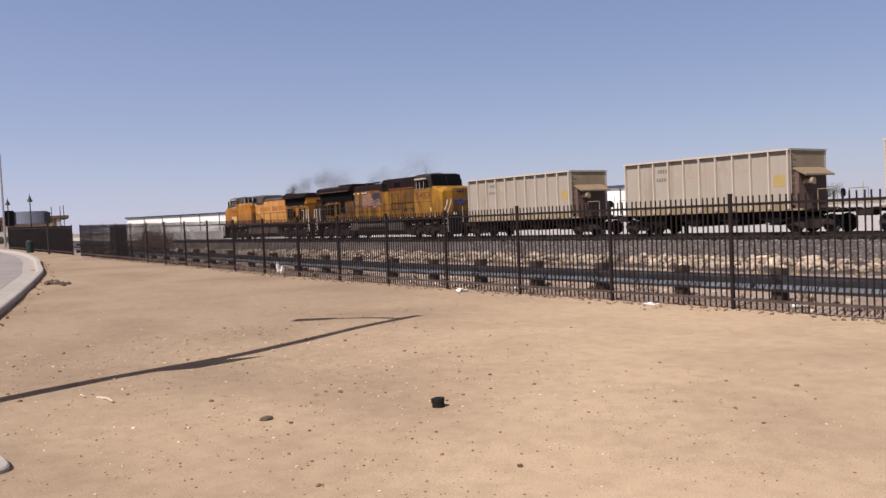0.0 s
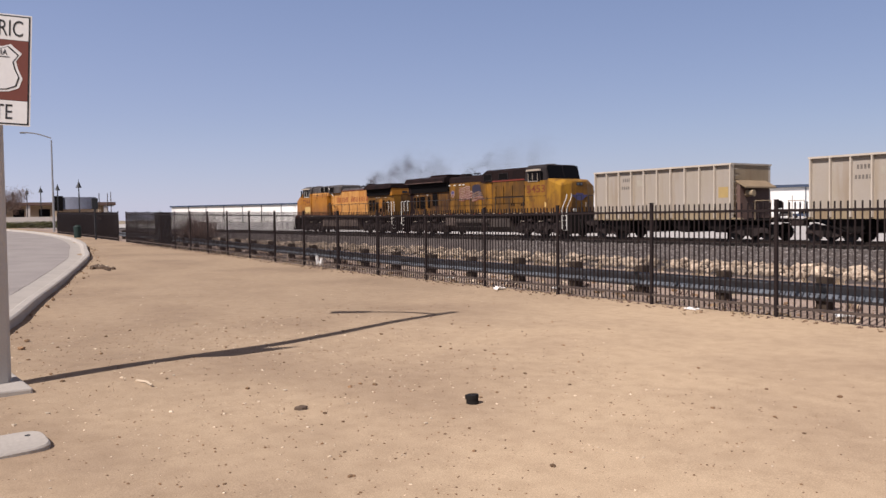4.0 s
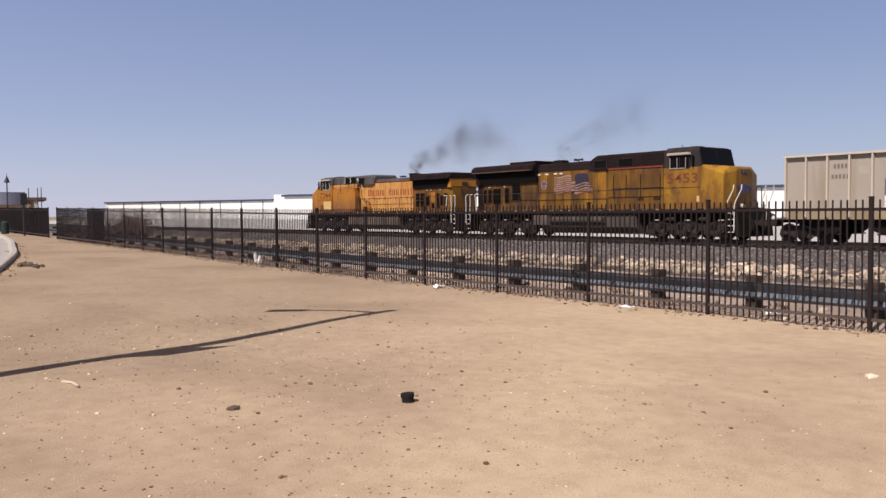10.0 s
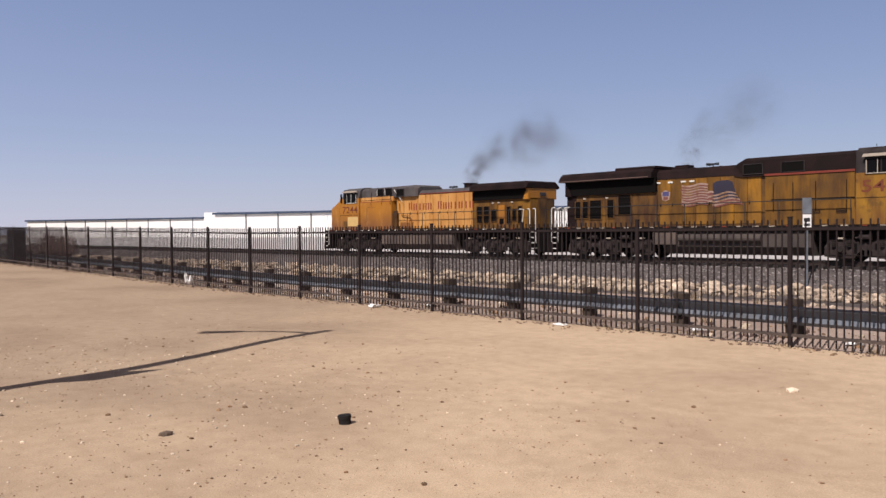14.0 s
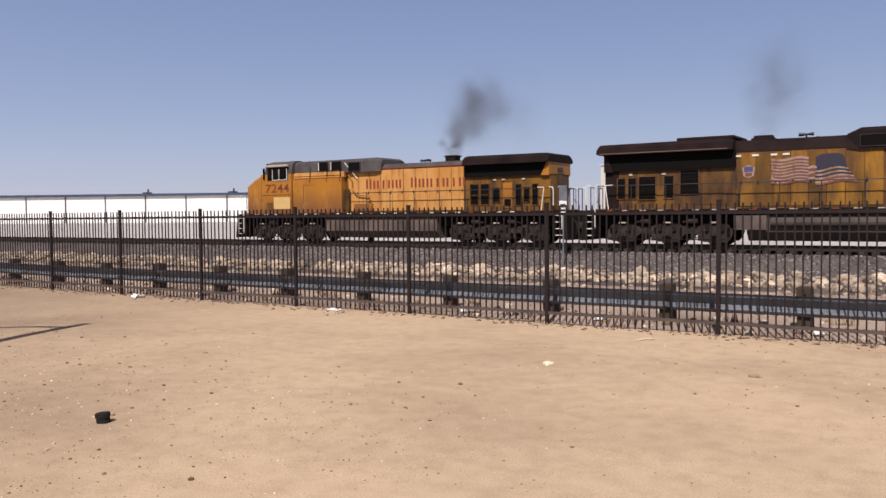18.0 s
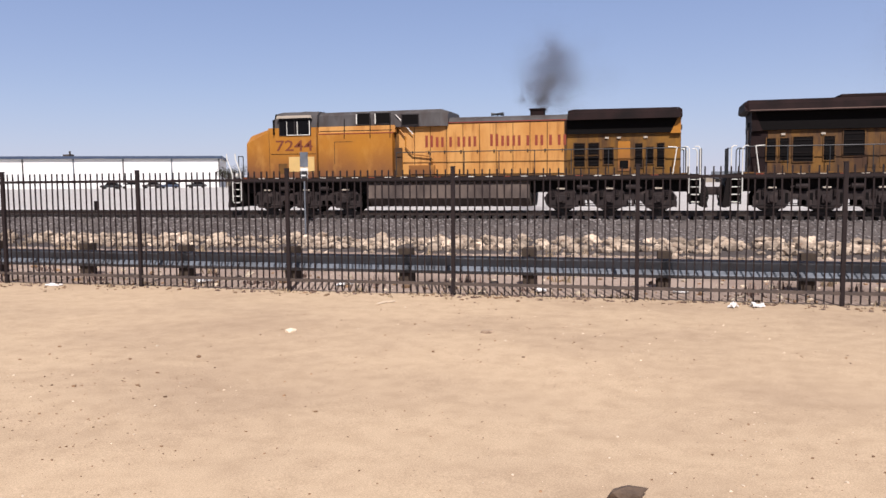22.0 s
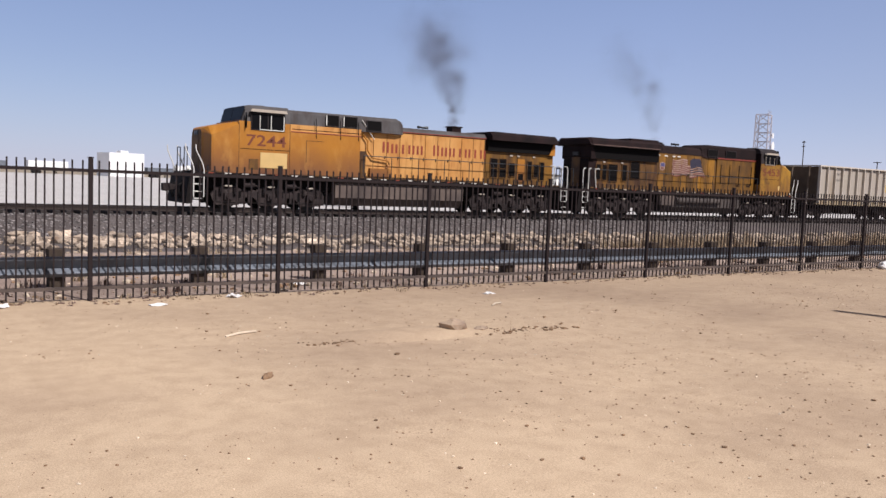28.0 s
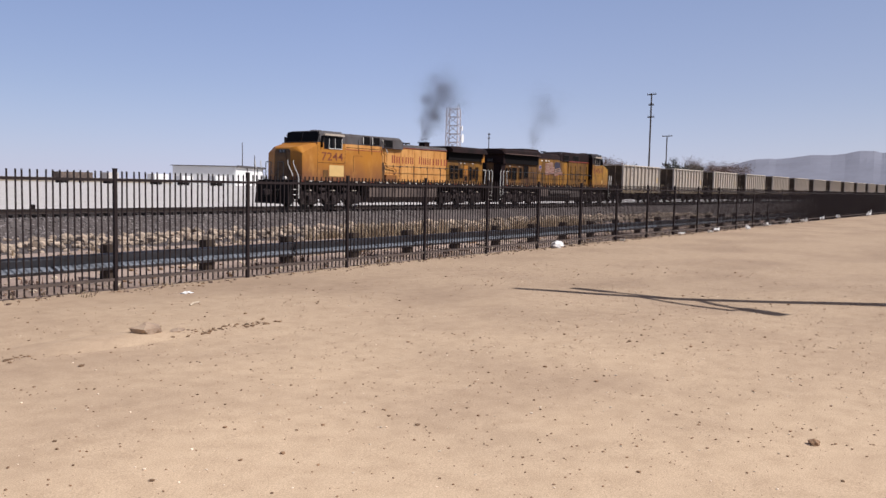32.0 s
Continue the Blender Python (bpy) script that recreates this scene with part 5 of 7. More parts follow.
def build_hopper():
    root = thing("hopper_car", "tan steel open-top hopper car with ribbed sides", "hopper car", "hopper cars of the train")
    x0, x1, z0, z1, w = 1.55, 11.35, 1.13, 3.92, 1.5
    # tub: outer walls with an open top
    bm = bmnew()
    for s in (-1, 1):
        box(bm, x0, x1, min(s * w, s * (w - 0.03)), max(s * w, s * (w - 0.03)), z0, z1 - 0.06)
    part("side_sheet", bm, M["hopper"], root, "tan side sheets")
    part("floor_sheet", box(bmnew(), x0 + 0.75, x1 - 0.05, -w + 0.05, w - 0.05, z0 + 0.9, z0 + 0.95), M["hopper_end"], root)
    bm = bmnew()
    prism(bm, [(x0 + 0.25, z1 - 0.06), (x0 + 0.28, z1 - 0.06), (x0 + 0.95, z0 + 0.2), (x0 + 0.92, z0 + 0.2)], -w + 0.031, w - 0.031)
    part("end_sheet", bm, M["hopper_dirt_shade"], root, "brown end wall darkened by painted shade, sloping in towards the foot")
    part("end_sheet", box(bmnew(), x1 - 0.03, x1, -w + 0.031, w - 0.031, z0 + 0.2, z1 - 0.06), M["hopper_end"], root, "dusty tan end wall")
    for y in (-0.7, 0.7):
        part("end_post", box(bmnew(), x0 - 0.02, x0 + 0.08, y - 0.06, y + 0.06, z0 - 0.05, z1 - 0.06), M["hopper_dirt_shade"], root)
    for s in (-1, 1):
        part("top_chord", box(bmnew(), x0 - 0.06, x1 + 0.06, min(s * (w - 0.04), s * (w + 0.18)), max(s * (w - 0.04), s * (w + 0.18)), z1 - 0.06, z1 + 0.03), M["hopper_rib"], root)
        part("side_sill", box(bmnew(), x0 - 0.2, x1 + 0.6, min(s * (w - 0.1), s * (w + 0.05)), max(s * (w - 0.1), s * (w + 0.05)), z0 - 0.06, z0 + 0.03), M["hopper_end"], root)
    for x in (x0 - 0.06, x1):
        part("end_chord", box(bmnew(), x, x + 0.06, -w + 0.04, w - 0.04, z1 - 0.06, z1 + 0.03), M["hopper"], root)
    bm = bmnew()
    hollow_shell(bm, [[(-0.035, -0.0, z0 + 0.03), (0.035, 0, z0 + 0.03), (0.035, 0, z1 - 0.06), (-0.035, 0, z1 - 0.06)], [(-0.035, -0.17, z0 + 0.03), (0.035, -0.17, z0 + 0.03), (0.035, -0.17, z1 - 0.06), (-0.035, -0.17, z1 - 0.06)]])
    rib = mesh_of("rib", bm, M["hopper_rib"])
    for k in range(11):
        x = x0 + 0.035 + (x1 - x0 - 0.07) * k / 10
        share("rib", rib, root, pose(x, -w, 0))
        share("rib", rib, root, pose(x, w, 0, 0, 0, 180))
    # discharge pockets under the floor
    for k in range(4):
        x = 3.75 + 2.25 * k
        bm = bmnew()
        prism(bm, [(x - 1.75, z0), (x + 0.3, z0), (x + 0.22, 0.62), (x + 0.02, 0.45), (x - 0.35, 0.45), (x - 0.62, 0.56)], -1.25, 1.25)
        pocket = part("hopper_pocket", bm, M["frame"], root, "dark dusty discharge pocket")
        part("gate", box(bmnew(), x - 0.5, x + 0.15, -1.2, 1.2, 0.39, 0.45), M["truckmetal"], pocket)
    part("centre_sill", box(bmnew(), 0.35, 13.8, -0.2, 0.2, 0.9, 1.1), M["frame"], root)
    for x in (2.4, 11.2):
        bm = bmnew()
        sgn = 1 if x < 6 else -1
        prism(bm, [(x - sgn * 1.0, z0), (x + sgn * 0.75, z0 - 0.62), (x + sgn * 0.6, z0 - 0.64), (x - sgn * 1.0, z0 - 0.05)], -1.3, 1.3)
        part("slope_sheet", bm, M["frame"], root)
    # end platform with the hood at the brake end
    for x in (0.35, 11.35):
        part("end_platform", box(bmnew(), x, x + (1.2 if x < 6 else 2.4), -1.4, 1.4, 1.0, 1.06), M["frame"], root)
    bm = bmnew()
    prism(bm, [(11.36, 3.08), (12.0, 2.74), (12.0, 2.66), (11.36, 2.98)], -1.25, 1.25)
    part("end_hood", bm, M["hood_rust"], root, "rusty sloping hood over the brake end")
    bm = bmnew()
    tube(bm, (11.65, -0.75, 2.4), (12.1, -0.75, 2.4), 0.17, 0.17, 12)
    part("air_reservoir", bm, M["hopper_end"], root, "dusty round air reservoir under the hood")
    # dark brown block stands in for the shaded hollow under the hood
    part("recess", box(bmnew(), 11.36, 11.6, -1.2, 1.2, 1.06, 2.88), M["roof_brown"], root)
    for y in (-1.38, 1.38):
        for x in (12.6, 13.5):
            part("grab_post", tube(bmnew(), (x, y, 1.0), (x, y, 2.0), 0.018), M["hopper_end"], root)
        part("grab_rail", tube(bmnew(), (12.6, y, 2.0), (13.5, y, 2.0), 0.018), M["hopper_end"], root)
        part("grab_post", tube(bmnew(), (0.5, y, 1.0), (0.5, y, 2.2), 0.02), M["hopper"], root)
    ladder = part("ladder", tube(bmnew(), (11.42, -1.53, 1.1), (11.42, -1.53, 3.9), 0.018), M["hopper"], root)
    for k in range(8):
        part("rung", tube(bmnew(), (11.42, -1.53, 1.35 + 0.33 * k), (11.42, -1.15, 1.35 + 0.33 * k), 0.015), M["hopper"], ladder)
    bm = bmnew()
    tube(bm, (12.9, 0.2, 1.8), (12.96, 0.2, 1.8), 0.2, 0.2, 16)
    tube(bm, (12.93, 0.2, 1.06), (12.93, 0.2, 1.8), 0.03, 0.03, 6)
    part("brake_wheel", bm, M["frame"], root)
    for x in (0.0, 13.8):
        bm = bmnew()
        box(bm, x - 0.05 if x < 1 else x - 0.1, x + 0.45 if x < 1 else x + 0.4, -0.14, 0.14, 0.72, 1.02, 0.04)
        part("coupler", bm, M["truckmetal"], root)
    # stencils and placard
    for a, n, z, h in ((3.75, 4, 3.28, 0.2), (3.66, 5, 2.84, 0.18)):
        for k in range(n):
            plate(root, "stencil_bar", a + 0.165 * k, a + 0.165 * k + 0.1, z, z + h, -w - 0.001, -1, M["stencil"], "faded stencilled bar of lettering", 0.004)
    plate(root, "stencil_bar", 4.85, 5.3, 3.0, 3.35, -w - 0.001, -1, M["hopper_patch"], thick=0.004)
    plate(root, "placard", 10.5, 11.1, 2.2, 2.75, -w - 0.001, -1, M["placard"], "faded yellow square placard", 0.006)
    plate(root, "dirt_band", x0 + 0.1, x1 - 0.1, z0 + 0.03, z0 + 0.3, -w - 0.0005, -1, M["hopper_end"], thick=0.003)
    # trucks
    for xt in (2.15, 12.0):
        truck = part("truck", box(bmnew(), xt - 0.3, xt + 0.3, -1.0, 1.0, 0.42, 0.72, 0.03), M["truckmetal"], root, "two-axle freight truck")
        for y in (-1.0, 1.0):
            bm = bmnew()
            prism(bm, [(xt - 1.15, 0.36), (xt - 1.1, 0.6), (xt - 0.5, 0.78), (xt + 0.5, 0.78), (xt + 1.1, 0.6), (xt + 1.15, 0.36), (xt + 0.75, 0.4), (xt + 0.4, 0.22), (xt - 0.4, 0.22), (xt - 0.75, 0.4)], y - 0.08, y + 0.08)
            part("side_frame", bm, M["truckmetal"], truck)
            bm = bmnew()
            for dx in (-0.16, 0.0, 0.16):
                tube(bm, (xt + dx, y * 1.1, 0.3), (xt + dx, y * 1.1, 0.6), 0.06, 0.06, 8)
            part("spring_nest", bm, M["frame"], truck)
        for dx in (-0.88, 0.88):
            wh = share("wheelset", CAR_WHEELS, truck, pose(xt + dx, 0, 0.42), "rolling steel wheelset")
    return root


CAR_PITCH, CAR_START, CAR_COUNT = 14.15, 45.36, 18
cars = [build_hopper()]
while len(cars) < CAR_COUNT:
    cars.append(copy_thing(cars[0], pose(0, 0, 0)))
for i, car in enumerate(cars[:5]):
    for ob in car.children_recursive:
        if ob.name.startswith("wheelset"):
            ROLLING.append((ob, 0.42, 1))
# faded spray paint on the second car
for k, (a, b, z, h) in enumerate(((5.6, 5.72, 2.9, 0.45), (5.72, 6.1, 2.9, 0.1), (6.2, 6.55, 2.95, 0.4), (6.75, 6.85, 2.85, 0.5), (7.3, 7.4, 2.9, 0.45), (7.4, 7.7, 3.2, 0.1), (7.9, 8.0, 2.9, 0.4), (8.1, 8.4, 2.9, 0.1), (8.5, 8.6, 2.9, 0.5), (8.8, 9.2, 3.0, 0.12))):
    plate(cars[1], "spray_bar", a, b, z, z + h, -1.502, -1, M["graffiti"], "faded reddish spray-painted bar", 0.003)
tagged(cars[1], "tan steel open-top hopper car with faded spray paint")


# ---- rock and gravel ----
def lump_arrays(rng, squash=0.7, fine=2):
    """An angular stone: a jittered low sphere, as arrays."""
    bm = bmesh.new()
    bmesh.ops.create_icosphere(bm, subdivisions=fine, radius=1.0)
    vs = np.array([v.co[:] for v in bm.verts])
    fs = [[v.index for v in f.verts] for f in bm.faces]
    bm.free()
    vs = vs * rng.uniform(0.72, 1.18, (len(vs), 1)) * np.array([rng.uniform(0.8, 1.3), rng.uniform(0.8, 1.2), squash * rng.uniform(0.8, 1.2)])
    return vs, fs


rng = np.random.default_rng(5)
LUMPS = [lump_arrays(rng, 0.7, 1) for _ in range(8)]
CHIPS = [lump_arrays(rng, 0.5, 1) for _ in range(6)]


def scattered(name, places, mat):
    """One mesh of many stones; places: (x, y, z, radius)."""
    verts, faces, base = [], [], 0
    for x, y, z, r in places:
        vs, fs = (CHIPS if r < 0.05 else LUMPS)[int(rng.integers(6))]
        a = rng.uniform(0, math.tau)
        c, s = math.cos(a), math.sin(a)
        q = vs * r
        verts.append(np.stack([q[:, 0] * c - q[:, 1] * s + x, q[:, 0] * s + q[:, 1] * c + y, q[:, 2] + z], 1))
        faces.append(np.array(fs) + base)
        base += len(vs)
    verts, faces = np.concatenate(verts), np.concatenate(faces)
    return from_arrays(name, verts.tolist(), faces.tolist(), mat)


riprap = thing("riprap", "bank of tan angular boulders below the ballast", "boulders")
rock_meshes = [from_arrays("rock", vs.tolist(), fs, M["rock"]) for vs, fs in LUMPS]
def clumpy(x, y):
    return noise.noise((x * 0.55, y * 0.9, 21)) + 0.5 * noise.noise((x * 1.7, y * 1.9, 9))


while len(riprap.children) < 300:
    x, y = rng.uniform(-24, 14), rng.uniform(27.6, 32.9)
    if clumpy(x, y) < -0.12:
        continue
    r = float(rng.choice([0.09, 0.12, 0.16, 0.21, 0.29], p=[0.25, 0.3, 0.25, 0.14, 0.06]))
    ob = share("rock", rock_meshes[int(rng.integers(8))], riprap, pose(x, y, land(x, y) + 0.3 * r, rng.uniform(-30, 30), rng.uniform(-30, 30), rng.uniform(0, 360)))
    ob.scale = (r, r, r)
places = []
for k in range(11500):
    x = rng.uniform(-95, 85)
    y = rng.uniform(27.3, 32.6)
    if clumpy(x, y) < -0.12:
        continue
    r = float(rng.choice([0.09, 0.13, 0.18, 0.25, 0.36], p=[0.3, 0.3, 0.22, 0.13, 0.05]))
    places.append((x, y, land(x, y) + 0.3 * r, r * 0.75))
for k in range(500):
    x, y = rng.uniform(-60, 60), rng.uniform(19, 26.8)
    places.append((x, y, land(x, y) + 0.01, rng.uniform(0.04, 0.14)))
ob = new("rubble", scattered("rubble", places, M["rock"]))
ob.parent = riprap
tagged(ob, kind="stuff")

places = []
for k in range(9000):
    x, y = rng.uniform(-45, 45), rng.uniform(33.2, 35.8)
    r = rng.uniform(0.03, 0.075)
    places.append((x, y, land(x, y) + 0.2 * r, r))
M["stone_grey"] = material("ballast_stone", (0.18, 0.16, 0.152), 0.9, vary=0.25, scale=4, fine=20, bump=0.2, per_island=0.6)
tagged(new("ballast_stones", scattered("ballast_stones", places, M["stone_grey"])), "grey crushed ballast stones along the track", "gravel", kind="stuff")


def patchy(x, y):
    return noise.noise((x * 0.25, y * 0.25, 11)) + 0.6 * noise.noise((x * 0.9, y * 0.9, 4))


def grit(count, x0, x1, y0, y1, r0, r1, gate=-0.1):
    out = []
    while len(out) < count:
        x, y = rng.uniform(x0, x1), rng.uniform(y0, y1)
        if patchy(x, y) < gate:
            continue
        r = r0 + (r1 - r0) * rng.random() ** 3
        out.append((x, y, land(x, y) + 0.25 * r, r))
    return out


dark = grit(3500, -22, 20, 1.2, 10.6, 0.003, 0.013) + grit(2200, 1, 14, 0.8, 8.5, 0.003, 0.012, -0.4) + grit(300, 1.5, 17, 1.5, 9.5, 0.01, 0.028, -0.5) + grit(160, -15, 0, 1.5, 9.5, 0.008, 0.022, -0.3) + grit(210, -13, -3.5, 0.8, 7, 0.01, 0.03, -0.4) + grit(2000, -13, -2, 0.3, 5, 0.0025, 0.011, -0.6)
dark += grit(2600, -13, -1, 0.3, 6, 0.003, 0.009, -0.7) + grit(2400, 0, 16, 0.8, 9, 0.003, 0.01, -0.5)
tagged(new("dark_clods", scattered("dark_clods", dark, M["clod"])), "small dark clods scattered over the dirt", "clods", kind="stuff")
pale = grit(450, -22, 20, 1.2, 10.6, 0.005, 0.016) + grit(1500, -1, 14, 1, 9, 0.003, 0.013, -0.5) + grit(250, -14, -5, 0.3, 5, 0.005, 0.022, -0.6)
pale += grit(900, -13, -3, 0.3, 6, 0.003, 0.012, -0.7)
tagged(new("pale_grit", scattered("pale_grit", pale, M["palestone"])), "small pale stones scattered over the dirt", "grit", kind="stuff")


chips = [(x, y, land(x, y) + 0.01, r) for x, y, r in ((rng.uniform(-50, 45), rng.uniform(11.05, 14.5), 0.012 + 0.06 * rng.random() ** 3) for _ in range(3600))]
tagged(new("rubble_strip", scattered("rubble_strip", chips[:2000], M["palestone"])), "pale stone chips between fence and guardrail", "rubble", kind="stuff")
tagged(new("rubble_strip", scattered("rubble_strip", chips[2000:], M["clod"])), "brown clods and bark between fence and guardrail", "rubble", kind="stuff")


edge = []
lot_side = [p for p in kerb_line if -47 < p.x < -7]
for p, q in zip(lot_side, lot_side[1:]):
    along = (q - p).normalized()
    for _ in range(5):
        spot = p + (q - p) * rng.random() + Vector((along.y, -along.x)) * (0.03 + abs(rng.normal(0, 0.22)))
        x, y = spot
        edge.append((x, y, land(x, y) + 0.02, 0.01 + 0.04 * rng.random() ** 3))
tagged(new("kerb_clods", scattered("kerb_clods", edge, M["clod"])), "loose brown clods heaped along the kerb", "clods", kind="stuff")


heap = []
for _ in range(46):
    x, y = -27.7 + rng.normal(0, 0.3), 5.2 + rng.normal(0, 0.12)
    heap.append((x, y, land(x, y) + 0.03, 0.03 + 0.12 * rng.random() ** 2))
for _ in range(8):
    x, y = -26.5 + rng.normal(0, 0.35), 5.4 + rng.normal(0, 0.1)
    heap.append((x, y, land(x, y) + 0.02, 0.04 + 0.07 * rng.random()))
tagged(new("rubble_heap", scattered("rubble_heap", heap, M["dark_stone"])), "small heap of brown rubble beside the kerb", "rubble", kind="stuff")
heap = [(x + 0.1, y + 0.1, z + 0.03, 0.5 * r) for x, y, z, r in heap[:16]]
tagged(new("rubble_heap", scattered("rubble_heap", heap, M["palestone"])), "pale broken stones in the heap beside the kerb", "rubble", kind="stuff")

trash = []
for _ in range(2600):
    x = rng.uniform(-48, 48)
    y = 10.85 - abs(rng.normal(0, 0.2)) if rng.random() < 0.55 else 10.9 + 0.9 * rng.random()
    if noise.noise((x * 0.7, 3.0, 1.0)) < -0.25:
        continue
    trash.append((x, y, land(x, y) + 0.004, 0.008 + 0.035 * rng.random() ** 3))
tagged(new("fence_debris", scattered("fence_debris", trash, M["clod"])), "brown bark and clods heaped along the fence foot", "debris", kind="stuff")


spill = []
for _ in range(420):
    u = rng.random()
    x, y = 3.6 + 3.1 * u + rng.normal(0, 0.12), 7.55 - 0.3 * u + rng.normal(0, 0.09)
    spill.append((x, y, land(x, y) + 0.004, 0.004 + 0.03 * rng.random() ** 4))
tagged(new("loose_clods", scattered("loose_clods", spill, M["clod"])), "streak of loose brown clods beside the lone rock", "clods", kind="stuff")


def lone_rock(name, x, y, r, stretch, mat, label, which=0, turn=0):
    vs, fs = LUMPS[which]
    bm = bmesh.new()
    vv = [bm.verts.new(Vector(v) * r) for v in vs]
    for f in fs:
        bm.faces.new([vv[i] for i in f])
    bmesh.ops.subdivide_edges(bm, edges=bm.edges, cuts=1, use_grid_fill=True)
    for v in bm.verts:
        v.co = Vector((v.co.x * stretch[0], v.co.y * stretch[1], v.co.z * stretch[2])) * (1 + 0.16 * noise.noise(v.co * 6 / r * 0.3))
    return single(name, bm, mat, label, "rock", at=pose(x, y, land(x, y) + r * stretch[2] * 0.3, 0, 0, turn))


lone_rock("rock", -0.16, 4.08, 0.075, (1.15, 0.8, 1.0), M["dark_stone"], "dark lumpy rock lying on the dirt", 1, 20)
lone_rock("rock", 0.42, 4.12, 0.042, (1.2, 0.9, 0.7), M["dark_stone"], "small flat rock lying on the dirt", 2, 70)
lone_rock("rock", 5.28, 7.55, 0.18, (1.1, 0.75, 0.8), M["boulder"], "tan angular rock on a low mound of dirt", 3, 15)
lone_rock("rock", 5.62, 7.5, 0.09, (1.8, 0.9, 0.5), M["boulder"], "tan angular rock on a low mound of dirt", 4, 40)
lone_rock("rock", -1.72, 8.25, 0.055, (1.3, 0.8, 0.8), M["boulder"], "small brown rock in the dirt", 5, 10)
lone_rock("rock", -3.75, 7.9, 0.06, (1.3, 1, 0.7), M["palestone"], "small pale stone in the dirt", 6, 30)
lone_rock("rock", 2.66, 6.35, 0.06, (1.6, 0.9, 0.6), M["clod"], "small brown rock in the dirt", 7, 50)
lone_rock("rock", -6.43, 2.7, 0.05, (1.4, 0.9, 0.7), M["dark_stone"], "small brown rock in the dirt", 0, 80)
lone_rock("rock", 5.9, 1.2, 0.045, (1.2, 1, 0.8), M["clod"], "small dark stone in the dirt", 2, 10)

# black rubber cap on the dirt
cap = thing("rubber_cap", "black round rubber cap lying on the dirt", "cap", at=pose(-5.76, 3.98, land(-5.76, 3.98) - 0.005, 3, -4, 20))
bm = bmesh.new()
tube(bm, (0, 0, 0), (0, 0, 0.068), 0.054, 0.05, 20)
part("cap_body", bm, M["rubber"], cap)
bm = bmesh.new()
tube(bm, (0, 0, 0.05), (0, 0, 0.08), 0.058, 0.058, 20)
part("rim", bm, M["rubber"], cap)


def litter(x, y, w, d, h, mat, label, turn=0.0):
    w, d = 0.75 * w, 0.75 * d
    """A crumpled scrap of paper or plastic."""
    bm = bmesh.new()
    n = 5
    grid = [[bm.verts.new((w * (i / n - 0.5), d * (j / n - 0.5), h * (0.15 + abs(noise.noise((i * 0.9 + x * 7, j * 0.9 + y * 3, 2)))))) for j in range(n + 1)] for i in range(n + 1)]
    for i in range(n):
        for j in range(n):
            bm.faces.new((grid[i][j], grid[i + 1][j], grid[i + 1][j + 1], grid[i][j + 1]))
    r = bmesh.ops.extrude_face_region(bm, geom=bm.faces[:])
    for v in [g for g in r["geom"] if isinstance(g, bmesh.types.BMVert)]:
        v.co.z = max(0.0, v.co.z - 0.012)
    return single("litter", bm, mat, label, "litter", "scraps of litter along the fence", at=pose(x, y, land(x, y), 0, 0, turn))


def bag(x, y, w, h, turn):
    """A plump, creased plastic bag."""
    bm = bmesh.new()
    bmesh.ops.create_icosphere(bm, subdivisions=3, radius=1.0)
    for v in bm.verts:
        k = 1 + 0.22 * noise.noise(v.co * 1.7 + Vector((x, 0, 0))) + 0.1 * noise.noise(v.co * 4.5)
        v.co = Vector((v.co.x * w * 0.5, v.co.y * w * 0.4, (max(v.co.z, -0.55) + 0.5) * h * 0.6)) * k
    return single("plastic_bag", bm, M["white"], "crumpled white plastic bag caught by the fence", "bag", at=pose(x, y, land(x, y), 0, 0, turn))


bag(20.0, 10.72, 0.42, 0.2, 30)
for x, y, w, d, h, turn in ((-22.9, 10.62, 0.3, 0.25, 0.62, 10), (-14.0, 10.6, 0.32, 0.2, 0.12, 30), (-9.05, 10.75, 0.3, 0.16, 0.05, 10), (0.86, 10.5, 0.16, 0.12, 0.12, 60), (1.15, 10.6, 0.2, 0.14, 0.1, 20), (2.8, 10.25, 0.26, 0.14, 0.04, 5), (3.9, 10.7, 0.22, 0.2, 0.09, 40), (7.55, 9.95, 0.24, 0.13, 0.04, 15), (-13.2, 11.5, 0.25, 0.2, 0.15, 70), (-4.6, 11.6, 0.3, 0.2, 0.1, 0), (0.3, 11.7, 0.3, 0.2, 0.12, 35), (-1.6, 11.4, 0.2, 0.2, 0.1, 0), (5.2, 11.6, 0.3, 0.18, 0.1, 20), (-6.9, 11.5, 0.35, 0.2, 0.16, 50), (29.0, 10.6, 0.3, 0.25, 0.25, 0), (31.5, 10.4, 0.3, 0.25, 0.22, 40), (36.0, 10.3, 0.3, 0.25, 0.3, 20), (24.2, 10.7, 0.25, 0.2, 0.12, 20), (-17.2, 11.5, 0.2, 0.2, 0.14, 0), (33.0, 10.65, 0.3, 0.3, 0.26, 15), (40.0, 10.6, 0.35, 0.3, 0.3, 50), (43.8, 10.6, 0.35, 0.3, 0.36, 20), (47.0, 10.55, 0.4, 0.3, 0.4, 70), (51.5, 10.6, 0.4, 0.3, 0.45, 10), (56.0, 10.6, 0.45, 0.3, 0.5, 35), (66.0, 10.5, 0.7, 0.4, 0.6, 5)):
    litter(x, y, w, d, h, M["white"], "crumpled white scrap of litter by the fence", turn)
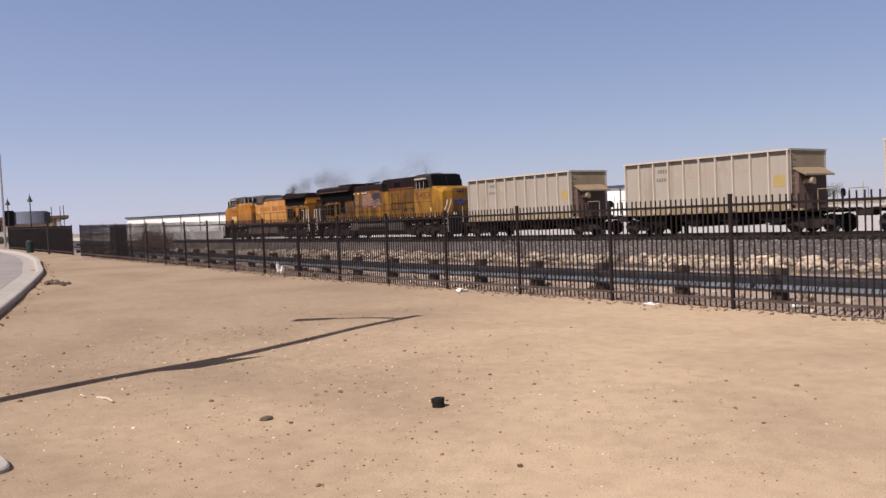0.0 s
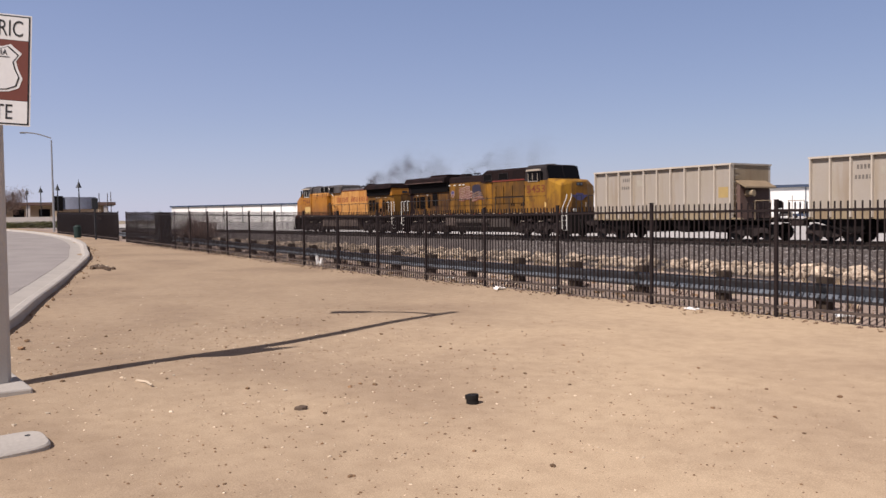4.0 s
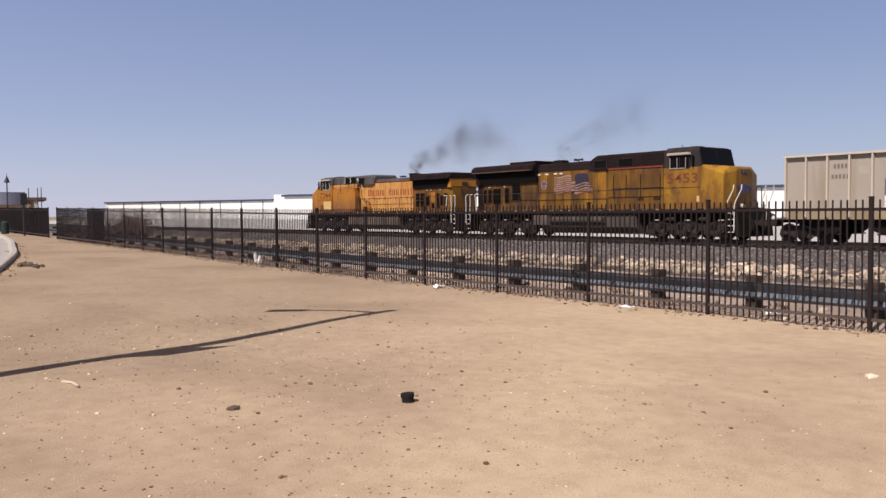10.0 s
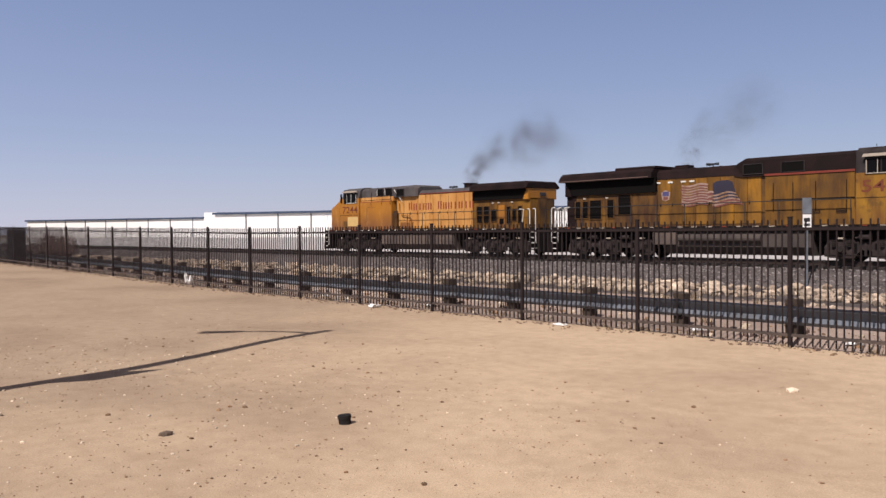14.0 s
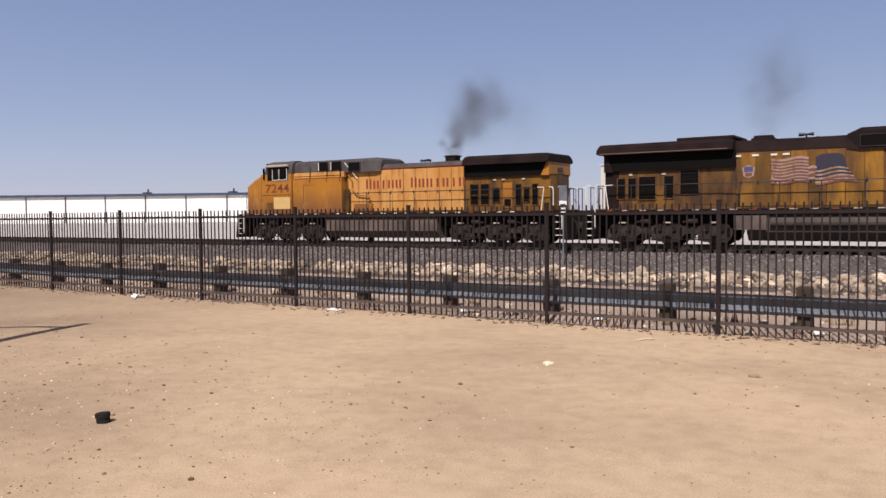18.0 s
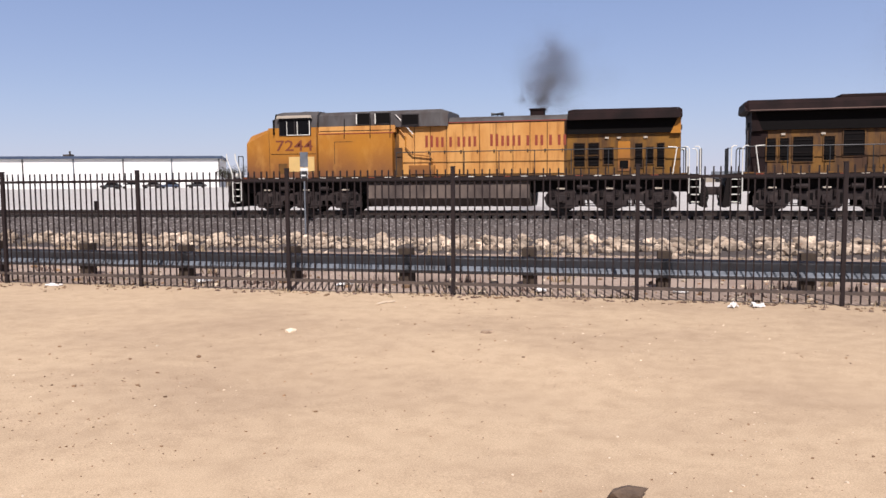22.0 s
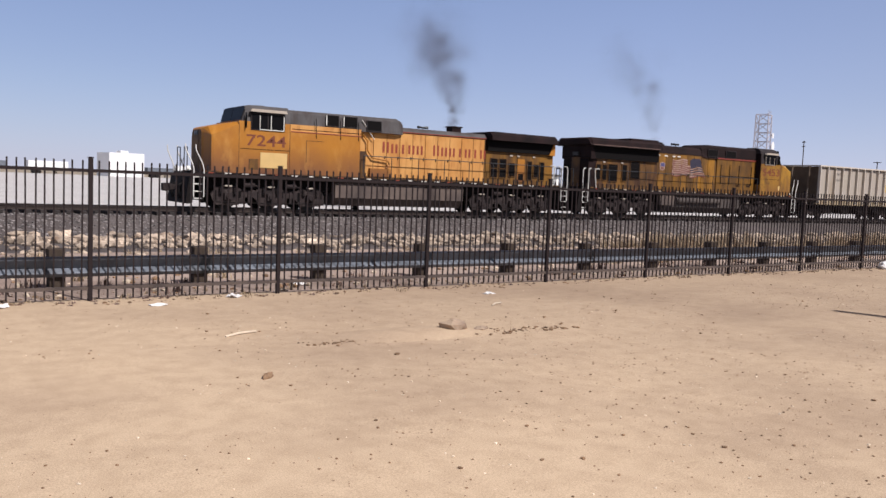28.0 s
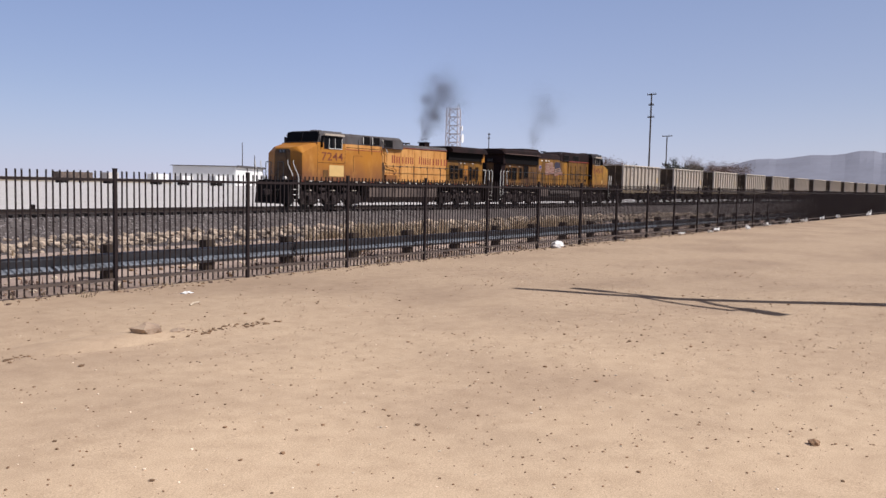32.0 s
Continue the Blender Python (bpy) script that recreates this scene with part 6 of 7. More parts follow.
for x, y, w, turn in ((3.1, 8.2, 0.42, 24), (-3.4, 10.0, 0.3, 60), (-8.3, 1.9, 0.35, 10), (6.9, 8.9, 0.3, 30), (1.0, 11.3, 0.5, 65)):
    bm = bmesh.new()
    pipe(bm, [(-w / 2, 0, 0.012), (0, 0.02, 0.02), (w / 2, 0, 0.014)], 0.011, 5)
    single("stick", bm, M["palestone"], "thin dry stick lying on the dirt", "stick", at=pose(x, y, land(x, y), 0, 0, turn))


# dry weeds along the foot of the fence
def weeds(name, spots, mat, label, tall=0.25, blades=16):
    verts, faces = [], []
    for x, y, k in spots:
        for b in range(blades):
            a, h = rng.uniform(0, math.tau), tall * k * rng.uniform(0.4, 1.0)
            bx, by = x + rng.normal(0, 0.07 * k), y + rng.normal(0, 0.05 * k)
            z = land(bx, by)
            lean = rng.uniform(0.1, 0.7) * h
            wd = 0.008 + 0.008 * k
            i = len(verts)
            tx, ty = bx + lean * math.cos(a), by + lean * math.sin(a)
            px, py = -math.sin(a) * wd, math.cos(a) * wd
            verts += [(bx - px, by - py, z - 0.01), (bx + px, by + py, z - 0.01), (tx, ty, z + h), (bx + 0.01, by + 0.01, z - 0.01)]
            faces += [(i, i + 1, i + 2), (i + 1, i + 3, i + 2), (i + 3, i, i + 2)]
    return tagged(new(name, from_arrays(name, verts, faces, mat)), label, "weeds", kind="stuff")


spots = [(rng.uniform(-45, 30), 10.9 + rng.normal(0.1, 0.25), rng.uniform(0.2, 0.7)) for _ in range(420)]
weeds("dry_weeds", spots, M["dry"], "dry brown weeds along the foot of the fence", 0.12, 8)
spots = [(rng.uniform(-60, 60), rng.uniform(12.6, 26), rng.uniform(0.4, 1.3)) for _ in range(300)] + [(rng.uniform(26, 36), rng.uniform(14, 24), rng.uniform(1.2, 3)) for _ in range(60)]
weeds("ditch_weeds", spots, M["dry"], "dry straw weeds in the ditch behind the fence", 0.25)

spots = [(rng.uniform(-40, 35), rng.uniform(11.2, 12.6), rng.uniform(0.5, 1.6)) for _ in range(110)]
spots += [(rng.uniform(-45, 40), 10.82 + rng.normal(0.0, 0.12), rng.uniform(0.12, 0.32)) for _ in range(620)]
weeds("dead_twigs", spots, M["twig"], "red-brown dead twigs caught between fence and guardrail", 0.14, 14)
spots = [(26.3 + rng.normal(0, 1.3), 22.6 + rng.normal(0, 0.9), rng.uniform(0.5, 1.4)) for _ in range(150)] + [(39.5 + rng.normal(0, 1.2), 21.8 + rng.normal(0, 0.8), rng.uniform(0.5, 1.4)) for _ in range(90)]
weeds("dry_scrub", spots, M["dry"], "tall dry straw-coloured scrub below the ballast", 0.55, 22)

# dirt berm where the rock lies, and the loose soil bank beside the kerb
bm = bmesh.new()
n = 10
ring = []
for i in range(n + 1):
    ring.append([bm.verts.new((2.2 * (i / n - 0.5), 0.9 * (j / 6 - 0.5), 0.075 * max(0, math.cos(math.pi * (i / n - 0.5))) * max(0, math.cos(math.pi * (j / 6 - 0.5))) * (1 + 0.4 * noise.noise((i, j, 5))) - 0.02)) for j in range(7)])
for i in range(n):
    for j in range(6):
        bm.faces.new((ring[i][j], ring[i + 1][j], ring[i + 1][j + 1], ring[i][j + 1]))
bm.transform(pose(5.0, 7.6, land(5.0, 7.6), 0, 0, -8))
single("dirt_mound", bm, M["dirt"], "low mound of sandy dirt", "mound", kind="structure", smooth=True)


# ---- street lamp with the route sign ----
def street_lamp(x, y, height, arm, arm_z, label, base_r=0.135, top_r=0.075, pad=True, mat="pole_concrete"):
    root = thing("street_lamp", label, "street lamp", "street lamps by the road", at=pose(x, y, rise(x)))
    part("pole", tube(bmesh.new(), (0, 0, -0.2), (0, 0, height), base_r, top_r, 8), M[mat], root)
    if pad:
        bm = bmesh.new()
        box(bm, -0.5, 0.5, -0.23, 0.23, -0.2, 0.07, 0.02)
        part("footing", bm, M["concrete"], root, "square concrete footing", at=pose(0, 0, 0, 0, 0, 4))
    ax, ay = arm
    pts = [(ax * t, ay * t, arm_z + 0.45 * math.sin(t * math.pi / 2) - 0.45) for t in (0, 0.25, 0.5, 0.75, 1.0)]
    part("mast_arm", pipe(bmesh.new(), pts, 0.05, 8), M["lamp_metal"], root)
    d = Vector((ax, ay)).normalized()
    bm = bmesh.new()
    box(bm, -0.05, 0.62, -0.13, 0.13, -0.05, 0.06, 0.04)
    head = part("luminaire", bm, M["lamp_metal"], root, "flat street-lamp head", at=pose(ax, ay, arm_z, 0, 0, math.degrees(math.atan2(d.y, d.x))))
    part("lens", box(bmesh.new(), 0.15, 0.55, -0.1, 0.1, -0.075, -0.048), M["pane"], head)
    return root


route_lamp = street_lamp(-8.94, 0.69, 7.72, (-0.95, -1.1), 7.74, "octagonal concrete street lamp carrying a route sign", 0.138, 0.085)
route_lamp.matrix_basis = pose(-8.94, 0.69, 0, -0.46, 0.3, 0)  # leans a little
right_lamp = street_lamp(13.67, -0.2, 8.0, (-0.42, -1.2), 5.5, "octagonal concrete street lamp beside the dirt lot", 0.15, 0.12)
part("mast_arm", pipe(bmesh.new(), [(0, 0, 5.2), (0.0, 0.7, 5.32), (0.0, 1.28, 5.33)], 0.065, 6), M["lamp_metal"], right_lamp)
part("mast_arm", pipe(bmesh.new(), [(0, 0, 6.05), (-0.25, -0.9, 6.14), (-0.47, -1.65, 6.1)], 0.06, 6), M["lamp_metal"], right_lamp)
part("luminaire", box(bmesh.new(), -0.12, 0.12, 1.1, 1.75, 5.27, 5.39, 0.04), M["lamp_metal"], right_lamp, "flat street-lamp head")
street_lamp(-79.2, 11.6, 8.0, (-0.4, -1.8), 8.6, "slim steel street lamp along the far road", 0.1, 0.06, False, "lamp_metal")

sign = thing("route_sign", "brown and white historic route sign strapped to the lamp pole", "sign", at=pose(-8.753, 0.667, 2.49, 0, 0, 77) @ pose(0, 0, 0, 0, 2.7, 0) @ Matrix.Diagonal((0.965, 1, 0.89, 1)))
bm = bmesh.new()
box(bm, -0.385, 0.385, -0.004, 0.004, 0, 1.15)
part("panel", bm, M["white"], sign, "white sign sheet")
part("border", box(bmesh.new(), -0.372, 0.372, -0.0065, -0.0045, 0.013, 1.137), M["ink"], sign)
part("upper_field", box(bmesh.new(), -0.358, 0.358, -0.009, -0.007, 0.885, 1.123), M["white"], sign)
part("brown_field", box(bmesh.new(), -0.358, 0.358, -0.009, -0.007, 0.262, 0.881), M["sign_brown"], sign)
part("lower_field", box(bmesh.new(), -0.358, 0.358, -0.009, -0.007, 0.027, 0.258), M["white"], sign)
SHIELD = [(0, 1.0), (0.14, 0.93), (0.3, 0.95), (0.42, 1.0), (0.62, 0.82), (0.52, 0.66), (0.56, 0.5), (0.64, 0.32), (0.58, 0.12), (0.4, 0.04), (0.16, 0.02), (0, -0.08)]


def shield(scale, y, mat, name):
    pts = [(x * scale * 0.5, 0.57 + (z - 0.47) * scale * 0.52) for x, z in SHIELD]
    bm = bmesh.new()
    prism(bm, pts + [(-x, z) for x, z in reversed(pts[1:-1])], y - 0.002, y)
    return part(name, bm, mat, sign)


shield(0.98, -0.0095, M["white"], "shield_edge")
shield(0.9, -0.012, M["ink"], "shield_line")
shield(0.86, -0.0145, M["white"], "shield_face")
part("shield_bar", box(bmesh.new(), -0.2, 0.2, -0.019, -0.017, 0.70, 0.708), M["ink"], sign)
words("sign_text", "HISTORIC", 0.165, M["ink"], sign, pose(0, -0.0105, 1.004, 90), 0.001, width=0.62)
words("sign_text", "ROUTE", 0.155, M["ink"], sign, pose(0, -0.0105, 0.142, 90), 0.001, width=0.46)
words("sign_text", "CALIFORNIA", 0.058, M["ink"], sign, pose(0, -0.0185, 0.752, 90), 0.001, width=0.36)
words("sign_text", "US", 0.06, M["ink"], sign, pose(0, -0.0185, 0.648, 90), 0.001, width=0.17)
words("sign_text", "6", 0.2, M["ink"], sign, pose(0, -0.0185, 0.48, 90), 0.001, width=0.15)
for z in (0.18, 0.97):
    bm = bmesh.new()
    box(bm, -0.16, 0.16, 0.004, 0.03, z, z + 0.035)
    part("strap", bm, M["galv"], sign)

# concrete lid of a buried box
bm = bmesh.new()
pts = []
for k in range(28):
    a = k * math.tau / 28
    c, s = math.cos(a), math.sin(a)
    pts.append((0.3 * math.copysign(abs(c) ** 0.5, c), 0.235 * math.copysign(abs(s) ** 0.5, s)))
lo = [bm.verts.new((x, y, -0.08)) for x, y in pts]
hi = [bm.verts.new((x, y, 0.03)) for x, y in pts]
tp = [bm.verts.new((x * 0.96, y * 0.95, 0.042)) for x, y in pts]
for a, b in ((lo, hi), (hi, tp)):
    for k in range(28):
        bm.faces.new((a[k], a[(k + 1) % 28], b[(k + 1) % 28], b[k]))
bm.faces.new(tp)
lid = single("concrete_cover", bm, M["concrete"], "rounded concrete lid of a buried utility box", "cover", at=pose(-6.57, 0.51, land(-6.57, 0.51), 3, -2, 94))
part("lifting_hole", tube(bmesh.new(), (0.19, 0.1, 0.036), (0.19, 0.1, 0.0435), 0.02, 0.02, 8), M["ink"], lid)
part("lifting_hole", tube(bmesh.new(), (-0.19, -0.1, 0.036), (-0.19, -0.1, 0.0435), 0.02, 0.02, 8), M["ink"], lid)

# trackside sign seen from behind
ts = thing("trackside_sign", "slim post with two weathered sign plates beside the track", "sign", at=pose(-15.06, 33.6, -0.78, 0, 0, 8))
part("sign_post", box(bmesh.new(), -0.03, 0.03, -0.03, 0.03, -0.3, 3.55), M["galv"], ts)
part("sign_plate", box(bmesh.new(), -0.18, 0.18, -0.045, -0.031, 2.95, 3.6, 0.004), M["galv"], ts, "pale grey sign plate")
part("sign_plate", box(bmesh.new(), -0.17, 0.17, -0.045, -0.031, 2.35, 2.92, 0.004), M["white"], ts, "white sign plate with dark bars")
for z, h in ((2.45, 0.1), (2.62, 0.16)):
    part("sign_bar", box(bmesh.new(), -0.12, 0.12, -0.05, -0.046, z, z + h), M["ink"], ts)

# relay box and switch stand by the track
for x, y, h in ((-30.5, 39.9, 0.7), (20.6, 39.5, 0.45)):
    bm = bmesh.new()
    box(bm, -0.1, 0.1, -0.1, 0.1, -0.3, h, 0.02)
    single("relay_post", bm, M["frame"], "short dark trackside relay post", "relay post", at=pose(x, y, land(x, y)))


# ---- distance: yard, warehouses, shops ----
def warehouse(x0, y0, x1, y1, depth, h, label, fascia="blue_trim", bays=0, panels=12.0):
    d = Vector((x1 - x0, y1 - y0))
    L = d.length
    root = thing("warehouse", label, "warehouse", at=pose(x0, y0, -0.1, 0, 0, math.degrees(math.atan2(d.y, d.x))))
    part("wall", box(bmesh.new(), 0, L, 0, depth, 0, h), M["warehouse"], root, "white tilt-up wall")
    part("roof", box(bmesh.new(), -0.6, L + 0.6, -0.6, depth + 0.6, h, h + 0.25), M["roof_grey"], root)
    for a in ((-0.65, L + 0.65, -0.75, -0.6), (L + 0.6, L + 0.75, -0.75, depth)):
        part("fascia", box(bmesh.new(), a[0], a[1], a[2], a[3], h - 0.25, h + 0.45), M[fascia], root, "dark blue roof fascia")
    k = 0
    while (k + 1) * panels < L:
        k += 1
        part("downpipe", box(bmesh.new(), k * panels - 0.15, k * panels + 0.15, -0.25, 0, 0, h), M["roof_grey"] if k % 2 else M["galv"], root)
    for i in range(bays):
        x = L * (i + 0.6) / bays
        door = part("dock_door", box(bmesh.new(), x, x + 3.2, -0.12, 0.0, 0.9, 4.2), M["galv"], root)
        part("door_hood", box(bmesh.new(), x - 0.3, x + 3.5, -0.9, 0.0, 4.3, 4.6), M["blue_trim"], door)
    return root


warehouse(-252, 127, -113, 198, 45, 7.9, "long white warehouse with a dark blue roof edge")
warehouse(-420, 116, -325, 162, 40, 8.0, "distant long white warehouse with a blue roof edge")
bm = bmesh.new()
box(bm, 0, 5.5, 0, 6, 0, 8.6)
single("roof_unit_house", bm, M["warehouse"], "white box-shaped stair tower beside the warehouse", "building", at=pose(-262, 128, -0.1, 0, 0, 25))
for x, y in ((-205, 160), (-182, 172), (-150, 186)):
    bm = bmesh.new()
    box(bm, -1, 1, -1, 1, 7.8, 8.9, 0.1)
    tube(bm, (0.4, 0, 8.9), (0.4, 0, 9.8), 0.25, 0.25, 8)
    single("roof_vent", bm, M["roof_grey"], "grey rooftop vent unit", "roof vent", at=pose(x, y, 0))

store = thing("shop_building", "cream shop building with a blue parapet sign", "shop", at=pose(-36.3, 124.8, -0.1, 0, 0, 3))
part("wall", box(bmesh.new(), -12.8, 0, 0, 42, 0, 9.1), M["store"], store, "plain cream side wall")
part("parapet", box(bmesh.new(), 0.0, 0.5, -0.3, 42, 8.2, 10.2), M["blue"], store, "blue parapet band")
part("fascia_sign", box(bmesh.new(), 0.5, 1.6, 31, 40.5, 5.6, 8.1), M["blue"], store, "blue sign box over the entrance")
for k in range(9):
    part("sign_bar", box(bmesh.new(), 0.5, 0.56, 24 + 1.7 * k, 25.2 + 1.7 * k, 8.7, 9.8), M["white"], store, "plain white bar of lettering")
part("entrance", box(bmesh.new(), 0.0, 0.15, 28, 41, 0, 5.4), M["pane"], store)
part("roof_cap", box(bmesh.new(), -13.0, 0.0, -0.2, 42.2, 9.1, 9.3), M["store"], store)
warehouse(170, 205, 196, 222, 20, 6.0, "low white shed with a grey roof behind the parked trailers", "roof_grey")


def trailer(x, y, turn, mat, length=13.0, h=3.9, label="white box trailer parked in the yard"):
    root = thing("box_trailer", label, "trailer", "trailers parked in the yard", at=pose(x, y, -0.02, 0, 0, turn))
    part("trailer_body", box(bmesh.new(), 0, length, -1.25, 1.25, 1.15, h, 0.05), mat, root)
    part("chassis", box(bmesh.new(), 0.3, length - 0.3, -0.5, 0.5, 0.9, 1.15), M["frame"], root)
    for xx in (1.6, 2.9):
        for yy in (-1.0, 1.0):
            part("wheel", tube(bmesh.new(), (xx, yy - 0.22, 0.5), (xx, yy + 0.22, 0.5), 0.5, 0.5, 14), M["rubber"], root)
    for yy in (-0.7, 0.7):
        part("landing_leg", box(bmesh.new(), length - 3.2, length - 3.0, yy - 0.08, yy + 0.08, 0.0, 1.15), M["frame"], root)
    return root


def at_bearing(az, r):
    return -r * math.sin(radians(az)), r * math.cos(radians(az))


for az, r, turn, mat, length, h in ((-16.5, 250, 8, "white", 8.5, 3.6), (-19.5, 252, 8, "white", 9.0, 3.6), (-22.3, 252, 10, "white", 6.0, 3.4), (-14.75, 255, 8, "galv", 9.0, 2.9), (-18.0, 258, 8, "galv", 6.5, 2.9), (-21.0, 258, 10, "galv", 6.0, 2.9), (-29.9, 252, 16, "tank", 12.4, 3.1), (-31.9, 256, 16, "store", 4.8, 3.2), (-34.9, 254, 18, "white", 6.4, 3.1), (-36.5, 240, 18, "white", 5.0, 2.6), (-38.6, 236, 18, "white", 5.0, 2.8), (-8.0, 260, 5, "white", 10.5, 3.6), (-4.5, 255, 5, "galv", 10.5, 3.2)):
    x, y = at_bearing(az, r)
    trailer(x - length / 2, y, turn, M[mat], length, h, {"white": "white box trailer parked in the yard", "galv": "dull grey trailer parked in the yard", "tank": "dusty brown trailer parked in the yard", "store": "small cream trailer parked in the yard"}[mat])
x, y = at_bearing(-12.6, 250)
depot_block = thing("white_block", "plain white block building with a small roof house", "building", at=pose(x, y, -0.1, 0, 0, 10))
part("wall", box(bmesh.new(), -4.9, 5.0, 0, 9, 0, 6.7), M["warehouse"], depot_block)
part("roof_house", box(bmesh.new(), -0.9, 1.2, 2, 5, 6.7, 7.4), M["warehouse"], depot_block)


def car(x, y, turn, mat, label):
    root = thing("parked_car", label, "car", "cars parked in the yard", at=pose(x, y, -0.02, 0, 0, turn))
    bm = bmesh.new()
    prism(bm, [(-2.2, 0.35), (-2.2, 0.85), (-1.3, 0.95), (2.0, 0.95), (2.25, 0.8), (2.25, 0.35)], -0.88, 0.88)
    part("car_body", bm, mat, root)
    bm = bmesh.new()
    prism(bm, [(-1.1, 0.95), (-0.6, 1.45), (1.2, 1.45), (1.9, 0.95)], -0.78, 0.78)
    part("car_cabin", bm, M["pane"], root)
    for xx in (-1.4, 1.4):
        for yy in (-0.8, 0.8):
            part("wheel", tube(bmesh.new(), (xx, yy - 0.1, 0.33), (xx, yy + 0.1, 0.33), 0.33, 0.33, 12), M["rubber"], root)
    return root


for i, az in enumerate((36.5, 35.3, 34.0, 32.9, 31.2)):
    r = 200 + 6 * (i % 3)
    x, y = at_bearing(az, r)
    car(x, y, 25 + 5 * (i % 2), M[("dark_metal", "white", "roof_grey", "blue_trim")[i % 4]], ("dark", "white", "grey", "dark blue")[i % 4] + " car parked in the far yard")

# canopy in the yard
x, y = at_bearing(12.1, 190)
canopy = thing("canopy", "dark flat canopy on pale walls across the yard", "canopy", at=pose(x, y, 0, 0, 0, -11))
part("canopy_roof", box(bmesh.new(), 0, 9.5, -4, 4, 2.3, 4.0), M["soot"], canopy)
for xx in (0.4, 9.1):
    part("canopy_wall", box(bmesh.new(), xx - 0.3, xx + 0.3, -3.8, 3.8, 0, 2.3), M["store"], canopy)


def utility_pole(az, r, h, arms, label, mat="oldwood", rad=0.12):
    x, y = at_bearing(az, r)
    root = thing("utility_pole", label, "utility pole", "utility poles", at=pose(x, y, -0.05, 0, 0, -az + 12))
    part("pole", tube(bmesh.new(), (0, 0, -0.3), (0, 0, h), rad * 1.3, rad, 8), M[mat], root)
    for z, w in arms:
        arm = part("crossarm", box(bmesh.new(), -w / 2, w / 2, -0.08, 0.08, z - 0.08, z + 0.08), M[mat], root)
        for k in (-0.45, -0.2, 0.2, 0.45):
            part("insulator", tube(bmesh.new(), (k * w, 0, z + 0.08), (k * w, 0, z + 0.28), 0.06, 0.05, 6), M["galv"], arm)
    return root


utility_pole(-67.6, 150, 18.3, ((18.1, 1.8), (16.3, 1.0), (14.2, 1.4)), "tall dark timber utility pole with three crossarms")
utility_pole(-68.7, 200, 14.1, ((14.0, 2.6), (7.4, 2.0)), "dark timber utility pole with a wide crossarm")
utility_pole(-56.8, 250, 17.5, ((17.0, 1.2), (15.8, 1.2)), "dark timber utility pole with short crossarms")
utility_pole(-61.0, 260, 12.5, ((12.3, 2.8),), "dark timber utility pole with a single crossarm")
utility_pole(8.2, 300, 10.0, ((9.8, 4.2), (8.6, 3.4)), "dark timber utility pole with two crossarms")
utility_pole(10.1, 320, 9.0, (), "bare dark pole in the far yard")
utility_pole(-40.1, 290, 14.6, (), "slim dark pole in the far yard")
utility_pole(-40.9, 280, 10.0, (), "slim dark pole in the far yard")
utility_pole(79.0, 110, 5.0, (), "short slim pole beyond the fence", rad=0.045)
utility_pole(78.3, 112, 5.2, (), "short slim pole beyond the fence", rad=0.045)
utility_pole(78.5, 113, 5.1, (), "short slim pole beyond the fence", rad=0.045)
x, y = at_bearing(-23.1, 200)
yl = thing("yard_light", "tall slim yard light with a boxy head", "light pole", at=pose(x, y, 0))
part("pole", tube(bmesh.new(), (0, 0, -0.2), (0, 0, 12.2), 0.14, 0.09, 8), M["galv"], yl)
part("mast_arm", tube(bmesh.new(), (0, 0, 12.15), (-1.3, 0, 12.35), 0.06, 0.05, 6), M["galv"], yl)
part("lamp_head", box(bmesh.new(), -2.0, -1.2, -0.3, 0.3, 12.2, 12.5, 0.05), M["dark_metal"], yl)

# lattice tower
x, y = at_bearing(-54.33, 300)
tower = thing("lattice_tower", "pale lattice radio tower with white dishes", "radio tower", at=pose(x, y, 0, 0, 0, 20))
H, B = 29.0, 2.0
for sx in (-1, 1):
    for sy in (-1, 1):
        part("tower_leg", tube(bmesh.new(), (sx * B * 1.15, sy * B * 1.15, -0.5), (sx * B, sy * B, H), 0.2, 0.2, 6), M["tower_white"], tower)
for k in range(9):
    z0, z1 = 2 + 3 * k, 5 + 3 * k
    for a, b in (((-1, -1), (1, -1)), ((1, -1), (1, 1)), ((1, 1), (-1, 1)), ((-1, 1), (-1, -1))):
        part("brace", tube(bmesh.new(), (a[0] * B, a[1] * B, z0), (b[0] * B, b[1] * B, z1), 0.12, 0.12, 5), M["tower_white"], tower)
        part("girt", tube(bmesh.new(), (a[0] * B, a[1] * B, z1), (b[0] * B, b[1] * B, z1), 0.12, 0.12, 5), M["tower_white"], tower)
for dx, z, r in ((3.6, 18.6, 1.7), (2.9, 22.2, 0.95)):
    bm = bmesh.new()
    tube(bm, (dx, -2.6, z), (dx, -2.2, z), r, r * 0.6, 16)
    tube(bm, (dx, -2.2, z), (B, -1.9, z), 0.1, 0.1, 6)
    part("dish", bm, M["white"], tower, "round white dish")
for dx in (-1.5, -0.5, 0.5, 1.5):
    part("aerial", tube(bmesh.new(), (dx, -1.8, H), (dx, -1.8, H + 1.5), 0.06, 0.04, 5), M["tower_white"], tower)


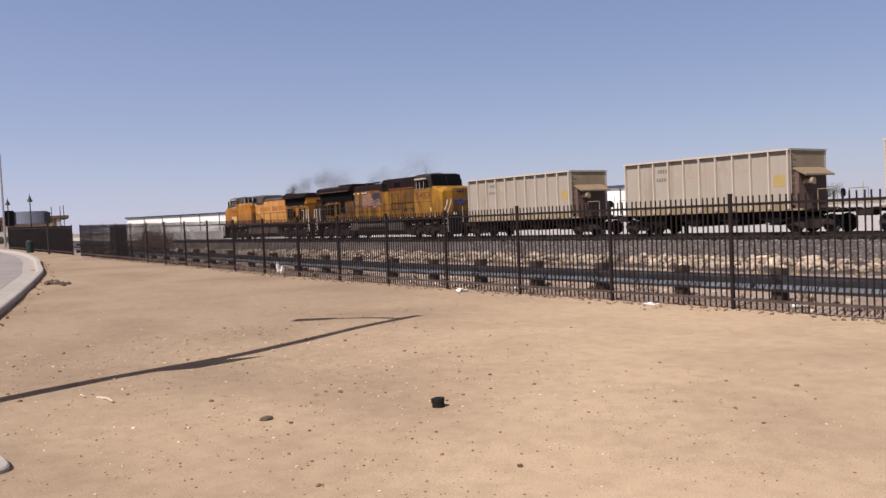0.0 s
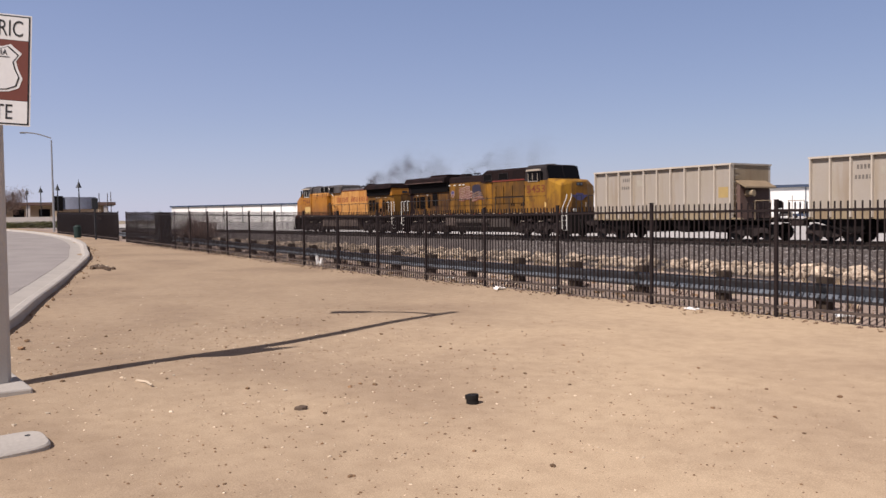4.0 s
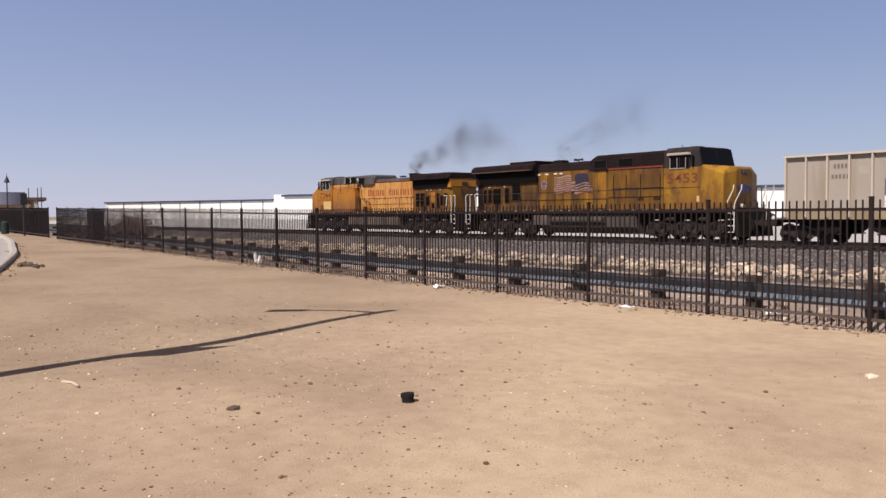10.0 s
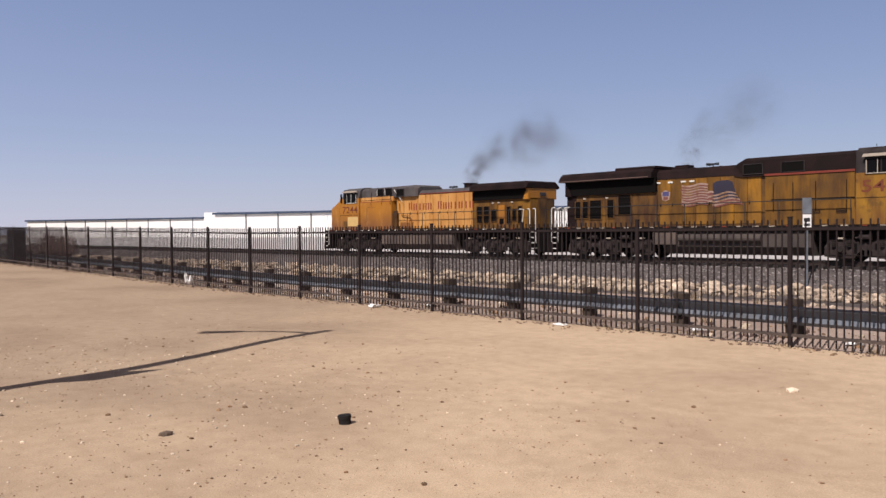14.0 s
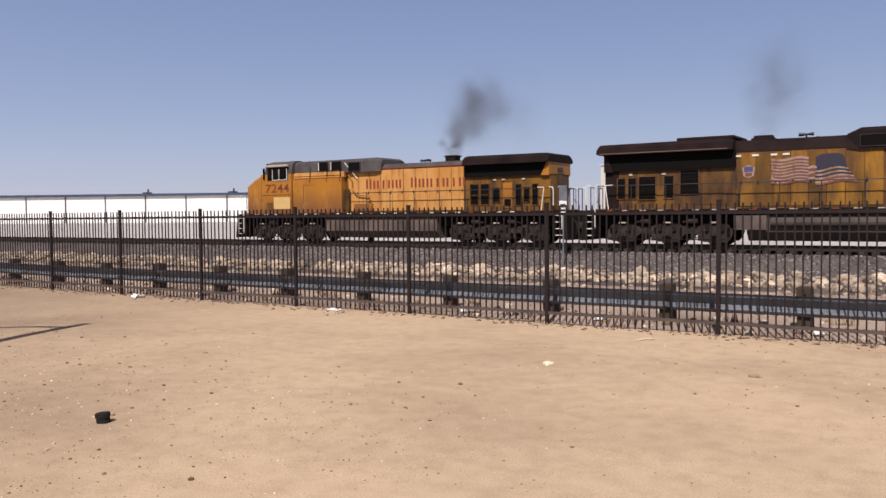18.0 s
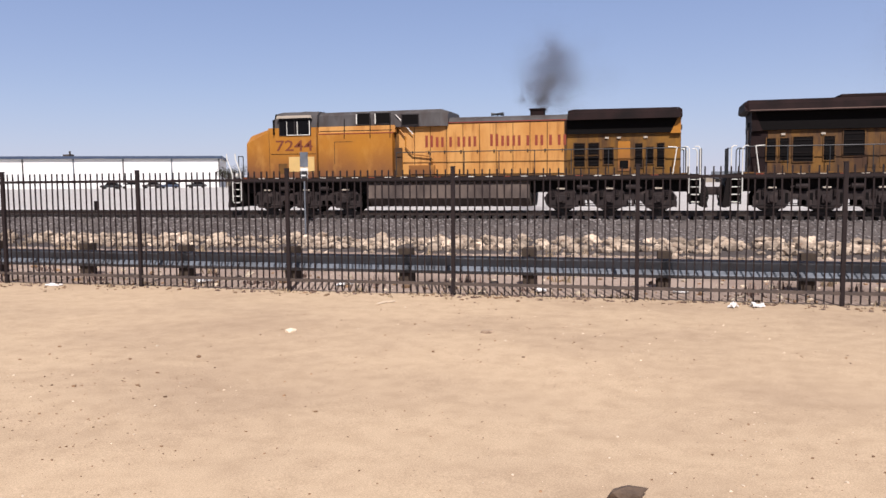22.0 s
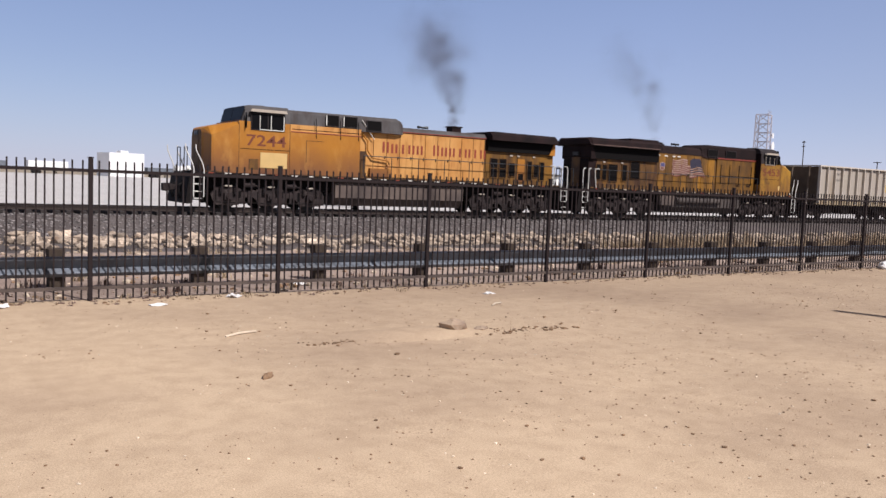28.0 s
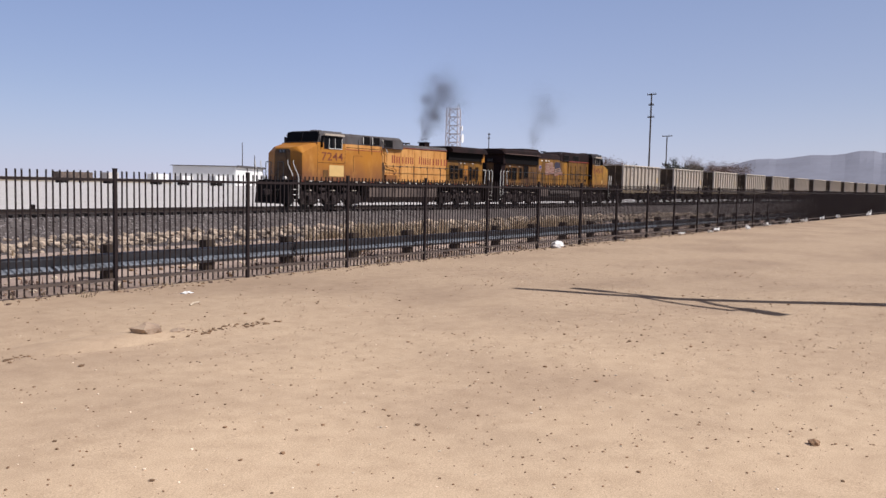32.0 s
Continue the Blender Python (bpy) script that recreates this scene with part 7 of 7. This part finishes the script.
# ---- trees, hills ----
def tree(x, y, h, spread, label, leafy=1.0, leaf_mat="leaf", seed=1):
    r = np.random.default_rng(seed)
    root = thing("tree", label, "tree", at=pose(x, y, land(x, y) - 0.05))
    bm = bmesh.new()
    tips = []
    tube(bm, (0, 0, -0.2), (0.1, 0, h * 0.4), h * 0.035, h * 0.022, 8)
    for k in range(8):
        a = k * math.tau / 8 + r.uniform(-0.3, 0.3)
        p0 = Vector((0.1, 0, h * r.uniform(0.3, 0.42)))
        p1 = p0 + Vector((math.cos(a) * spread * 0.4, math.sin(a) * spread * 0.4, h * r.uniform(0.15, 0.3)))
        p2 = p1 + Vector((math.cos(a + r.uniform(-0.6, 0.6)) * spread * 0.35, math.sin(a) * spread * 0.3, h * r.uniform(0.08, 0.3)))
        tube(bm, p0, p1, h * 0.015, h * 0.009, 6)
        tube(bm, p1, p2, h * 0.009, h * 0.003, 5)
        tips += [p1, p2, (p1 + p2) / 2]
    part("trunk", bm, M["bark"], root)
    verts, faces = [], []
    for tip in tips:
        for _ in range(int((90 if leaf_mat == "leaf" else 330) * leafy)):
            c = tip + Vector(r.normal(0, spread * 0.13, 3))
            u, w = Vector(r.normal(0, 1, 3)).normalized(), Vector(r.normal(0, 1, 3)).normalized()
            s = h * (r.uniform(0.02, 0.045) if leaf_mat == "leaf" else r.uniform(0.014, 0.034))
            i = len(verts)
            verts += [c, c + u * s, c + u * s * 0.5 + w * s * 0.6, c + w * s * 0.25 - u * s * 0.2]
            faces += [(i, i + 1, i + 2), (i, i + 2, i + 3)]
    if faces:
        ob = new("crown", from_arrays("crown", verts, faces, M[leaf_mat]))
        ob.parent = root
    return root


for k, (az, r, h, sp, lf, mt) in enumerate(((-64.4, 210, 9.2, 5, 1.0, "twig"), (-65.6, 215, 9.0, 5, 0.8, "twig"), (-66.8, 220, 8.0, 3, 1.2, "leaf"), (-69.4, 210, 9.2, 3.2, 1.3, "leaf"), (-70.1, 205, 8.5, 4, 1.2, "leaf"), (-71.3, 240, 9.6, 7, 1.4, "twig"), (-72.6, 260, 9.6, 7, 1.2, "twig"), (28.9, 215, 5.2, 4.5, 1.3, "leaf"), (29.3, 212, 5.0, 3, 1.2, "leaf"), (84.4, 112, 4.6, 3.2, 1.2, "twig"))):
    x, y = at_bearing(az, r)
    tree(x, y, h, sp, "green dusty tree beyond the railway" if mt == "leaf" else "bare brownish tree in the distance", lf, mt, 40 + k)

bush = thing("dry_bush", "leafless reddish-brown bush behind the fence", "bush", at=pose(-50, 15.2, land(-50, 15.2)))
verts, faces = [], []
r = np.random.default_rng(9)
for k in range(900):
    a, e = r.uniform(0, math.tau), r.uniform(0.5, 1.5)
    p0 = Vector((r.normal(0, 0.7), r.normal(0, 0.4), r.uniform(0, 0.6)))
    p1 = p0 + Vector((math.cos(a) * math.cos(e), math.sin(a) * math.cos(e), math.sin(e))) * r.uniform(0.6, 1.7)
    s = Vector((0.012, 0.008, 0))
    i = len(verts)
    verts += [p0 - s, p0 + s, p1, p0 + Vector((0, 0.015, 0))]
    faces += [(i, i + 1, i + 2), (i + 1, i + 3, i + 2), (i + 3, i, i + 2)]
ob = new("brushwood", from_arrays("brushwood", verts, faces, M["twig"]))
ob.parent = bush
tagged(ob, kind="stuff")


def hills():
    verts, faces = [], []
    n, m = 170, 9
    for i in range(n + 1):
        az = -65.5 - 68 * i / n
        k = (az + 65.5) / -68
        top = (2.3 + 0.3 * noise.noise((az * 0.11, 0, 2)) + 0.26 * noise.noise((az * 0.45, 0, 7)) + 0.08 * noise.noise((az * 1.6, 0, 3))) * min(1.12, 0.42 + 3.3 * k) * min(1.0, 0.3 + k * 12)
        for j in range(m + 1):
            f = j / m
            rr = 2700 + 700 * f
            z = rr * math.tan(radians(top)) * (math.sin(f * math.pi / 2) ** 1.2) * (1 + 0.12 * noise.noise((az * 0.5, f * 5, 1)) * (1 - f))
            x, y = at_bearing(az, rr)
            verts.append((x, y, z - 3 * (1 - f)))
    for i in range(n):
        for j in range(m):
            a = i * (m + 1) + j
            faces.append((a, a + m + 1, a + m + 2, a + 1))
    return tagged(new("backdrop_hills", from_arrays("backdrop_hills", verts, faces, M["hill"])), "desert hills on the horizon with blue-grey haze painted in", "hills", kind="structure")


hills()

# ---- station end of the road ----
x, y = at_bearing(82.3, 128)
depot = thing("low_building", "low tan building with a brown flat roof and an arcade", "building", at=pose(x, y, 1.1, 0, 0, 80))
part("wall", box(bmesh.new(), -8, 8, 0, 9, -0.5, 2.7), M["tan_wall"], depot, "tan stucco wall")
part("roof", box(bmesh.new(), -9, 9.5, -2.0, 10, 2.7, 3.1), M["roof_brown"], depot, "brown flat roof")
for k in range(6):
    part("column", box(bmesh.new(), -8.5 + 3.3 * k, -8.0 + 3.3 * k, -1.8, -1.3, -0.5, 2.7), M["store"], depot, "pale stucco column")
for k in range(5):
    part("doorway", box(bmesh.new(), -6.8 + 3.2 * k, -5.4 + 3.2 * k, -0.06, 0, -0.4, 2.2), M["pane"], depot, "dark doorway under the arcade")
bm = bmesh.new()
n = 12
for i in range(n):
    a0, a1 = -0.6 + 1.2 * i / n, -0.6 + 1.2 * (i + 1) / n
    q = [(4 * math.sin(a) * 1.0, -4 * math.cos(a)) for a in (a0, a1)]
    lo = [bm.verts.new((*p, 2.2)) for p in q]
    hi = [bm.verts.new((*p, 3.75)) for p in q]
    bm.faces.new((lo[0], lo[1], hi[1], hi[0]))
bmesh.ops.remove_doubles(bm, verts=bm.verts[:], dist=0.001)
bmesh.ops.solidify(bm, geom=bm.faces[:], thickness=0.2)
x, y = at_bearing(80.3, 120)
screen = single("curved_screen", bm, M["screen"], "curved grey-blue panel screen over the building", "screen", at=pose(x, y, 0.9, 0, 0, 80))
part("screen_wall", box(bmesh.new(), -2.8, 2.8, -3.2, 1, 0, 2.22), M["tan_wall"], screen)
part("screen_post", box(bmesh.new(), -2.6, -1.6, -3.9, -3.3, 2.0, 3.9), M["black"], screen)

for az, r in ((80.18, 86), (81.4, 97), (82.35, 108), (83.12, 119), (83.9, 131)):
    x, y = at_bearing(az, r)
    pl = thing("park_lamp", "dark lamp post with a cone-shaped lantern", "lamp post", "lamp posts by the low building", at=pose(x, y, rise(x)))
    part("pole", tube(bmesh.new(), (0, 0, -0.2), (0, 0, 4.0), 0.07, 0.05, 8), M["dark_metal"], pl)
    part("lantern", tube(bmesh.new(), (0, 0, 4.0), (0, 0, 4.6), 0.26, 0.03, 12), M["dark_metal"], pl)
    part("finial", tube(bmesh.new(), (0, 0, 4.55), (0, 0, 4.85), 0.03, 0.01, 6), M["dark_metal"], pl)

verts, faces = [], []
r = np.random.default_rng(3)
for k in range(7000):
    c = Vector((r.uniform(-6, 6), r.uniform(-0.6, 0.6), r.uniform(0.02, 0.62)))
    u, w = Vector(r.normal(0, 1, 3)).normalized() * 0.16, Vector(r.normal(0, 1, 3)).normalized() * 0.12
    i = len(verts)
    verts += [c, c + u, c + u * 0.5 + w]
    faces.append((i, i + 1, i + 2))
x, y = at_bearing(83.3, 100)
hedge = tagged(new("hedge", from_arrays("hedge", verts, faces, M["hedge"])), "low clipped green hedge along the road", "hedge", kind="stuff")
hedge.matrix_basis = pose(x, y, rise(x), 0, 0, 80)

x, y = at_bearing(83.2, 106)
bm = bmesh.new()
box(bm, -7, 7, -0.15, 0.15, -0.3, 1.15, 0.02)
single("low_wall", bm, M["store"], "low cream garden wall behind the hedge", "wall", at=pose(x, y, rise(x), 0, 0, 80))

x, y = at_bearing(80.35, 61.5)
bin_ = thing("litter_bin", "dark green litter bin beside the fence", "litter bin", at=pose(x, y, rise(x)))
part("bin_body", tube(bmesh.new(), (0, 0, 0), (0, 0, 0.72), 0.22, 0.25, 14), M["green"], bin_)
part("bin_lid", tube(bmesh.new(), (0, 0, 0.72), (0, 0, 0.84), 0.27, 0.15, 14), M["green"], bin_)
x, y = at_bearing(79.3, 56.5)
bm = bmesh.new()
box(bm, -0.05, 0.05, -0.05, 0.05, -0.2, 2.5)
box(bm, -0.06, 0.06, -0.18, 0.18, 1.9, 2.6)
single("path_sign", bm, M["dark_metal"], "slim dark post sign beside the gate gap", "sign", at=pose(x, y, rise(x)))
cab_x = -44.0
bm = bmesh.new()
box(bm, -0.45, 0.45, -0.3, 0.3, -0.1, 1.68, 0.03)
single("signal_cabinet", bm, M["dark_metal"], "dark signal cabinet just behind the fence", "cabinet", at=pose(cab_x, 11.6, rise(cab_x)))


# ---- exhaust ----
PUFFS = []


def smoke_puff(radius, count, seed):
    """A cloud of very fine soot flakes, lumpy and denser at its cores."""
    r = np.random.default_rng(seed)
    cores = r.normal(0, 0.42, (9, 3)) * radius
    which = r.choice(9, size=count, p=r.dirichlet([1.5] * 9))
    wide = r.uniform(0.16, 0.4, (9, 1))[which]
    c = cores[which] + r.normal(0, 1, (count, 3)) * wide * radius
    s = (r.uniform(0.0021, 0.0038, count) * (0.8 + 0.3 * radius))[:, None, None]
    tri = c[:, None, :] + r.normal(0, 1, (count, 3, 3)) * s
    me = bpy.data.meshes.new("smoke_puff")
    me.vertices.add(count * 3)
    me.vertices.foreach_set("co", tri.reshape(-1))
    me.loops.add(count * 3)
    me.loops.foreach_set("vertex_index", np.arange(count * 3))
    me.polygons.add(count)
    me.polygons.foreach_set("loop_start", np.arange(count) * 3)
    me.materials.append(M["smoke"])
    me.update(calc_edges=True)
    return me


for which, (unit, sx, top, strength) in enumerate(((0.0, 15.57, 4.5, 1.0), (COUPLING, -15.0, 4.6, 0.31))):
    for k in range(13):
        u = k / 12
        radius = 0.46 + 1.46 * u
        mesh = smoke_puff(radius, int(5.2 * strength * (3600 + 7600 * radius ** 2) * (1 - 0.7 * u)), 70 + 10 * which + k)
        ob = tagged(new("smoke_puff", mesh), "drifting puff of dark diesel exhaust", "smoke", "puffs of exhaust smoke", "stuff")
        home = Vector((sx + (0.15 + 0.6 * u) * math.sin(2.1 * k), 0.1 + 9.5 * u ** 1.4, top + 0.2 + 4.2 * u ** 0.75))
        PUFFS.append((ob, unit, home, 0.05 + 0.35 * u, 0.7 * k, u))


# ---- motion of the train ----
def motions():
    rows = [0.5 * i for i in range(65)]
    walk(lead, [(t, pose(train_s(t), TRACK_Y, RAIL_Z)) for t in rows])
    walk(second, [(t, pose(train_s(t) + COUPLING, TRACK_Y, RAIL_Z, 0, 0, 180)) for t in rows])
    for n, car in enumerate(cars):
        walk(car, [(t, pose(train_s(t) + CAR_START + CAR_PITCH * n, TRACK_Y, RAIL_Z)) for t in rows])
    fine = [0.1 * i for i in range(321)]
    for wheel, radius, sense in ROLLING:
        x, y, z = wheel.location
        walk(wheel, [(t, Matrix.Translation((x, y, z)) @ Matrix.Rotation(sense * (train_s(t) + 92.24) / radius, 4, "Y")) for t in fine])
    spread = ((0, 0.7), (7, 0.9), (14, 0.9), (18, 0.5), (20, 0.3), (25, 0.6), (28, 0.4), (29, 0.55), (30, 1.0), (31.2, 0.5), (32, 0.05))
    drift = ((0, 0), (14, 0), (18, 0), (20, -1.4), (22, 0.6), (24, 1.5), (26, 3.6), (28.5, 0), (30, -0.3), (31.2, 0.3), (32, 3.4))
    lift = ((0, 0.16), (4, 0.3), (7, 0.62), (13, 0.9), (18, 0.8), (20, 0.5), (23, 0.55), (25, 0.8), (26, 0.65), (28.5, 1.45), (29.5, 1.35), (31, 0.8), (32, 1.0))

    def between(keys, t):
        return float(np.interp(t, [k[0] for k in keys], [k[1] for k in keys]))

    for puff, unit, home, swing, phase, age in PUFFS:
        out = []
        for t in rows:
            c = math.cos(t * 0.9 + phase)
            x = train_s(t) + unit + home.x + swing * 0.5 * c + between(drift, t) * age
            y = TRACK_Y + home.y * between(spread, t) + swing * c
            z = RAIL_Z + home.z + (between(lift, t) - 1) * 4.2 * age ** 0.75 + swing * 0.35 * math.sin(t * 1.3 + phase)
            out.append((t, pose(x, y, z, 0, 0, 25 * math.sin(t * 0.5 + phase))))
        walk(puff, out)


motions()
